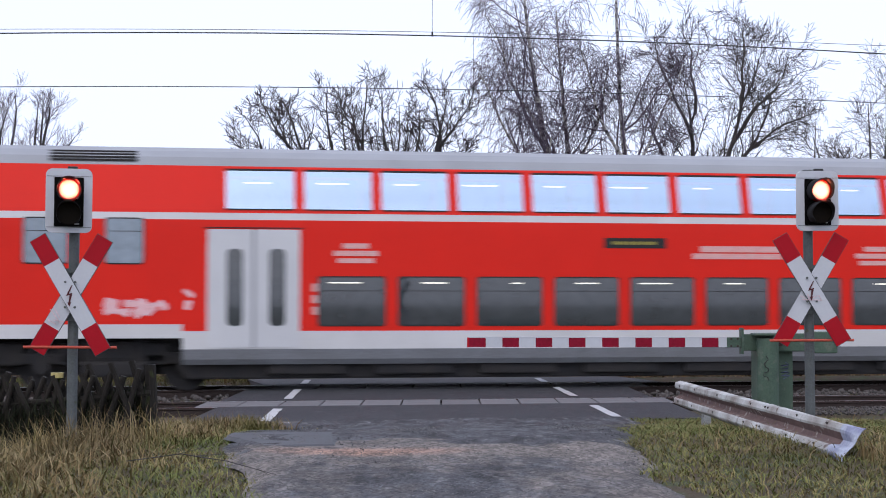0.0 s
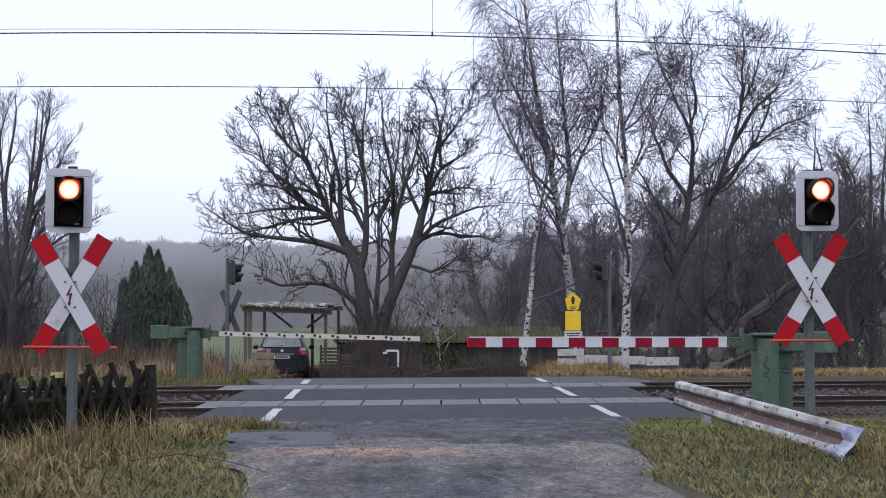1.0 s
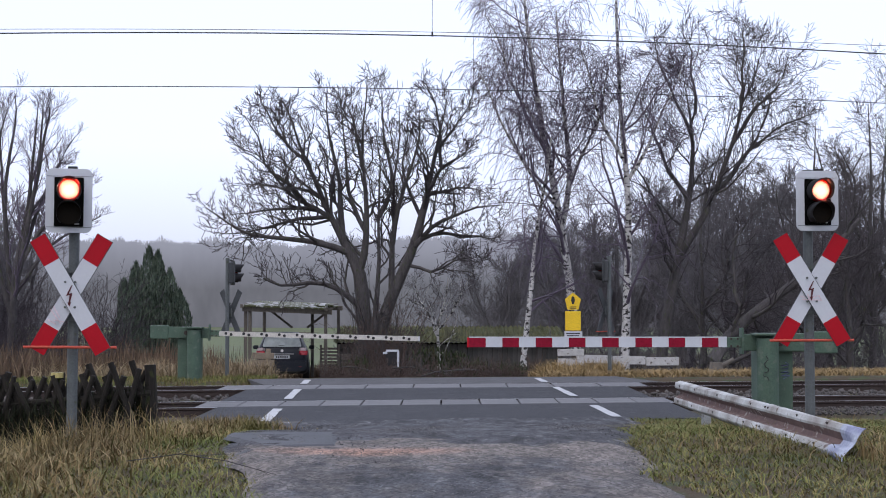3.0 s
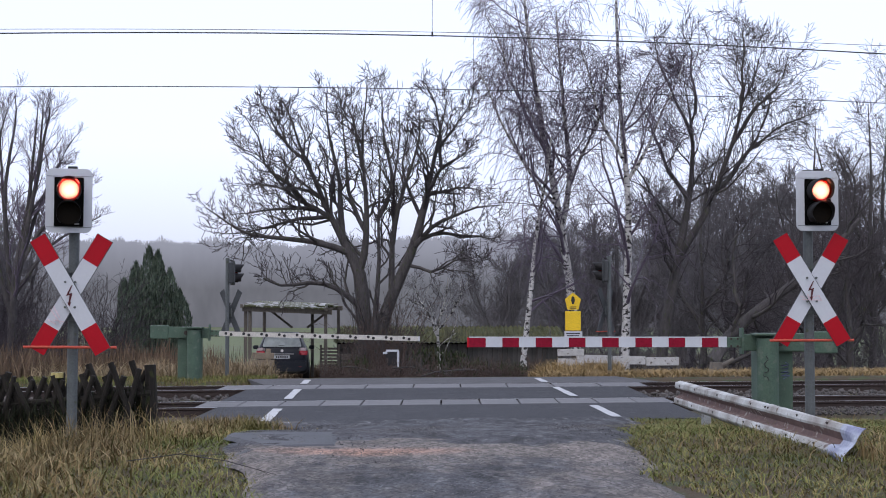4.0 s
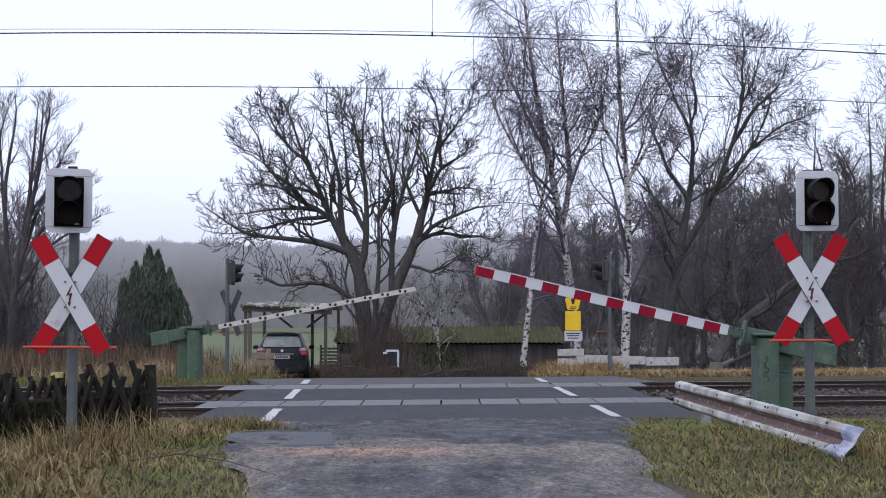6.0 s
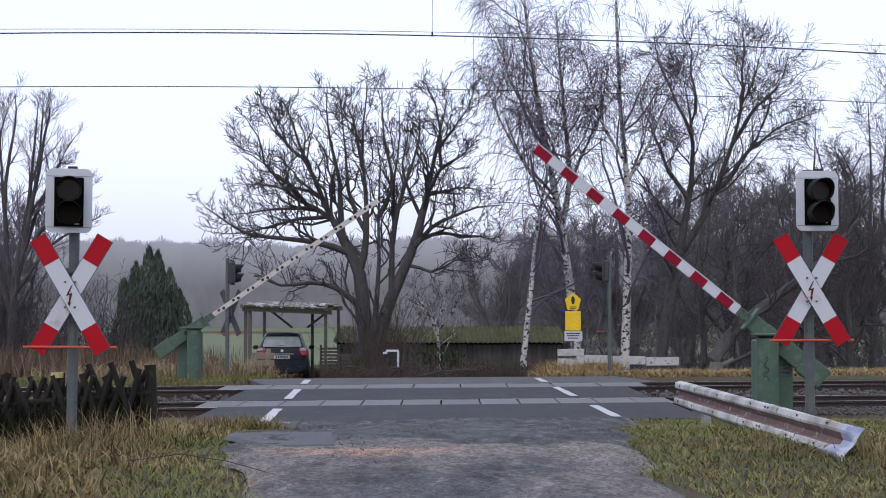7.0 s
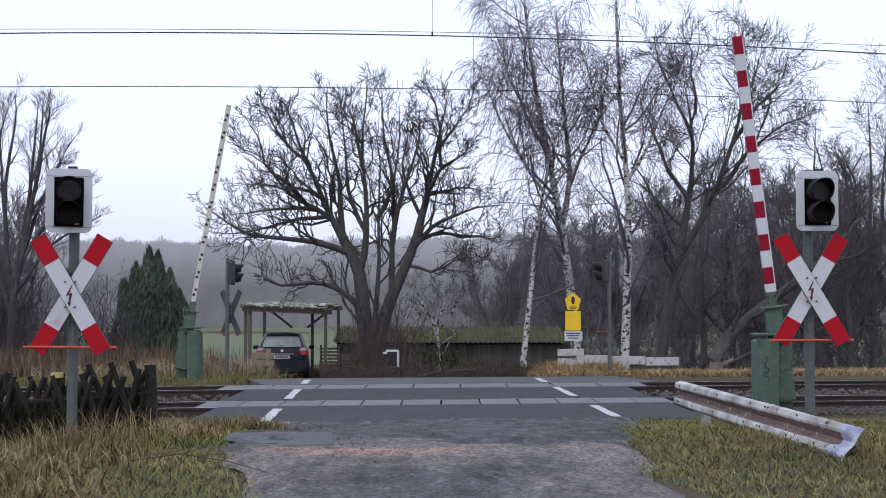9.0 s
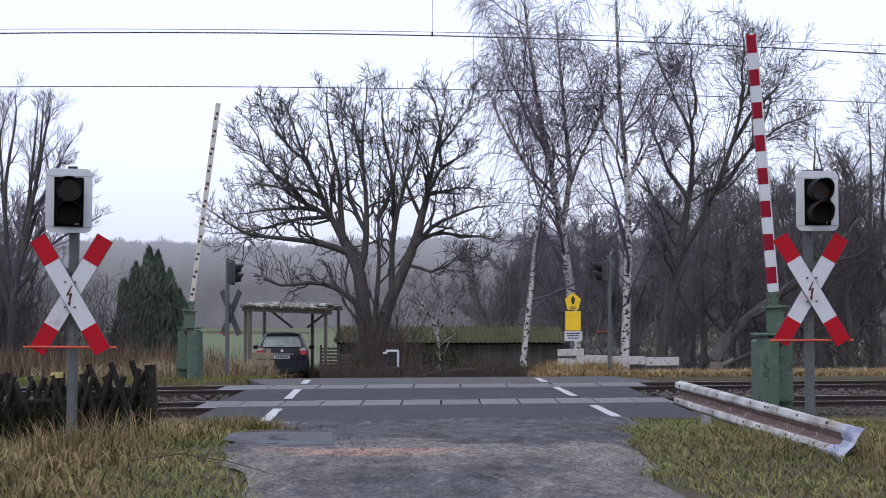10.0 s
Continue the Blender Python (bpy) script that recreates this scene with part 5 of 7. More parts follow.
    # doors
    for a, b in ((-7.70, -5.92), (-22.40, -20.65)):
        w = (b - a) / 2
        for i in (0, 1):
            cx = a + w * (i + 0.5)
            bm = B()
            prism(bm, rounded(w - 0.02, 2.22, 0.03, 2), 0.02, pose(cx, -1.395, 1.93))
            lf = part("door_leaf", bm, M["t_door"], tr, "light grey sliding door leaf")
            bm = B()
            prism(bm, rounded(0.30, 1.45, 0.1, 4), 0.01, pose(cx + (0.08 if i == 0 else -0.0), -1.407, 1.95))
            part("pane", bm, M["t_pane"], lf)
        bm = B()
        box(bm, b - a + 0.1, 0.012, 0.02, pose((a + b) / 2, -1.395, 3.07))
        part("door_header", bm, M["black"], tr)
        bm = B()
        box(bm, 0.07, 0.012, 2.2, pose((a + b) / 2, -1.405, 1.93))
        part("door_seal", bm, M["t_roof"], tr)
    # lettering and marks as bars, illegible
    def bar(x, z, w, h, m, nm="marking"):
        bm = B()
        box(bm, w, 0.004, h, pose(x, -1.396, z))
        part(nm, bm, m, tr)
    faded = mat("faded_white_lettering", (0.72, 0.35, 0.33), 0.5, 0, (0.7, 0.5, 0.48), 9, 40, 0)
    bar(-11.9, 2.72, 1.75, 0.12, faded)
    bar(-12.0, 2.58, 1.85, 0.11, faded)
    for x in (-9.1, -19.6):
        bar(x, 2.74, 0.5, 0.10, faded)
        bar(x, 2.60, 0.85, 0.10, faded)
        bar(x, 2.46, 0.7, 0.09, faded)
    bar(-1.75, 1.66, 0.22, 0.2, faded)
    bar(-1.15, 1.62, 0.85, 0.11, faded)
    for i in range(3):
        bar(-8.02, 1.95 - 0.22 * i, 0.26, 0.15, faded)
        bar(-20.3, 1.95 - 0.22 * i, 0.26, 0.15, faded)
    bar(-14.1, 2.83, 1.25, 0.2, M["black"], "destination_display")
    bm = B()
    for k in range(6):
        box(bm, 0.12, 0.004, 0.06, pose(-14.5 + 0.15 * k, -1.40, 2.83))
    part("display_text", bm, mat("display_amber", (0.35, 0.3, 0.06), 0.5, bump=0), tr)
    paint_w = mat("sprayed_pink_white", (0.8, 0.55, 0.58), 0.5, 0, (0.72, 0.3, 0.3), 6, 30, 0)
    rng = random.Random(12)
    for k in range(16):
        a = rng.uniform(0, 1)
        bm = B()
        prism(bm, rounded(rng.uniform(0.12, 0.32), rng.uniform(0.08, 0.2), 0.035, 3), 0.003, pose(-24.2 + 1.6 * a, -1.3935 - k * 0.0003, 1.52 + 0.22 * a + rng.uniform(-0.12, 0.12), 0, rng.uniform(-40, 40), 0))
        part("graffito", bm, paint_w, tr)
    for x, m_ in ((-5.55, M["t_white"]), (-4.95, M["t_dark"]), (-5.7, M["t_dark"])):
        bar(x, 1.43, 0.26, 0.22, m_, "hatch")
    bm = B()
    box(bm, 0.5, 0.02, 0.5, pose(-2.92, -side_y(4.0) - 0.03, 3.98, -14, 0, 0))
    part("air_intake", bm, mat("dusty_red_grille", (0.13, 0.018, 0.014), 0.8, 0, (0.08, 0.014, 0.012), 8, 40, 0.1), tr, "dark red square air intake")
    # roof grilles
    for a, b in ((-4.3, -2.5), (-25.3, -23.7)):
        for k in range(4):
            bm = B()
            z = 4.34 + 0.06 * k
            box(bm, b - a, 0.05, 0.03, pose((a + b) / 2, -side_y(z) - 0.012, z))
            part("grille_slat", bm, M["t_dark"], tr, "dark roof grille slat")
    # underframe and bogies
    bm = B()
    box(bm, 16.9, 2.3, 0.40, pose(-14.35, 0, 0.42), 0.04)
    part("underframe", bm, M["t_dark"], tr)
    for k in range(7):
        bm = B()
        box(bm, 1.5, 2.5, 0.2, pose(-20.5 + 2.05 * k, 0, 0.4), 0.03)
        part("equipment_box", bm, M["t_dark"], tr)
    for c in (-3.95, -24.1):
        bm = B()
        box(bm, 3.5, 0.16, 0.22, pose(c, -1.02, 0.62), 0.05)
        box(bm, 3.5, 0.16, 0.22, pose(c, 1.02, 0.62), 0.05)
        box(bm, 0.5, 2.2, 0.3, pose(c, 0, 0.6), 0.05)
        box(bm, 0.9, 0.25, 0.4, pose(c, -1.0, 0.75), 0.08)
        for o in (-0.9, 0.9):
            cyl(bm, 0.11, 0.5, pose(c + o * 0.55, -1.05, 0.75), seg=10)
        # from here dark filler, added so nothing shows through between the wheels
        box(bm, 4.2, 2.4, 0.10, pose(c, 0, 1.03))
        box(bm, 4.4, 1.5, 0.55, pose(c, 0, 0.72), 0.05)
        box(bm, 1.2, 0.2, 0.30, pose(c, -1.1, 0.42), 0.06)
        for o in (-1.9, -0.75, 0.75, 1.9):
            box(bm, 0.5, 0.3, 0.42, pose(c + o, -0.95, 0.70), 0.06)
        part("bogie_frame", bm, M["t_dark"], tr, "sooty bogie frame")
        for o in (-1.33, 1.33):
            bm = B()
            cyl(bm, 0.46, 0.13, pose(c + o, -0.78, 0.46, 90), seg=28)
            cyl(bm, 0.46, 0.13, pose(c + o, 0.78, 0.46, 90), seg=28)
            cyl(bm, 0.09, 1.9, pose(c + o, 0, 0.46, 90), seg=12)
            cyl(bm, 0.17, 0.10, pose(c + o, -1.08, 0.5, 90), seg=14)
            part("wheelset", bm, M["t_dark"], tr)
    # added dark boxes fill the see-through space round the bogies
    for x0, x1 in ((-5.75, -0.35), (-26.5, -22.9)):
        bm = B()
        box(bm, x1 - x0, 1.3, 0.72, pose((x0 + x1) / 2, 0, 0.66), 0.05)
        part("underframe", bm, M["t_dark"], tr)
        for i in range(9):
            bm = B()
            x = x0 + (x1 - x0) * (i + 0.5) / 9
            box(bm, 0.34, 0.34, 0.3 + 0.12 * (i % 3), pose(x, -0.85, 0.78 - 0.06 * (i % 2)), 0.04)
            part("equipment_box", bm, M["t_dark"], tr)
    # front skirt, buffers
    bm = B()
    box(bm, 1.1, 2.1, 0.5, pose(-0.55, 0, 0.62), 0.12)
    box(bm, 0.5, 2.5, 0.28, pose(0.05, 0, 1.06), 0.1)
    part("front_skirt", bm, M["t_dark"], tr)
    for s in (-1, 1):
        bm = B()
        cyl(bm, 0.1, 0.45, pose(0.40, s * 0.87, 1.05, 0, 90), seg=14)
        cyl(bm, 0.24, 0.04, pose(0.63, s * 0.87, 1.05, 0, 90), seg=18)
        part("buffer", bm, M["t_dark"], tr)
    bm = B()
    box(bm, 0.3, 0.02, 0.12, pose(-1.35, -1.2, 0.85))
    part("step_plate", bm, M["t_white"], tr)

# ---------------------------------------------------------------- plants on the ground
def blade_material(name, colors, rough=0.8, patch=None):
    """Blades take one of several colours each."""
    m = bpy.data.materials.new(name)
    m.use_nodes = True
    n, l = m.node_tree.nodes, m.node_tree.links
    b = n["Principled BSDF"]
    b.inputs["Roughness"].default_value = rough
    b.inputs["Specular IOR Level"].default_value = 0.2
    g = n.new("ShaderNodeNewGeometry")
    r = n.new("ShaderNodeValToRGB")
    el = r.color_ramp.elements
    while len(el) < len(colors):
        el.new(0.5)
    for i, c in enumerate(colors):
        el[i].position, el[i].color = i / (len(colors) - 1), (*c, 1)
    l.new(g.outputs["Random Per Island"], r.inputs[0])
    tc = n.new("ShaderNodeTexCoord")
    ns = n.new("ShaderNodeTexNoise")
    ns.inputs["Scale"].default_value = 1.3
    l.new(tc.outputs["Object"], ns.inputs["Vector"])
    mr = n.new("ShaderNodeMapRange")
    mr.inputs[1].default_value, mr.inputs[2].default_value, mr.inputs[3].default_value, mr.inputs[4].default_value = 0.3, 0.7, 0.65, 1.25
    l.new(ns.outputs[0], mr.inputs[0])
    s = n.new("ShaderNodeVectorMath")
    s.operation = "SCALE"
    n2 = n.new("ShaderNodeTexNoise")
    n2.inputs["Scale"].default_value = 0.75
    l.new(tc.outputs["Object"], n2.inputs["Vector"])
    m2 = n.new("ShaderNodeMapRange")
    m2.inputs[1].default_value, m2.inputs[2].default_value, m2.inputs[4].default_value = 0.48, 0.62, 0.75 if patch else 0.0
    l.new(n2.outputs[0], m2.inputs[0])
    mg = n.new("ShaderNodeMixRGB")
    mg.inputs[2].default_value = (*(patch or (0, 0, 0)), 1)
    l.new(m2.outputs[0], mg.inputs[0])
    l.new(r.outputs[0], mg.inputs[1])
    l.new(mg.outputs[0], s.inputs[0])
    l.new(mr.outputs[0], s.inputs["Scale"])
    l.new(s.outputs[0], b.inputs["Base Color"])
    return m


def blades(name, P, h, width, material, label, category, seed, bend=0.7, lie=0.0):
    """Curved tapering grass blades rooted at P; h: heights."""
    rng = np.random.default_rng(seed)
    n = len(P)
    a = rng.uniform(0, 2 * np.pi, n)
    d = np.stack([np.cos(a), np.sin(a), np.zeros(n)], 1)
    w = np.stack([-np.sin(a + rng.uniform(-1, 1, n)), np.cos(a), np.zeros(n)], 1) * (width * rng.uniform(0.6, 1.3, n))[:, None]
    b = bend * rng.uniform(0.1, 1.0, n) + lie
    up = np.array([0, 0, 1.0])
    pts = []
    for t in (0, 0.4, 0.75, 1.0):
        pts.append(P + h[:, None] * (up * (t - 0.35 * np.minimum(b, 1.3)[:, None] * t * t) + d * (b[:, None] * t * t * 0.8)))
    V = np.stack([pts[0] - w, pts[0] + w, pts[1] + w * 0.8, pts[1] - w * 0.8, pts[2] + w * 0.5, pts[2] - w * 0.5, pts[3] + w * 0.1, pts[3] - w * 0.1], 1)
    o = (np.arange(n) * 8)[:, None, None]
    F = np.array([[0, 1, 2, 3], [3, 2, 4, 5], [5, 4, 6, 7]])[None] + o
    ob = raw_mesh(name, V.reshape(-1, 3), F.reshape(-1, 4), material)
    return tagged(ob, label, category, kind="stuff")


def verge_points(rng, n, x0, x1, y0, y1, edge=0.0):
    x, y = rng.uniform(x0, x1, n), rng.uniform(y0, y1, n)
    ok = (np.abs(x - road_mid(y)) > road_half(y) - 0.1 + edge + 0.25 * np.sin(y * 2.1) * np.sin(y * 0.7 + x)) & (y - SKEW * x < 21.9 - 0.25 * np.abs(np.sin(x * 3)))
    x, y = x[ok], y[ok]
    return np.stack([x, y, ground_z(x, y) - 0.02], 1)


def clumpy(rng, P, keep=0.5, scale=1.2):
    f = np.array([noise.noise((p[0] * scale, p[1] * scale, 7.7)) for p in P])
    return P[f + rng.uniform(-0.35, 0.35, len(P)) > keep - 0.5]


def make_grass():
    straw = [(0.24, 0.17, 0.08), (0.17, 0.115, 0.05), (0.085, 0.08, 0.028), (0.32, 0.245, 0.13), (0.12, 0.082, 0.038)]
    green = [(0.13, 0.155, 0.042), (0.19, 0.185, 0.06), (0.26, 0.21, 0.09), (0.10, 0.12, 0.034), (0.18, 0.145, 0.055), (0.12, 0.085, 0.042)]
    m_straw, m_green = blade_material("dry_grass", straw, patch=(0.12, 0.115, 0.036)), blade_material("short_winter_grass", green, patch=(0.115, 0.145, 0.04))
    rng = np.random.default_rng(31)
    P = verge_points(rng, 114000, -6.2, 5.6, 7.8, 22.0)
    blades("grass", P, rng.uniform(0.03, 0.085, len(P)), 0.0046, m_green, "short tousled winter grass on the verges", "grass", 1, 1.6, 0.5)
    P = clumpy(rng, verge_points(rng, 32000, -6.5, -1.3, 7.8, 20.5, 0.25), 0.5)
    P = P[rng.uniform(0, 1, len(P)) < np.clip((-P[:, 0] - 1.5) / 1.3, 0.05, 1)]
    hh = rng.uniform(0.10, 0.34, len(P)) * np.clip((-P[:, 0] - 0.6) / 2.8, 0.3, 1)
    blades("tall_grass", P, hh, 0.006, m_straw, "tall straw-coloured grass beside the fence", "grass", 2, 1.4, 0.25)
    P = clumpy(rng, verge_points(rng, 7000, -4.6, -2.1, 8.0, 14.6, 0.5), 0.78, 0.9)
    P = P[rng.uniform(0, 1, len(P)) < np.clip((-P[:, 0] - 1.9) / 1.6, 0, 1)]
    blades("tall_grass", P, rng.uniform(0.22, 0.48, len(P)), 0.0042, m_straw, "long bowed straw stalks beside the signal post", "grass", 33, 1.2, 0.1)
    P = clumpy(rng, verge_points(rng, 6500, 1.9, 6.2, 8.5, 21, 0.35), 0.6)
    blades("tall_grass", P, rng.uniform(0.06, 0.18, len(P)), 0.0045, m_straw, "dry grass tufts round the guardrail", "grass", 3, 1.6, 0.4)
    P = verge_points(rng, 3000, 3.2, 5.2, 9.5, 12.2, 0.3)
    blades("tall_grass", P, rng.uniform(0.12, 0.30, len(P)), 0.005, m_straw, "rusty tall grass at the guardrail's end", "grass", 8, 1.0)
    # tussock lying over the lane's corner
    n = 2600
    x, y = rng.normal(-2.62, 0.30, n), rng.normal(18.9, 0.28, n)
    P = np.stack([x, y, road_z(x, y) + 0.0], 1)
    blades("tall_grass", P, rng.uniform(0.08, 0.28, n), 0.006, m_straw, "flattened straw tussock at the asphalt's corner", "grass", 5, 1.6)
    # straw belt behind the tracks
    straw2 = blade_material("reed_straw", [(0.32, 0.215, 0.09), (0.24, 0.165, 0.08), (0.38, 0.28, 0.14), (0.15, 0.11, 0.06)])
    reed = blade_material("pale_reed", [(0.27, 0.20, 0.115), (0.20, 0.145, 0.085), (0.33, 0.26, 0.16), (0.12, 0.09, 0.055)])
    def far(n, px0, px1, v0, v1):
        u, v = rng.uniform(px0, px1, n), rng.uniform(v0, v1, n)
        y = v + SKEW * u
        return np.stack([u, y, ground_z(u, y) - 0.03], 1)
    P = np.concatenate([far(9000, 2.2, 9.5, 34.8, 40.5), far(5000, 9.5, 14, 34.8, 42)])
    blades("reed_grass", P, rng.uniform(0.10, 0.34, len(P)), 0.011, straw2, "golden dry grass belt behind the tracks", "grass", 6, 1.6, 0.6)
    P = far(1600, 2.3, 4.4, 36.6, 38.9)
    blades("reed_grass", P, rng.uniform(0.22, 0.55, len(P)), 0.010, straw2, "golden tussocks round the pale boards", "grass", 27, 1.1, 0.1)
    n = 1800
    c = rng.integers(0, 6, n)
    cx = np.array([-0.3, 0.35, 0.9, 1.7, -2.4, 2.2])[c] + rng.normal(0, 0.22, n)
    cy = 43.8 + rng.normal(0, 0.25, n)
    P = np.stack([cx, cy, ground_z(cx, cy) + rng.uniform(0, 1, n) * np.array([0.9, 0.75, 0.5, 0.4, 0.6, 0.35])[c]], 1)
    blades("shrub", P, rng.uniform(0.1, 0.28, n), 0.022, blade_material("dull_evergreen_leaves", [(0.03, 0.045, 0.018), (0.05, 0.065, 0.028), (0.022, 0.03, 0.015), (0.07, 0.06, 0.035)]), "dull green shrubs before the shed", "shrub", 28, 1.0)
    P = np.concatenate([clumpy(rng, far(8500, -9.5, -5.0, 37.2, 46), 0.45, 0.8), far(700, -5.2, -4.3, 38, 41), far(2600, -7.6, -4.6, 41, 48)])
    blades("reed_grass", P, rng.uniform(0.2, 0.75, len(P)), 0.010, reed, "tall pale reeds by the barrier drive", "grass", 7, 1.2, 0.1)
    P = far(9000, -9.5, -3.9, 34.0, 37.6)
    blades("grass", P, rng.uniform(0.05, 0.15, len(P)), 0.01, m_green, "low green-brown grass behind the tracks", "grass", 9, 1.0)
    P = far(9000, -16, -7, 42, 56)
    scrub = blade_material("brown_scrub", [(0.105, 0.072, 0.052), (0.15, 0.10, 0.064), (0.08, 0.056, 0.042), (0.18, 0.13, 0.08)])
    blades("scrub", P, rng.uniform(0.4, 1.5, len(P)), 0.014, scrub, "brown withered scrub on the far bank", "scrub", 10, 0.5)
    P = np.stack([rng.uniform(-9.5, -3.6, 5000), rng.uniform(57, 61, 5000), np.full(5000, -1.2)], 1)
    blades("scrub", P, rng.uniform(0.2, 0.75, 5000), 0.013, scrub, "withered grass behind the carport", "scrub", 12, 0.7)
    # a fallen bare stick in the grass
    stick = thing("stick", pose(0, 0, 0), "thin dark fallen branch lying in the grass", "branch")
    P = np.array([[(-2.15, 10.6, 0.56), (-1.8, 10.7, 0.60), (-1.45, 10.5, 0.57), (-1.1, 10.3, 0.50)]])
    g = [(P, np.array([[0.003, 0.004, 0.0035, 0.002]]), 5)]
    Q, S = spawn(np.random.default_rng(3), P, g[0][1], 5, 0.4, 30, 0.0, 0.6, k=4)
    tube_mesh(g + [(Q, S, 4)], "branch", M["bark"], stick)
    # meadow
    bm = B()
    xs = np.linspace(-160, 160, 41)
    rows = []
    for y in np.linspace(62, 204, 30):
        rows.append([bm.verts.new((x, y, float(ground_z(x, y)) + 0.05 + 0.25 * noise.noise((x * 0.05, y * 0.05, 1)))) for x in xs])
    for a, c in zip(rows, rows[1:]):
        for i in range(len(xs) - 1):
            bm.faces.new((a[i], a[i + 1], c[i + 1], c[i]))
    M["meadow"] = mat("meadow_grass", (0.098, 0.124, 0.05), 0.9, 0, (0.12, 0.13, 0.07), 0.25, 6, 0.3, stretch=(0.3, 1, 1), third=(0.10, 0.105, 0.06), third_at=0.55)
    tagged(part("meadow", bm, M["meadow"]), "flat pale green winter meadow behind the shed", "meadow", kind="structure")


def make_fence():
    """Low rustic lattice fence of crossed half-round pickets."""
    def run(p0, p1, n, seed, lab):
        rng = random.Random(seed)
        d = Vector((p1[0] - p0[0], p1[1] - p0[1], 0))
        ln = d.length
        rz = math.degrees(math.atan2(d.y, d.x))
        f = thing("fence", pose(p0[0], p0[1], p0[2], 0, 0, rz), lab, "fence", "fence runs")
        dz = (p1[2] - p0[2]) / ln
        for x in (0.32, ln - 0.96, ln):
            bm = B()
            cyl(bm, 0.062, 1.05, pose(0, 0, 0.19), 0.057, 12)
            part("post", bm, M["oldwood"], f, m=pose(x, 0.05, dz * x, rng.uniform(-2, 2), rng.uniform(-3, 3)))
        for z in (0.16, 0.44):
            bm = B()
            cyl(bm, 0.032, ln, pose(ln / 2, 0, 0, 0, 90), seg=8)
            part("rail", bm, M["oldwood"], f, m=pose(0, 0.0, z, 0, -math.degrees(math.atan(dz))))
        k = int(ln / n)
        for i in range(k):
            for s in (-1, 1):
                x = (i + 0.5) * n + rng.uniform(-0.03, 0.03)
                L = rng.uniform(0.80, 0.95)
                r = rng.uniform(0.028, 0.037)
                bm = B()
                cyl(bm, r, L, pose(0, 0, L / 2 - 0.12), r * 0.88, 9)
                bmesh.ops.translate(bm, verts=[v for v in bm.verts if v.co.z > 0.3], vec=(rng.uniform(-0.015, 0.015), 0, rng.uniform(-0.01, 0.01)))
                part("picket", bm, M["oldwood"], f, m=pose(x - s * 0.15, (-s if i % 3 else s) * 0.034, dz * x, rng.uniform(-4, 4), s * rng.uniform(16, 26), 0))
    z0 = 0.40
    run((-4.75, 15.4, z0 - 0.24), (-2.84, 15.2, z0 - 0.08), 0.108, 3, "dark mossy lattice fence of crossed rustic pickets")
    rng = np.random.default_rng(17)
    n = 8000
    x = rng.uniform(-4.75, -2.85, n)
    y = 15.3 + rng.normal(0, 0.06, n)
    P = np.stack([x, y, ground_z(x, y) + 0.42 * rng.uniform(0, 1, n) ** 1.3], 1)
    blades("ivy", P, rng.uniform(0.08, 0.22, n), 0.006, blade_material("dark_ivy", [(0.014, 0.018, 0.010), (0.022, 0.028, 0.014), (0.012, 0.012, 0.010), (0.03, 0.026, 0.016)]), "dark ivy and withered growth in the lattice fence", "ivy", 19, 1.0)
    # pale band on a post
    bm = B()
    cyl(bm, 0.062, 0.05, None, seg=12)
    o = part("fence_tag", bm, mat("yellow_tag", (0.5, 0.42, 0.16), 0.6), m=pose(-3.79, 15.30, 0.93))
    tagged(o, "pale yellow band nailed to the fence", "tag")


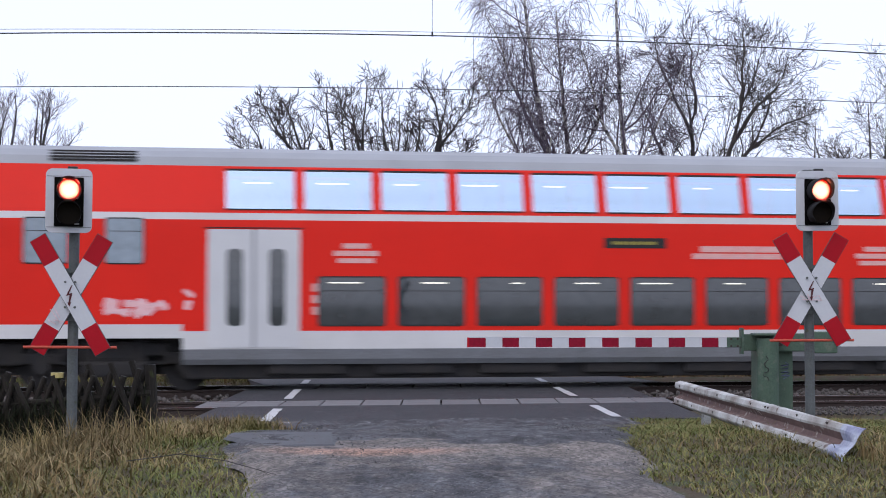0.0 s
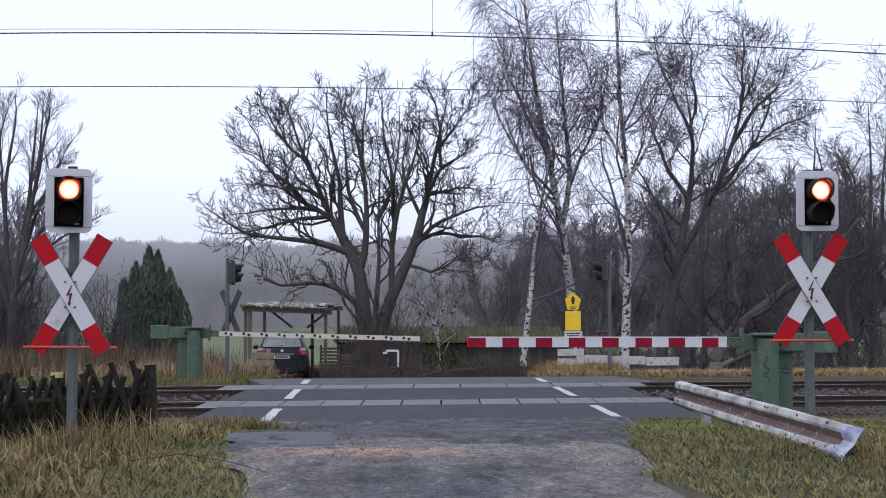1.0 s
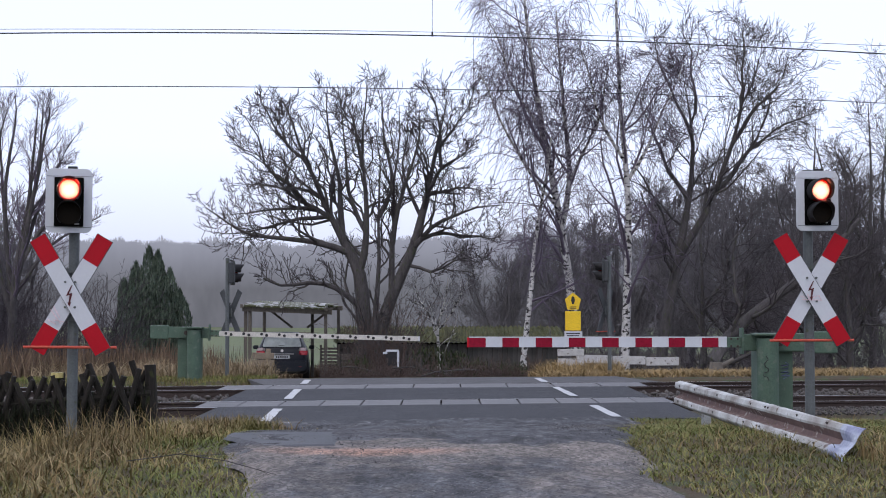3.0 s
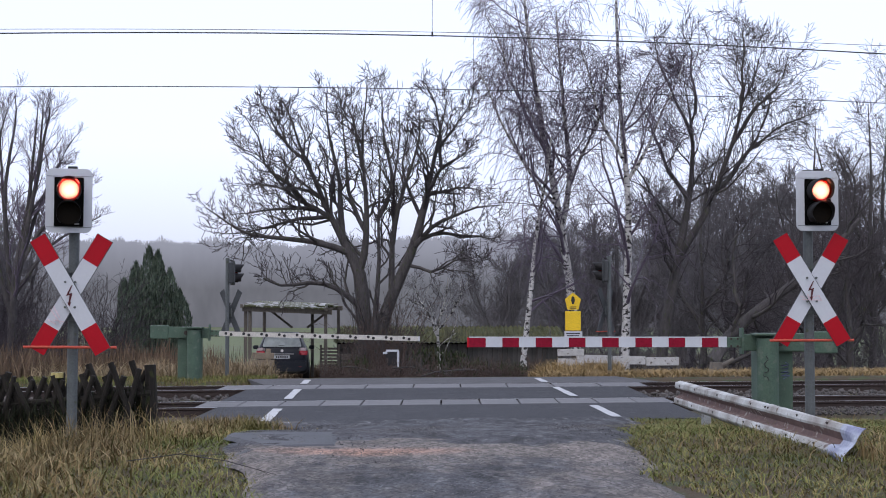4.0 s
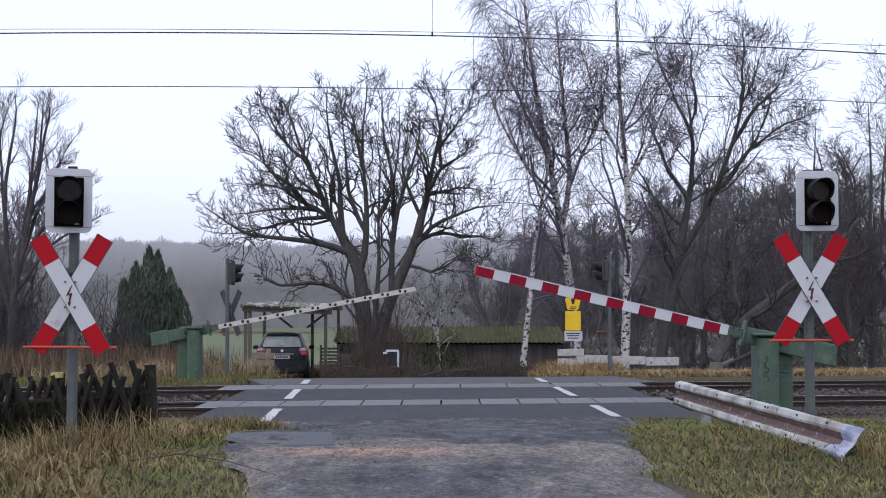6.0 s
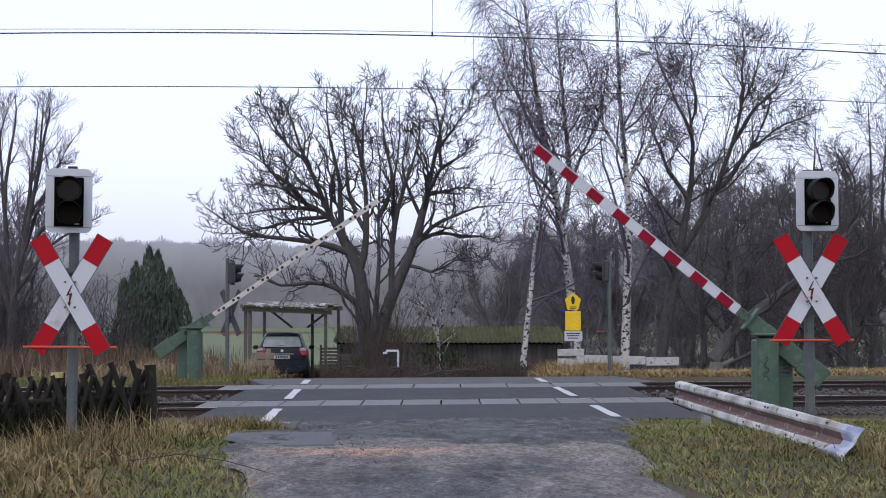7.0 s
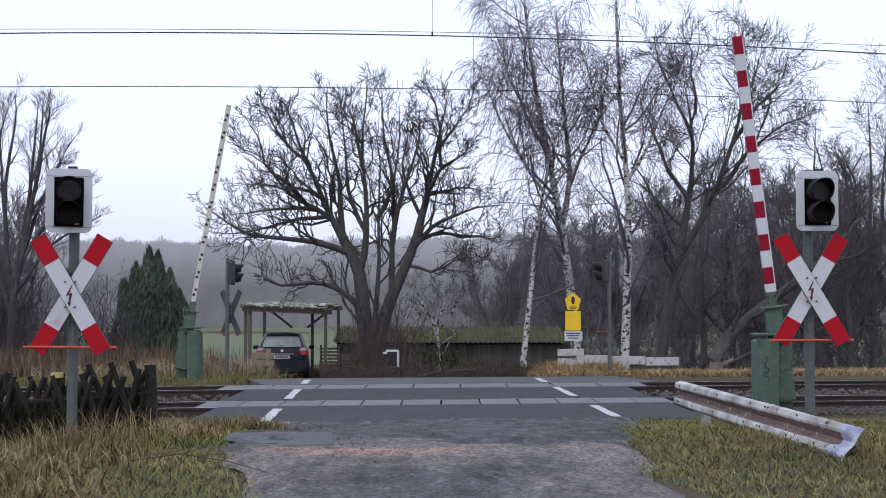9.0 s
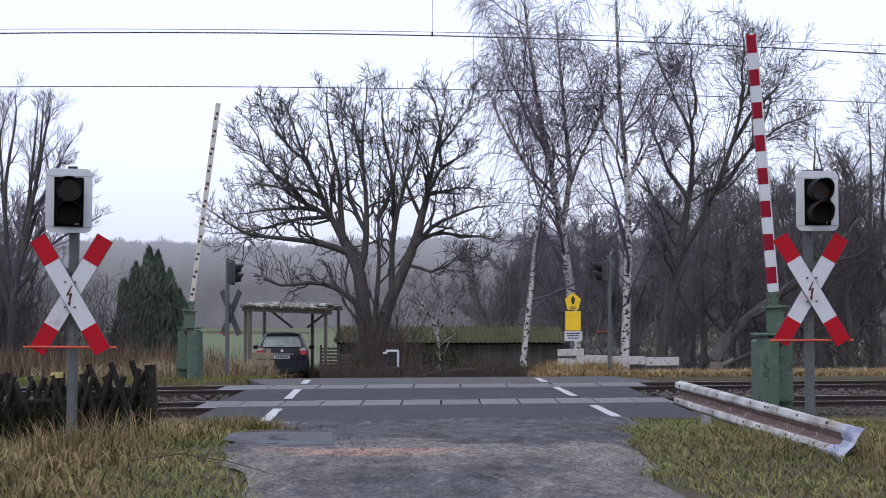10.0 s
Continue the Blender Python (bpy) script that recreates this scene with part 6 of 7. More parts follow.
def make_guardrail():
    g = thing("guardrail", pose(0, 0, 0), "weathered white W-beam guardrail with rust, twisted at its end", "guardrail")
    A, C = Vector((3.13, 20.5, 0.462)), Vector((3.215, 12.1, 0.510))
    d = (C - A).normalized()
    lane = Vector((-1, 0, 0))
    # W profile: (out towards the lane, up); the beam is twisted, its upper edge falls back towards the near end
    prof = [(0.0, 0.158), (0.012, 0.160), (0.07, 0.140), (0.083, 0.125), (0.083, 0.078), (0.07, 0.060), (0.012, 0.022), (0.012, -0.022), (0.07, -0.060), (0.083, -0.078), (0.083, -0.125), (0.07, -0.140), (0.012, -0.160), (0.0, -0.158)]

    def axes(t):
        a = radians(4 + 33 * t)
        return lane * math.cos(a) + Vector((0, 0, math.sin(a))), Vector((math.sin(a), 0, math.cos(a)))

    def sweep(t0, t1, n, name, mats, th=0.005, proud=0.0, flat=0.0, seed=1, label=""):
        rng = random.Random(seed)
        bm = B()
        rings = []
        for i in range(n + 1):
            t = t0 + (t1 - t0) * i / n
            out, up = axes(t)
            c = A.lerp(C, t) + Vector((rng.uniform(-0.003, 0.003), 0, rng.uniform(-0.002, 0.002)))
            f = 1 - flat * (i / n) ** 1.5
            rings.append(([bm.verts.new(c + out * (o * f + 0.03 * (1 - f) + proud) + up * u) for o, u in prof],
                          [bm.verts.new(c + out * (o * f + 0.03 * (1 - f) + proud - th) + up * (u * 0.985)) for o, u in prof]))
        last = len(prof) - 1
        for (a, a2), (b, b2) in zip(rings, rings[1:]):
            for j in range(last):
                bm.faces.new((a[j], a[j + 1], b[j + 1], b[j])).material_index = 1 if j in (5, 6, 7) and len(mats) > 1 else 0
                bm.faces.new((a2[j], b2[j], b2[j + 1], a2[j + 1]))
            bm.faces.new((a[0], b[0], b2[0], a2[0]))
            bm.faces.new((a[-1], a2[-1], b2[-1], b[-1]))
        for a, a2 in (rings[0], rings[-1]):
            for j in range(last):
                bm.faces.new((a[j], a2[j], a2[j + 1], a[j + 1]))
        bmesh.ops.recalc_face_normals(bm, faces=bm.faces[:])
        return part(name, bm, mats, g, label)
    M["zinc_rust"] = mat("rust_streaked_zinc", (0.15, 0.095, 0.085), 0.85, 0.0, (0.07, 0.045, 0.042), 5, 60, 0.2, third=(0.34, 0.31, 0.28), third_at=0.6)
    M["zinc_end"] = mat("bluish_painted_end", (0.38, 0.41, 0.50), 0.6, 0.0, (0.11, 0.12, 0.24), 4, 40, 0.1, amount=1.0)
    sweep(0.0, 0.66, 16, "beam", [M["zinc"], M["zinc_rust"]])
    sweep(0.62, 0.965, 10, "beam", [M["zinc"], M["zinc_rust"]], proud=0.007, seed=2)
    sweep(0.955, 1.0, 5, "end_piece", [M["zinc_end"]], proud=0.014, flat=0.85, seed=3, label="flattened end smeared with bluish paint")
    for t in (0.17, 0.55, 0.84):
        p = A.lerp(C, t)
        out, up = axes(t)
        gz = float(ground_z(p.x, p.y))
        bm = B()
        box(bm, 0.10, 0.14, p.z - gz + 0.32, pose(p.x + 0.075, p.y, (p.z + gz) / 2 - 0.10, 0, 3), 0.01)
        part("post", bm, M["zinc"], g)
        bm = B()
        box(bm, 0.05, 0.06, 0.12, Matrix.Translation(p + lane * -0.02), 0.006)
        part("spacer", bm, M["rust"], g)
    for t in (0.04, 0.17, 0.34, 0.55, 0.63, 0.645, 0.78, 0.9):
        out, up = axes(t)
        p = A.lerp(C, t)
        for u in (0.10, -0.10):
            bm = B()
            cyl(bm, 0.015, 0.014, Matrix.Translation(p + out * (0.09 if t > 0.6 else 0.083) + up * u) @ pose(0, 0, 0, 0, 90 - (4 + 33 * t), 0), seg=8)
            part("bolt", bm, M["rust"], g)


# ---------------------------------------------------------------- beyond the tracks
def make_car():
    c = thing("car", pose(-5.42, 52.4, -0.93, 0, 0, 4.5), "dark blue-black hatchback parked under the carport", "car")
    paint = mat("dark_metallic_paint", (0.012, 0.015, 0.024), 0.45, 0.0, (0.014, 0.017, 0.025), 3, 60, 0.0, spec=0.25, coat=0.1)
    # base colour raised to paint a sky reflection under the carport roof
    glass = pane_glass("sky_pale_car_glass", (0.42, 0.47, 0.48), 0.25, 0.6, 0.3)
    # cross sections, tail to nose: y, half width, sill z, belt z, roof z, roof half width
    secs = [(0.0, 0.70, 0.34, 0.90, 0.98, 0.60), (0.06, 0.80, 0.26, 0.98, 1.10, 0.62), (0.18, 0.85, 0.23, 1.02, 1.30, 0.62), (0.34, 0.87, 0.22, 1.03, 1.52, 0.58), (0.55, 0.88, 0.22, 1.03, 1.58, 0.58),
            (1.1, 0.89, 0.22, 1.02, 1.62, 0.60), (1.8, 0.89, 0.22, 1.01, 1.62, 0.60), (2.5, 0.88, 0.22, 0.99, 1.50, 0.59), (3.1, 0.87, 0.22, 0.97, 1.12, 0.64), (3.8, 0.83, 0.25, 0.86, 0.92, 0.62), (4.1, 0.72, 0.33, 0.70, 0.74, 0.52)]
    bm = B()
    rings = []
    for y, w, z0, zs, zr, wr in secs:
        hz = zr - zs
        h = [(w * 0.86, z0), (w * 0.97, z0 + 0.06), (w, z0 + 0.2), (w * 1.005, (z0 + zs) / 2 + 0.05), (w * 0.985, zs - 0.06), (w * 0.95, zs), (wr + (w * 0.95 - wr) * 0.45, zs + hz * 0.5), (wr * 1.02, zr - hz * 0.13), (wr * 0.9, zr - 0.02), (wr * 0.5, zr)]
        rings.append([bm.verts.new((x, y, z)) for x, z in h] + [bm.verts.new((-x, y, z)) for x, z in h[::-1]])
    k = len(rings[0])
    for a, b in zip(rings, rings[1:]):
        for j in range(k):
            bm.faces.new((a[j], a[(j + 1) % k], b[(j + 1) % k], b[j]))
    bm.faces.new(rings[0])
    bm.faces.new(rings[-1][::-1])
    bmesh.ops.recalc_face_normals(bm, faces=bm.faces[:])
    part("body", bm, paint, c, smooth=True)
    # rear window, wider at its foot, with rounded corners
    bm = B()
    o = [(x * (0.66 - 0.10 * (z + 0.2) / 0.4), z) for x, z in rounded(2.0, 0.40, 0.07, 4)]
    prism(bm, o, 0.014, pose(0, 0.165, 1.31, -33))
    part("rear_window", bm, glass, c, "rear window with a sky reflection painted pale")
    lamp_red = mat("tail_light_red", (0.50, 0.03, 0.05), 0.2, 0, (0.58, 0.10, 0.12), 9, 30, 0, coat=0.5)
    lamp_clear = mat("clear_lamp_cover", (0.60, 0.50, 0.52), 0.2, 0, coat=0.5)
    for s in (-1, 1):
        bm = B()
        prism(bm, [(-0.16, -0.02), (-0.10, -0.10), (0.10, -0.11), (0.13, 0.0), (0.11, 0.06), (-0.13, 0.05)], 0.18, pose(s * 0.715, 0.045, 0.96, -6, 0, s * 26) @ Matrix.Diagonal((s, 1, 1, 1)), 0.02)
        part("tail_light", bm, lamp_red, c, "red tail light")
        bm = B()
        prism(bm, [(-0.13, -0.04), (0.11, -0.05), (0.09, 0.05), (-0.08, 0.05)], 0.16, pose(s * 0.70, 0.0, 1.055, -6, 0, s * 26) @ Matrix.Diagonal((s, 1, 1, 1)), 0.015)
        part("reversing_light", bm, lamp_clear, c, "clear upper lamp")
        for y in (0.72, 3.3):
            bm = B()
            cyl(bm, 0.31, 0.2, pose(s * 0.80, y, 0.31, 0, 90), seg=24)
            w = part("wheel", bm, M["black"], c)
            bm = B()
            cyl(bm, 0.2, 0.02, pose(s * 0.905, y, 0.31, 0, 90), seg=16)
            part("rim", bm, M["galv"], w)
        bm = B()
        prism(bm, rounded(0.19, 0.13, 0.04, 3), 0.10, pose(s * 0.98, 2.62, 1.06), 0.02)
        part("mirror", bm, paint, c)
        bm = B()
        box(bm, 0.10, 0.02, 0.03, pose(s * 0.62, -0.06, 0.47), 0.006)
        part("reflector", bm, lamp_red, c, "red bumper reflector")
    bm = B()
    prism(bm, rounded(1.66, 0.34, 0.12, 5), 0.20, pose(0, 0.03, 0.50), 0.04)
    part("bumper", bm, paint, c, smooth=False)
    bm = B()
    box(bm, 1.2, 0.06, 0.10, pose(0, -0.02, 0.32), 0.02)
    part("bumper_trim", bm, M["black"], c)
    bm = B()
    box(bm, 0.52, 0.015, 0.11, pose(0, -0.045, 0.80))
    pl = part("number_plate", bm, M["white"], c, "white number plate")
    for i in range(6):
        bm = B()
        box(bm, 0.045, 0.006, 0.065, pose(-0.18 + 0.072 * i, -0.055, 0.80))
        part("plate_bar", bm, M["black"], pl)
    bm = B()
    box(bm, 0.80, 0.03, 0.03, pose(0, -0.03, 0.90), 0.01)
    part("chrome_strip", bm, M["railtop"], c, "bright strip above the plate")
    bm = B()
    cyl(bm, 0.05, 0.02, pose(0, 0.02, 1.01, 70), seg=16)
    part("badge", bm, M["railtop"], c)
    bm = B()
    box(bm, 0.42, 0.015, 0.015, pose(0.08, 0.075, 1.17, 0, 7, 0))
    part("wiper", bm, M["black"], c)
    bm = B()
    box(bm, 1.05, 0.14, 0.035, pose(0, 0.30, 1.545), 0.012)
    part("roof_spoiler", bm, paint, c)


def make_carport():
    wood = mat("grey_weathered_timber", (0.14, 0.125, 0.11), 0.9, 0, (0.085, 0.075, 0.066), 7, 50, 0.4, stretch=(1, 1, 0.2))
    M["timber"] = wood
    moss = mat("mossy_felt_roof", (0.085, 0.095, 0.045), 0.95, 0, (0.06, 0.055, 0.04), 3, 30, 0.6, third=(0.42, 0.42, 0.41), third_at=0.52)
    p = thing("carport", pose(-5.2, 52.0, 0), "open timber carport with a mossy flat roof", "carport")
    posts = [(-1.25, 0.0), (1.28, 0.0), (-1.42, 0.2), (0.45, 4.6), (-1.3, 4.6), (1.4, 4.6)]
    for x, y in posts:
        bm = B()
        box(bm, 0.11, 0.11, 2.5, pose(x, y, 0.25), 0.008)
        part("post", bm, wood, p)
    for y, z, w in ((-0.08, 1.44, 3.0), (4.6, 1.56, 3.1)):
        bm = B()
        box(bm, w, 0.10, 0.17, pose(0, y, z, 0, 2.2), 0.01)
        part("beam", bm, wood, p)
    for s in (-1, 1):
        bm = B()
        box(bm, 0.08, 0.07, 1.15, pose(s * 0.72, 4.5, 1.15, 0, s * 52, 0))
        part("brace", bm, wood, p)
    bm = B()
    box(bm, 2.85, 5.2, 0.06, pose(-0.1, 2.35, 1.62, 1.7, 2.2))
    part("roof", bm, moss, p, "mossy whitish roof covering")
    rng = random.Random(8)
    for i in range(22):
        bm = B()
        box(bm, rng.uniform(0.1, 0.3), rng.uniform(0.1, 0.4), 0.05, pose(rng.uniform(-1.5, 1.5), rng.uniform(-0.1, 2.0), 1.56 + rng.uniform(0, 0.05), rng.uniform(-6, 6), rng.uniform(-6, 6), rng.uniform(0, 90)), 0.015)
        part("moss_cushion", bm, moss, p)
    pale = mat("torn_pale_roof_felt", (0.50, 0.50, 0.52), 0.8, 0, (0.2, 0.2, 0.19), 6, 40, 0.2)
    for i in range(26):
        bm = B()
        x = rng.choice((rng.uniform(-1.5, -0.9), rng.uniform(0.7, 1.3), rng.uniform(-1.4, 1.2)))
        y = rng.uniform(-0.25, 2.2)
        box(bm, rng.uniform(0.04, 0.20), rng.uniform(0.10, 0.35), 0.012, pose(x, y, 1.56 + 0.03 * y - 0.038 * x + rng.uniform(0.0, 0.05), rng.uniform(-8, 32), rng.uniform(-12, 12), rng.uniform(-40, 40)), 0.003)
        part("felt_scrap", bm, pale, p, "pale torn roofing felt")
    for s in (-1.5, 1.3):
        bm = B()
        box(bm, 0.10, 5.2, 0.12, pose(s, 2.35, 1.60 - 0.038 * s, 1.7))
        part("edge_board", bm, wood, p)
    # slatted panel and stacked planks beside it
    f = thing("plank_fence", pose(-4.0, 53.5, -0.95), "grey slatted timber fence beside the carport", "fence")
    for i in range(9):
        bm = B()
        box(bm, 0.62, 0.03, 0.075, pose(0.1, 0, 0.15 + i * 0.115), 0.004)
        part("slat", bm, wood, f)
    for x in (-0.2, 0.42):
        bm = B()
        box(bm, 0.07, 0.07, 1.4, pose(x, 0.05, 0.5))
        part("post", bm, wood, f)
    f = thing("plank_fence", pose(-3.0, 51.0, -0.98), "stack of grey boards nailed between posts", "fence")
    for i in range(3):
        bm = B()
        box(bm, 0.66, 0.05, 0.2, pose(0, 0, 0.35 + i * 0.27, 0, 3 - 2 * i, 0), 0.006)
        part("board", bm, wood, f)
    bm = B()
    box(bm, 0.08, 0.08, 1.3, pose(0.1, 0.06, 0.4))
    part("post", bm, wood, f)


def make_shed():
    wall = mat("grey_shed_boards", (0.088, 0.084, 0.082), 0.9, 0, (0.045, 0.043, 0.04), 2.0, 40, 0.3, stretch=(1, 1, 0.2), island=0.25)
    moss = mat("mossy_corrugated_roof", (0.14, 0.15, 0.07), 0.95, 0, (0.09, 0.09, 0.05), 2.5, 30, 0.7, third=(0.20, 0.185, 0.13), third_at=0.62)
    s = thing("shed", pose(0.25, 56.0, 0), "long low shed with grey boards and a mossy corrugated roof", "shed")
    bm = B()
    box(bm, 8.1, 2.8, 1.5, pose(0, 1.5, -0.5))
    core = part("wall", bm, M["soot"], s)
    rng = random.Random(3)
    bm = B()
    box(bm, 0.17, 0.025, 1.42, pose(0, 0, 0), 0.004)
    me = bpy.data.meshes.new("board")
    bm.to_mesh(me)
    bm.free()
    me.materials.append(wall)
    for i in range(45):
        b = new("board", me)
        b.parent = core
        b.matrix_basis = pose(-3.97 + i * 0.18, 0.085 + rng.uniform(-0.008, 0.004), -0.5 + rng.uniform(-0.02, 0.01), 0, rng.uniform(-0.6, 0.6), 0)
    bm = B()
    n = 8.4 / 0.175
    cols = int(n * 6)
    prev = None
    for i in range(cols + 1):
        x = -4.2 + 8.4 * i / cols
        w = 0.03 * math.sin(x / 0.175 * 2 * math.pi)
        cur = [bm.verts.new((x, -0.25 + 0.02 * noise.noise((x * 2, 0, 0)), 0.27 + w)), bm.verts.new((x, 1.5, 0.54 + w)), bm.verts.new((x, 3.2, 0.80 + w))]
        if prev:
            for j in (0, 1):
                bm.faces.new((prev[j], cur[j], cur[j + 1], prev[j + 1]))
        prev = cur
    bmesh.ops.solidify(bm, geom=bm.faces[:], thickness=0.015)
    part("roof", bm, moss, s, "mossy green corrugated roof sheets")
    rng2 = np.random.default_rng(5)
    n = 2600
    x, t = rng2.uniform(-4.1, 4.1, n), rng2.uniform(0.0, 1.0, n) ** 1.2
    P = np.stack([x + 0.25, 56.0 - 0.2 + 3.3 * t, 0.29 + 0.52 * t], 1)
    blades("moss", P, rng2.uniform(0.03, 0.12, n), 0.012, blade_material("moss_tufts", [(0.145, 0.16, 0.07), (0.22, 0.195, 0.11), (0.10, 0.11, 0.05)]), "tufts of moss and grass on the shed roof", "moss", 13, 0.8)


def make_roadside():
    white = mat("peeling_white_boards", (0.46, 0.46, 0.46), 0.85, 0, (0.3, 0.29, 0.28), 6, 50, 0.3, third=(0.12, 0.10, 0.09), third_at=0.62)
    g = thing("plank_barrier", pose(3.2, 39.0, float(ground_z(3.2, 39))), "pale peeling boards on a short post", "board rail", "plank rails")
    for z, rx in ((0.34, 1), (0.58, -1)):
        bm = B()
        box(bm, 0.66, 0.05, 0.17, pose(0, 0, z, 0, rx), 0.008)
        part("board", bm, white, g)
    bm = B()
    box(bm, 0.12, 0.1, 0.75, pose(0.08, 0.08, 0.28), 0.01)
    part("post", bm, M["timber"], g)
    g = thing("plank_barrier", pose(4.9, 42.0, float(ground_z(4.9, 42))), "long row of low white boards in the dry grass", "board rail", "plank rails")
    for i in range(3):
        bm = B()
        box(bm, 0.88, 0.05, 0.22, pose(-0.78 + 0.9 * i, 0, 0.50 - 0.03 * i, 0, 1.5 - i), 0.008)
        part("board", bm, white, g)
        bm = B()
        box(bm, 0.1, 0.1, 0.8, pose(-0.35 + 0.9 * i, 0.08, 0.15), 0.01)
        part("post", bm, M["timber"], g)
    pale = mat("pale_bare_board", (0.22, 0.18, 0.135), 0.85, 0, (0.12, 0.095, 0.075), 6, 50, 0.3)
    g = thing("plank_barrier", pose(-4.62, 40.0, float(ground_z(-4.6, 40))), "short bare timber rail on a post", "board rail", "plank rails")
    for z in (0.62, 0.44):
        bm = B()
        box(bm, 0.56, 0.05, 0.16, pose(0, 0, z, 0, 1.5), 0.008)
        part("board", bm, pale, g)
    bm = B()
    box(bm, 0.13, 0.1, 0.9, pose(0.12, 0.08, 0.35), 0.01)
    part("post", bm, pale, g)
    bm = B()
    box(bm, 0.10, 0.1, 0.5, pose(-0.1, 0.1, 0.15, 0, 14), 0.01)
    part("strut", bm, M["oldwood"], g)
    # nature-reserve sign with a yellow box under it
    yellow = mat("signal_yellow_enamel", (0.78, 0.52, 0.02), 0.45, 0, (0.66, 0.43, 0.02), 5, 30, 0.02)
    gy = float(ground_z(3.34, 40))
    s = thing("reserve_sign", pose(3.34, 40.0, gy), "yellow five-sided sign above a yellow plate on a post", "sign")
    b0 = 1.62 - gy
    bm = B()
    cyl(bm, 0.035, b0 + 0.2, pose(0, 0.03, (b0 + 0.2) / 2 - 0.1), seg=12)
    part("post", bm, M["galv"], s)
    bm = B()
    prism(bm, [(-0.14, -0.13), (0.14, -0.13), (0.205, 0.14), (0, 0.31), (-0.205, 0.14)], 0.02, pose(0, -0.02, b0 + 0.01))
    pen = part("pentagon_plate", bm, yellow, s)
    bm = B()
    prism(bm, [(-0.02, -0.07), (0.02, -0.07), (0.05, 0.02), (0.035, 0.11), (0, 0.14), (-0.035, 0.11), (-0.05, 0.02)], 0.006, pose(0, -0.035, b0 + 0.09))
    part("emblem", bm, M["black"], pen, "plain dark emblem shape")
    for i in range(2):
        bm = B()
        box(bm, 0.17, 0.004, 0.018, pose(0, -0.034, b0 - 0.05 - 0.035 * i))
        part("text_bar", bm, M["rust"], pen)
    bm = B()
    box(bm, 0.40, 0.03, 0.50, pose(0, -0.02, b0 - 0.41), 0.012)
    part("yellow_plate", bm, yellow, s)
    bm = B()
    box(bm, 0.46, 0.02, 0.25, pose(0.01, -0.02, b0 - 0.80), 0.005)
    wp = part("white_plate", bm, M["white"], s, "small white notice plate")
    for i in range(3):
        bm = B()
        box(bm, 0.36 - 0.05 * i, 0.004, 0.025, pose(0, -0.034, b0 - 0.73 - 0.06 * i))
        part("text_bar", bm, M["black"], wp)
    # white frame leaning in the brambles
    w = thing("white_frame", pose(-1.4, 43.0, float(ground_z(-1.4, 43)) + 0.45), "small white frame leaning in the brambles", "frame")
    for sx, sz, x, z in ((0.34, 0.06, 0, 0.42), (0.06, 0.45, 0.16, 0.2), (0.12, 0.06, -0.2, 0.36)):
        bm = B()
        box(bm, sx, 0.04, sz, pose(x, 0, z), 0.006)
        part("bar", bm, M["white"], w)
    bm = B()
    box(bm, 0.3, 0.02, 0.42, pose(-0.02, 0.03, 0.2))
    part("panel", bm, M["black"], w)
    # fallen branches on the bramble heap
    for k, (x, y, z, a) in enumerate(((-0.55, 40.2, 0.20, 5), (0.15, 40.0, 0.14, -8), (-1.9, 40.4, 0.18, 12), (0.9, 40.6, 0.16, 4))):
        f = thing("fallen_branch", pose(x, y, float(ground_z(x, y)) + z, 0, a, 10 * k), "grey fallen branch lying on the brambles", "branch", "fallen branches")
        P = np.array([[(-0.75, 0, 0.0), (-0.3, 0.03, 0.06), (0.2, 0, 0.02), (0.8, 0.05, -0.05)]])
        R = np.array([[0.020, 0.018, 0.014, 0.008]])
        Q, S = spawn(np.random.default_rng(50 + k), P, R, 5, 0.5, 38, 0.2, 0.5, k=4)
        tube_mesh([(P, R, 7), (Q, S, 4)], "branch", M["bark"], f)
    # stump
    st = thing("stump", pose(6.75, 38.5, float(ground_z(6.75, 38.5))), "rotten pale tree stump in the dry grass", "stump")
    bm = B()
    cyl(bm, 0.2, 0.32, pose(0, 0, 0.14), 0.15, 12)
    cyl(bm, 0.07, 0.5, pose(0.22, 0, 0.25, 0, 60), 0.05, 8)
    part("wood", bm, M["timber"], st)


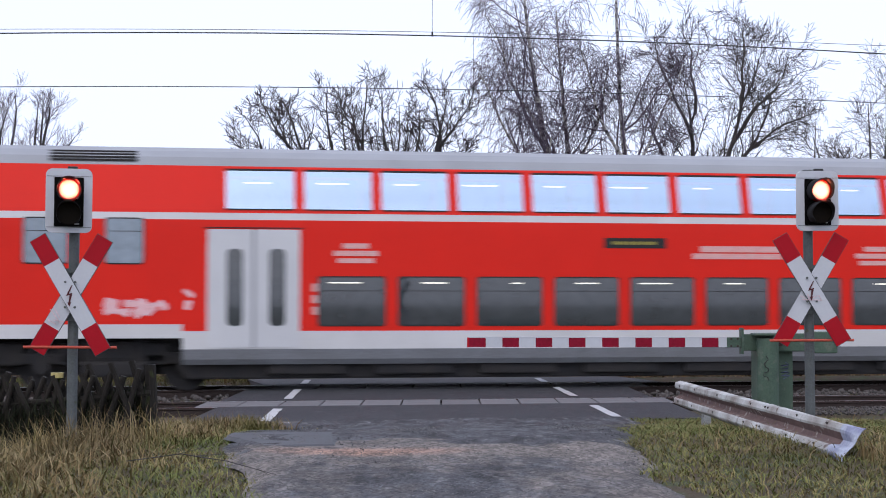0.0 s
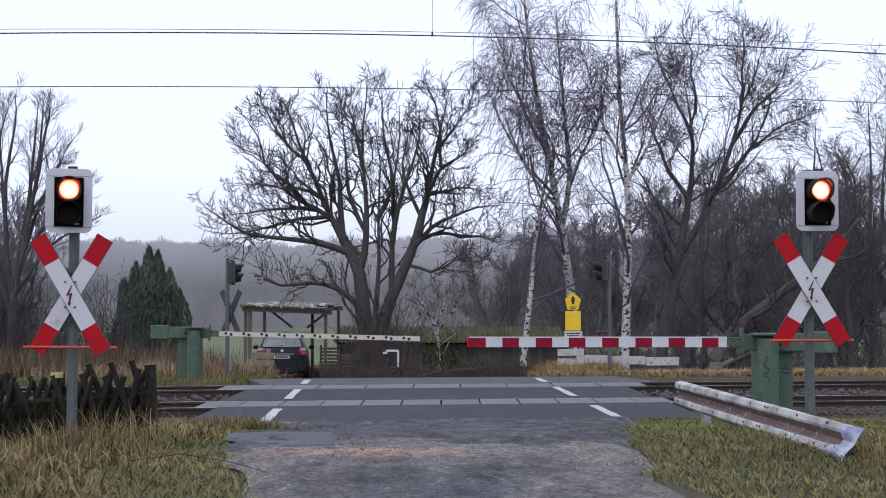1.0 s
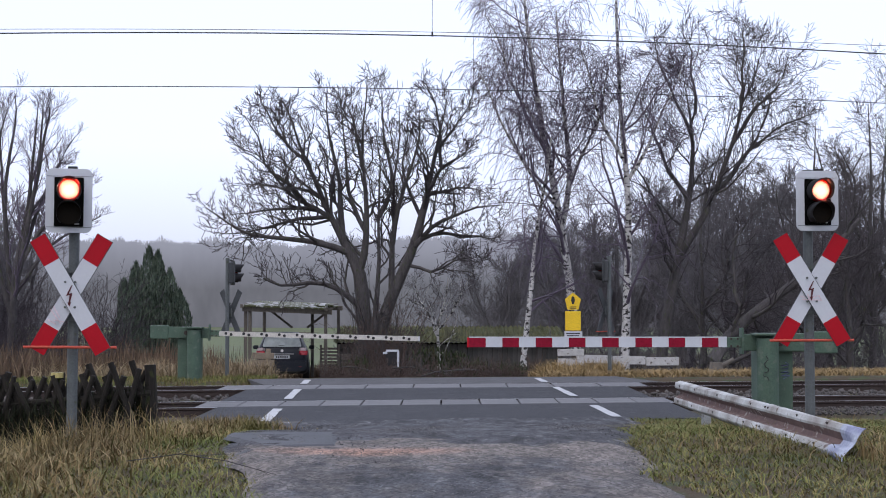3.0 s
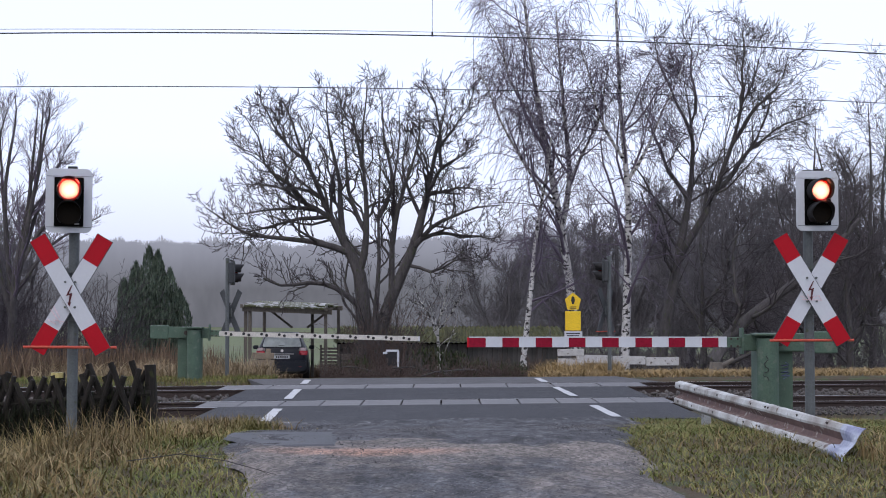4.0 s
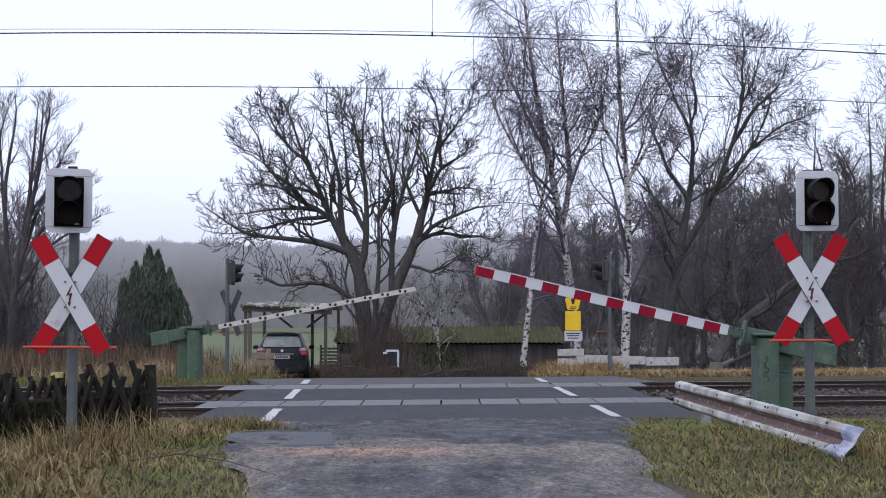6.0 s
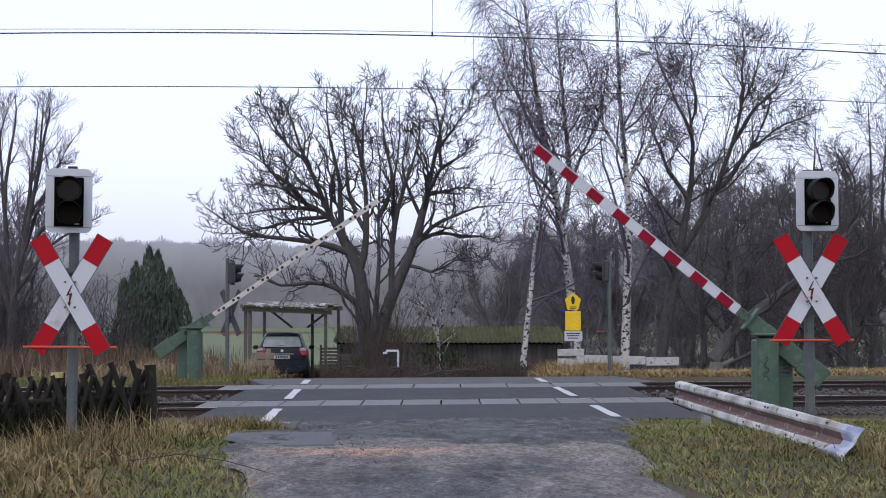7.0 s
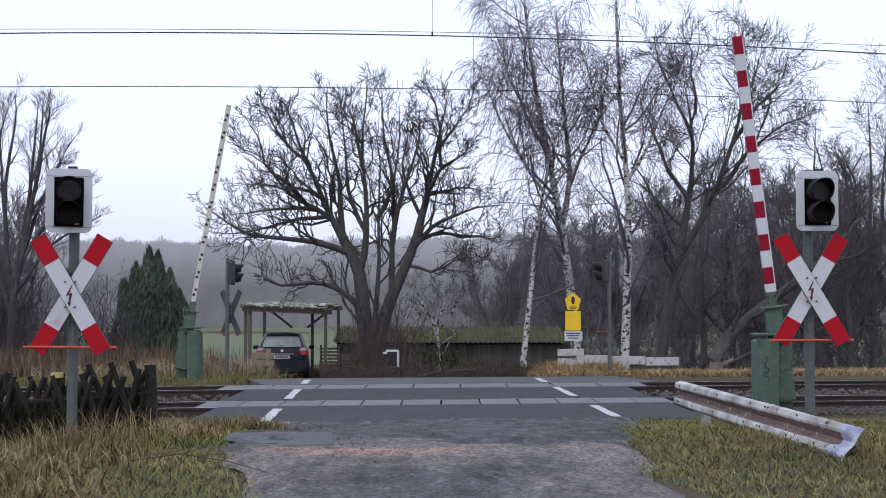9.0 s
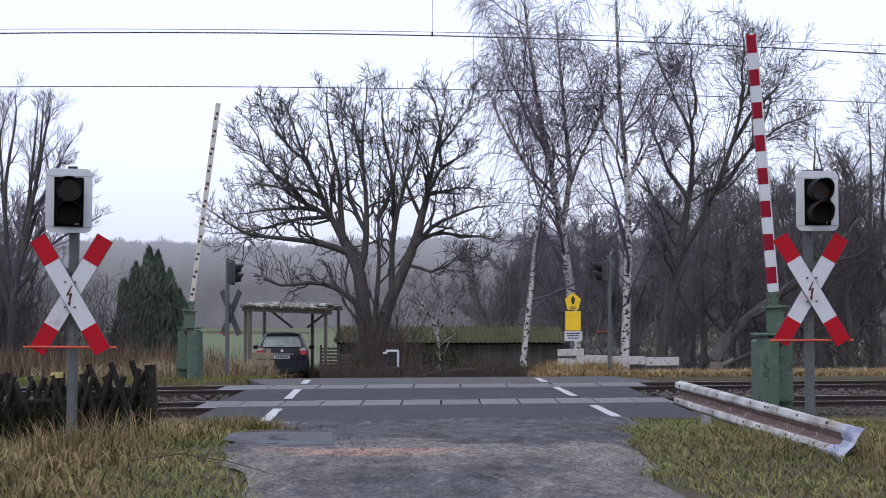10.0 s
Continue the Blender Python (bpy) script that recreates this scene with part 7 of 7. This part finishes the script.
def make_wires():
    M["wire"] = mat("grooved_copper_wire", (0.03, 0.03, 0.032), 0.5, 0.3, bump=0)
    def wire(v, heights, r, lab, n=81):
        """heights: at 8 m to either side of the lane's axis and on it; level beyond."""
        lo, mid, hi = heights
        e = thing("overhead_wire", pose(0, 0, 0), lab, "wire", "overhead wires")
        u = np.linspace(-62, 62, n)
        t = np.clip(u / 8, -1.25, 1.25)
        z = mid + 0.5 * (hi - lo) * t + (0.5 * (hi + lo) - mid) * t * t
        tube_mesh([(np.stack([u, v + SKEW * u, z], 1)[None], np.full((1, n), r), 6)], "wire", M["wire"], e)
        return e
    a = wire(TRACK_FRONT, (5.945, 6.144, 6.040), 0.011, "taut dark contact wire over the front track")
    b = wire(TRACK_REAR, (5.835, 5.968, 5.915), 0.009, "taut dark contact wire over the rear track")
    c = wire(TRACK_REAR, (6.955, 7.126, 7.126), 0.006, "sagging catenary wire over the rear track")
    d = wire(TRACK_FRONT, (7.6, 7.6, 7.6), 0.006, "sagging catenary wire over the front track")
    def drop(par, u, v, z0, z1):
        P = np.array([[(u, v + SKEW * u, z0 - 0.02), (u, v + SKEW * u, z1)]])
        tube_mesh([(P, np.full((1, 2), 0.004), 5)], "dropper", M["wire"], par)
        bm = B()
        box(bm, 0.03, 0.03, 0.07, pose(u, v + SKEW * u, z0 + 0.02))
        part("clip", bm, M["wire"], par)
    drop(a, -0.18, TRACK_FRONT, 6.144, 7.6)
    drop(b, 0.62, TRACK_REAR, 5.968, 7.126)


def make_juniper():
    rng = np.random.default_rng(61)
    e = thing("juniper", pose(-11.3, 60.0, -1.3), "dense dark green juniper bush with pointed tips", "conifer")
    bm = B()
    cyl(bm, 0.16, 3.0, pose(0, 0, 1.4), 0.05, 8)
    part("trunk", bm, M["bark"], e)
    spires = [(x, 1.06 * top, w) for x, top, w in ((-0.05, 4.9, 0.9), (0.3, 4.75, 0.8), (-0.55, 4.3, 0.9), (-1.0, 3.7, 0.9), (0.75, 4.1, 0.9), (1.15, 3.3, 0.95), (0.2, 4.4, 1.3), (-0.5, 3.7, 1.3), (0.7, 3.4, 1.2), (0.0, 3.0, 1.55))]
    P, h = [], []
    for x, top, w in spires:
        n = 2300
        t = rng.uniform(0, 1, n) ** 0.8
        r = w * (1 - t) ** 0.6 * np.sqrt(rng.uniform(0.35, 1, n)) * (0.8 + 0.25 * np.sin(9 * t + x))
        a = rng.uniform(0, 6.28, n)
        P.append(np.stack([x + r * np.cos(a), r * np.sin(a), 0.2 + (top - 0.3) * t], 1))
        h.append(rng.uniform(0.10, 0.26, n))
    P, h = np.concatenate(P), np.concatenate(h)
    ob = blades("foliage", P, h, 0.021, blade_material("juniper_needles", [(0.07, 0.10, 0.075), (0.11, 0.14, 0.10), (0.055, 0.08, 0.065)]), "", "", 14, 0.6)
    ob.parent = e
    for key in ("kind", "category", "label"):
        if key in ob:
            del ob[key]


def thicket(name, count, x0, x1, y0, y1, h0, h1, material, seed, label, lean=0.35, per=9, r=0.012, thin=0.004, crook=0.2):
    """A mass of bare shoots with side twigs, joined."""
    rng = np.random.default_rng(seed)
    x, y = rng.uniform(x0, x1, count), rng.uniform(y0, y1, count)
    z = ground_z(x, y) - 0.05
    k = 7
    L = rng.uniform(h0, h1, count)
    d = np.stack([rng.normal(0, lean, count), rng.normal(0, lean, count), np.ones(count)], 1)
    P = np.empty((count, k, 3))
    P[:, 0] = np.stack([x, y, z], 1)
    for s in range(1, k):
        d = d + rng.normal(size=(count, 3)) * crook
        d /= np.linalg.norm(d, axis=1, keepdims=True)
        P[:, s] = P[:, s - 1] + d * (L / (k - 1))[:, None]
    R = r * rng.uniform(0.6, 1.5, (count, 1)) * np.linspace(1, 0.3, k)[None]
    g = [(P, R, 4)]
    Q, S = spawn(rng, P, R, per, 0.42 * (h0 + h1) / 2, 42, 0.25, 0.55, k=4, t0=0.15)
    g.append((Q, np.maximum(S, thin), 3))
    Q, S = spawn(rng, Q, S, 2, 0.17 * (h0 + h1) / 2, 42, 0.1, 0.6, k=2, t0=0.2)
    g.append((Q, np.maximum(S, thin), 3))
    ob = tube_mesh(g, name, material, None)
    return tagged(ob, label, "shrub", kind="stuff")


def make_thickets():
    red = mat("reddish_bramble", (0.085, 0.058, 0.05), 0.9, 0, (0.05, 0.038, 0.034), 3, 10, 0)
    # brushwood farther back shares the colour with mist painted in
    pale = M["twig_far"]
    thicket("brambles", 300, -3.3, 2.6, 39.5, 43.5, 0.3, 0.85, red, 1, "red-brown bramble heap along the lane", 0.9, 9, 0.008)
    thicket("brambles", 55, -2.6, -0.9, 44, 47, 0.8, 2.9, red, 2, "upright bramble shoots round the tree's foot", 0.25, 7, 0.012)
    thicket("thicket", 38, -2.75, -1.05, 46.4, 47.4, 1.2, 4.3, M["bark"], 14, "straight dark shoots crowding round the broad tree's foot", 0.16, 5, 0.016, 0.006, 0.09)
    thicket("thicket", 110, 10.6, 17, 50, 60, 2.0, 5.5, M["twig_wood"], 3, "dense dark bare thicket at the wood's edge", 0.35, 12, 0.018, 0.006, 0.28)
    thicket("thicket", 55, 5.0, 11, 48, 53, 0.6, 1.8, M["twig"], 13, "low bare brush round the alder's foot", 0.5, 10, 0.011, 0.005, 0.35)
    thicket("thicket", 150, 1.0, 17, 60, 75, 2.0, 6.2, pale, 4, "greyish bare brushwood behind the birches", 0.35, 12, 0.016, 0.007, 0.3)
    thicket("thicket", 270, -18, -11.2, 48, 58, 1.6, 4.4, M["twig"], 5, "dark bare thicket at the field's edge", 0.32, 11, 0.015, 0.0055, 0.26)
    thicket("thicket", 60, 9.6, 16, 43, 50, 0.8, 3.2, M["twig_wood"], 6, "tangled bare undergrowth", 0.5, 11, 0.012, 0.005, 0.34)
    thicket("thicket", 60, 1, 16, 78, 105, 2, 6.0, pale, 7, "brushwood at the meadow's edge, coloured pale for mist", 0.3, 12, 0.018, 0.010, 0.28)


def make_small_tree():
    L = lambda per, length, spread=45, lift=0.5, ratio=0.5, **k: dict(per=per, length=length, spread=spread, lift=lift, ratio=ratio, **k)
    lv = [L(9, 1.3, 45, 0.4, 0.45, k=5, t0=0.25, wander=0.3), L(7, 0.6, 45, 0.2, 0.5, k=4, t0=0.2), L(4, 0.3, 42, 0.1, 0.6, k=3, t0=0.2)]
    bare_tree(pose(-0.1, 50.0, -1.0), [([(0, 0, -0.2), (-0.05, 0, 1.2), (0.02, 0, 2.2), (0.2, 0, 3.4)], 0.07, 0.015), ([(-0.02, 0, 1.6), (-0.5, 0.1, 2.5), (-0.8, 0.2, 3.4)], 0.04, 0.01), ([(0, 0, 1.8), (0.6, 0.1, 2.6), (1.0, 0.2, 3.6)], 0.04, 0.01)],
              lv, 71, "slender bare sapling with a pale trunk", bark=M["birch"], name="sapling")
    # rounded trees behind, mist painted into their pale bark and twig colour
    for x, y, h, w, sd in ((13.3, 68, 9.0, 2.5, 91), (11.0, 70, 8.4, 2.4, 92), (16.0, 66, 8.8, 2.4, 93), (8.6, 72, 7.4, 2.6, 94), (5.6, 70, 6.4, 2.2, 95), (-16.5, 58, 6.5, 2.0, 96), (15.5, 80, 10.6, 2.6, 81), (12.0, 78, 8.6, 2.5, 82), (17.8, 84, 9.6, 2.4, 87), (3.0, 82, 5.6, 2.5, 83), (19.0, 74, 8.0, 2.4, 84), (7.0, 92, 7.0, 2.8, 85)):
        limbs = []
        r = random.Random(sd)
        for i in range(9):
            a = r.uniform(0, 6.28)
            limbs.append(([(0, 0, -0.2), (0.15 * w * math.cos(a), 0.15 * w * math.sin(a), h * 0.25), (0.6 * w * math.cos(a), 0.6 * w * math.sin(a), h * 0.6), (0.7 * w * math.cos(a), 0.7 * w * math.sin(a), h * r.uniform(0.8, 1.0))], 0.12, 0.02))
        lv2 = [L(12, 2.2, 42, 0.5, 0.4, k=5, t0=0.15, wander=0.45), L(10, 1.1, 42, 0.35, 0.5, k=4, t0=0.15, wander=0.4), L(4, 0.65, 42, 0.2, 0.6, k=2, t0=0.15)]
        bare_tree(pose(x, y, -1.4), limbs, lv2, sd, "rounded bare tree, its twigs coloured pale for mist", bark=M["twig_far"], twig=M["twig_far"], group="misty trees", thin=0.0095, jitter=0.2)

# ---------------------------------------------------------------- calls
make_ground()
make_lane()
make_crossing()
make_tracks()
make_ballast()
make_signals()
make_barriers()
make_train()
make_trees()
make_small_tree()
make_juniper()
make_thickets()
make_carport()
make_car()
make_shed()
make_roadside()
make_fence()
make_guardrail()
make_wires()
make_grass()


# ---------------------------------------------------------------- what moves
def motions():
    def at_s(s):
        return Matrix.Translation(skewed(s * math.cos(ALONG), TRACK_REAR, 0)) @ pose(0, 0, 0, 0, 0, math.degrees(ALONG))
    nose = [(0.0, 17.69), (0.1, 14.72), (0.2, 9.88), (0.3, 6.78), (0.4, 2.29), (0.5, -0.76), (0.6, -4.95), (0.7, -7.8), (0.8, -11.7), (1.0, -19.1), (2.0, -56.1), (10.0, -352.1)]
    walk(TRAIN[0], [(t, at_s(s)) for t, s in nose])

    def arm(key, rows, sign):
        m = BOOMS[key].matrix_basis.copy()
        walk(BOOMS[key], [(t, m @ pose(0, 0, 0, 0, sign * a, 0)) for t, a in rows])
    arm("front", [(0, 0), (4.6, 0), (4.8, 0.2), (5.0, 1.4), (5.3, 3.7), (5.5, 5.5), (5.7, 8.4), (6.2, 17.5), (6.8, 33.5), (7.0, 38.9), (7.2, 45.0), (7.5, 54.7), (7.8, 63.0),
                  (8.0, 67.9), (8.3, 73.3), (8.5, 76.2), (8.8, 80.3), (9.0, 82.9), (9.3, 84.3), (9.5, 85.1), (10.0, 85.5)], 1)
    arm("rear", [(0, -1.5), (4.7, -1.5), (5.0, -0.7), (5.5, 4.1), (5.7, 6.4), (6.2, 14.8), (6.8, 29.6), (7.2, 40.2), (7.5, 49.0), (7.8, 58.6),
                 (8.3, 70.7), (8.5, 74.0), (9.0, 80.0), (9.5, 82.4), (10.0, 82.7)], -1)
    for b in BULBS:
        loc = b.location.copy()
        walk(b, [(t, Matrix.Translation(loc) @ pose(0, 0, 0, a, 0, 0)) for t, a in ((0, 0), (5.1, 0), (5.2, -60), (5.3, -96), (5.4, -112), (5.5, -120), (5.7, -150), (6.2, -180), (10.0, -180))])


motions()
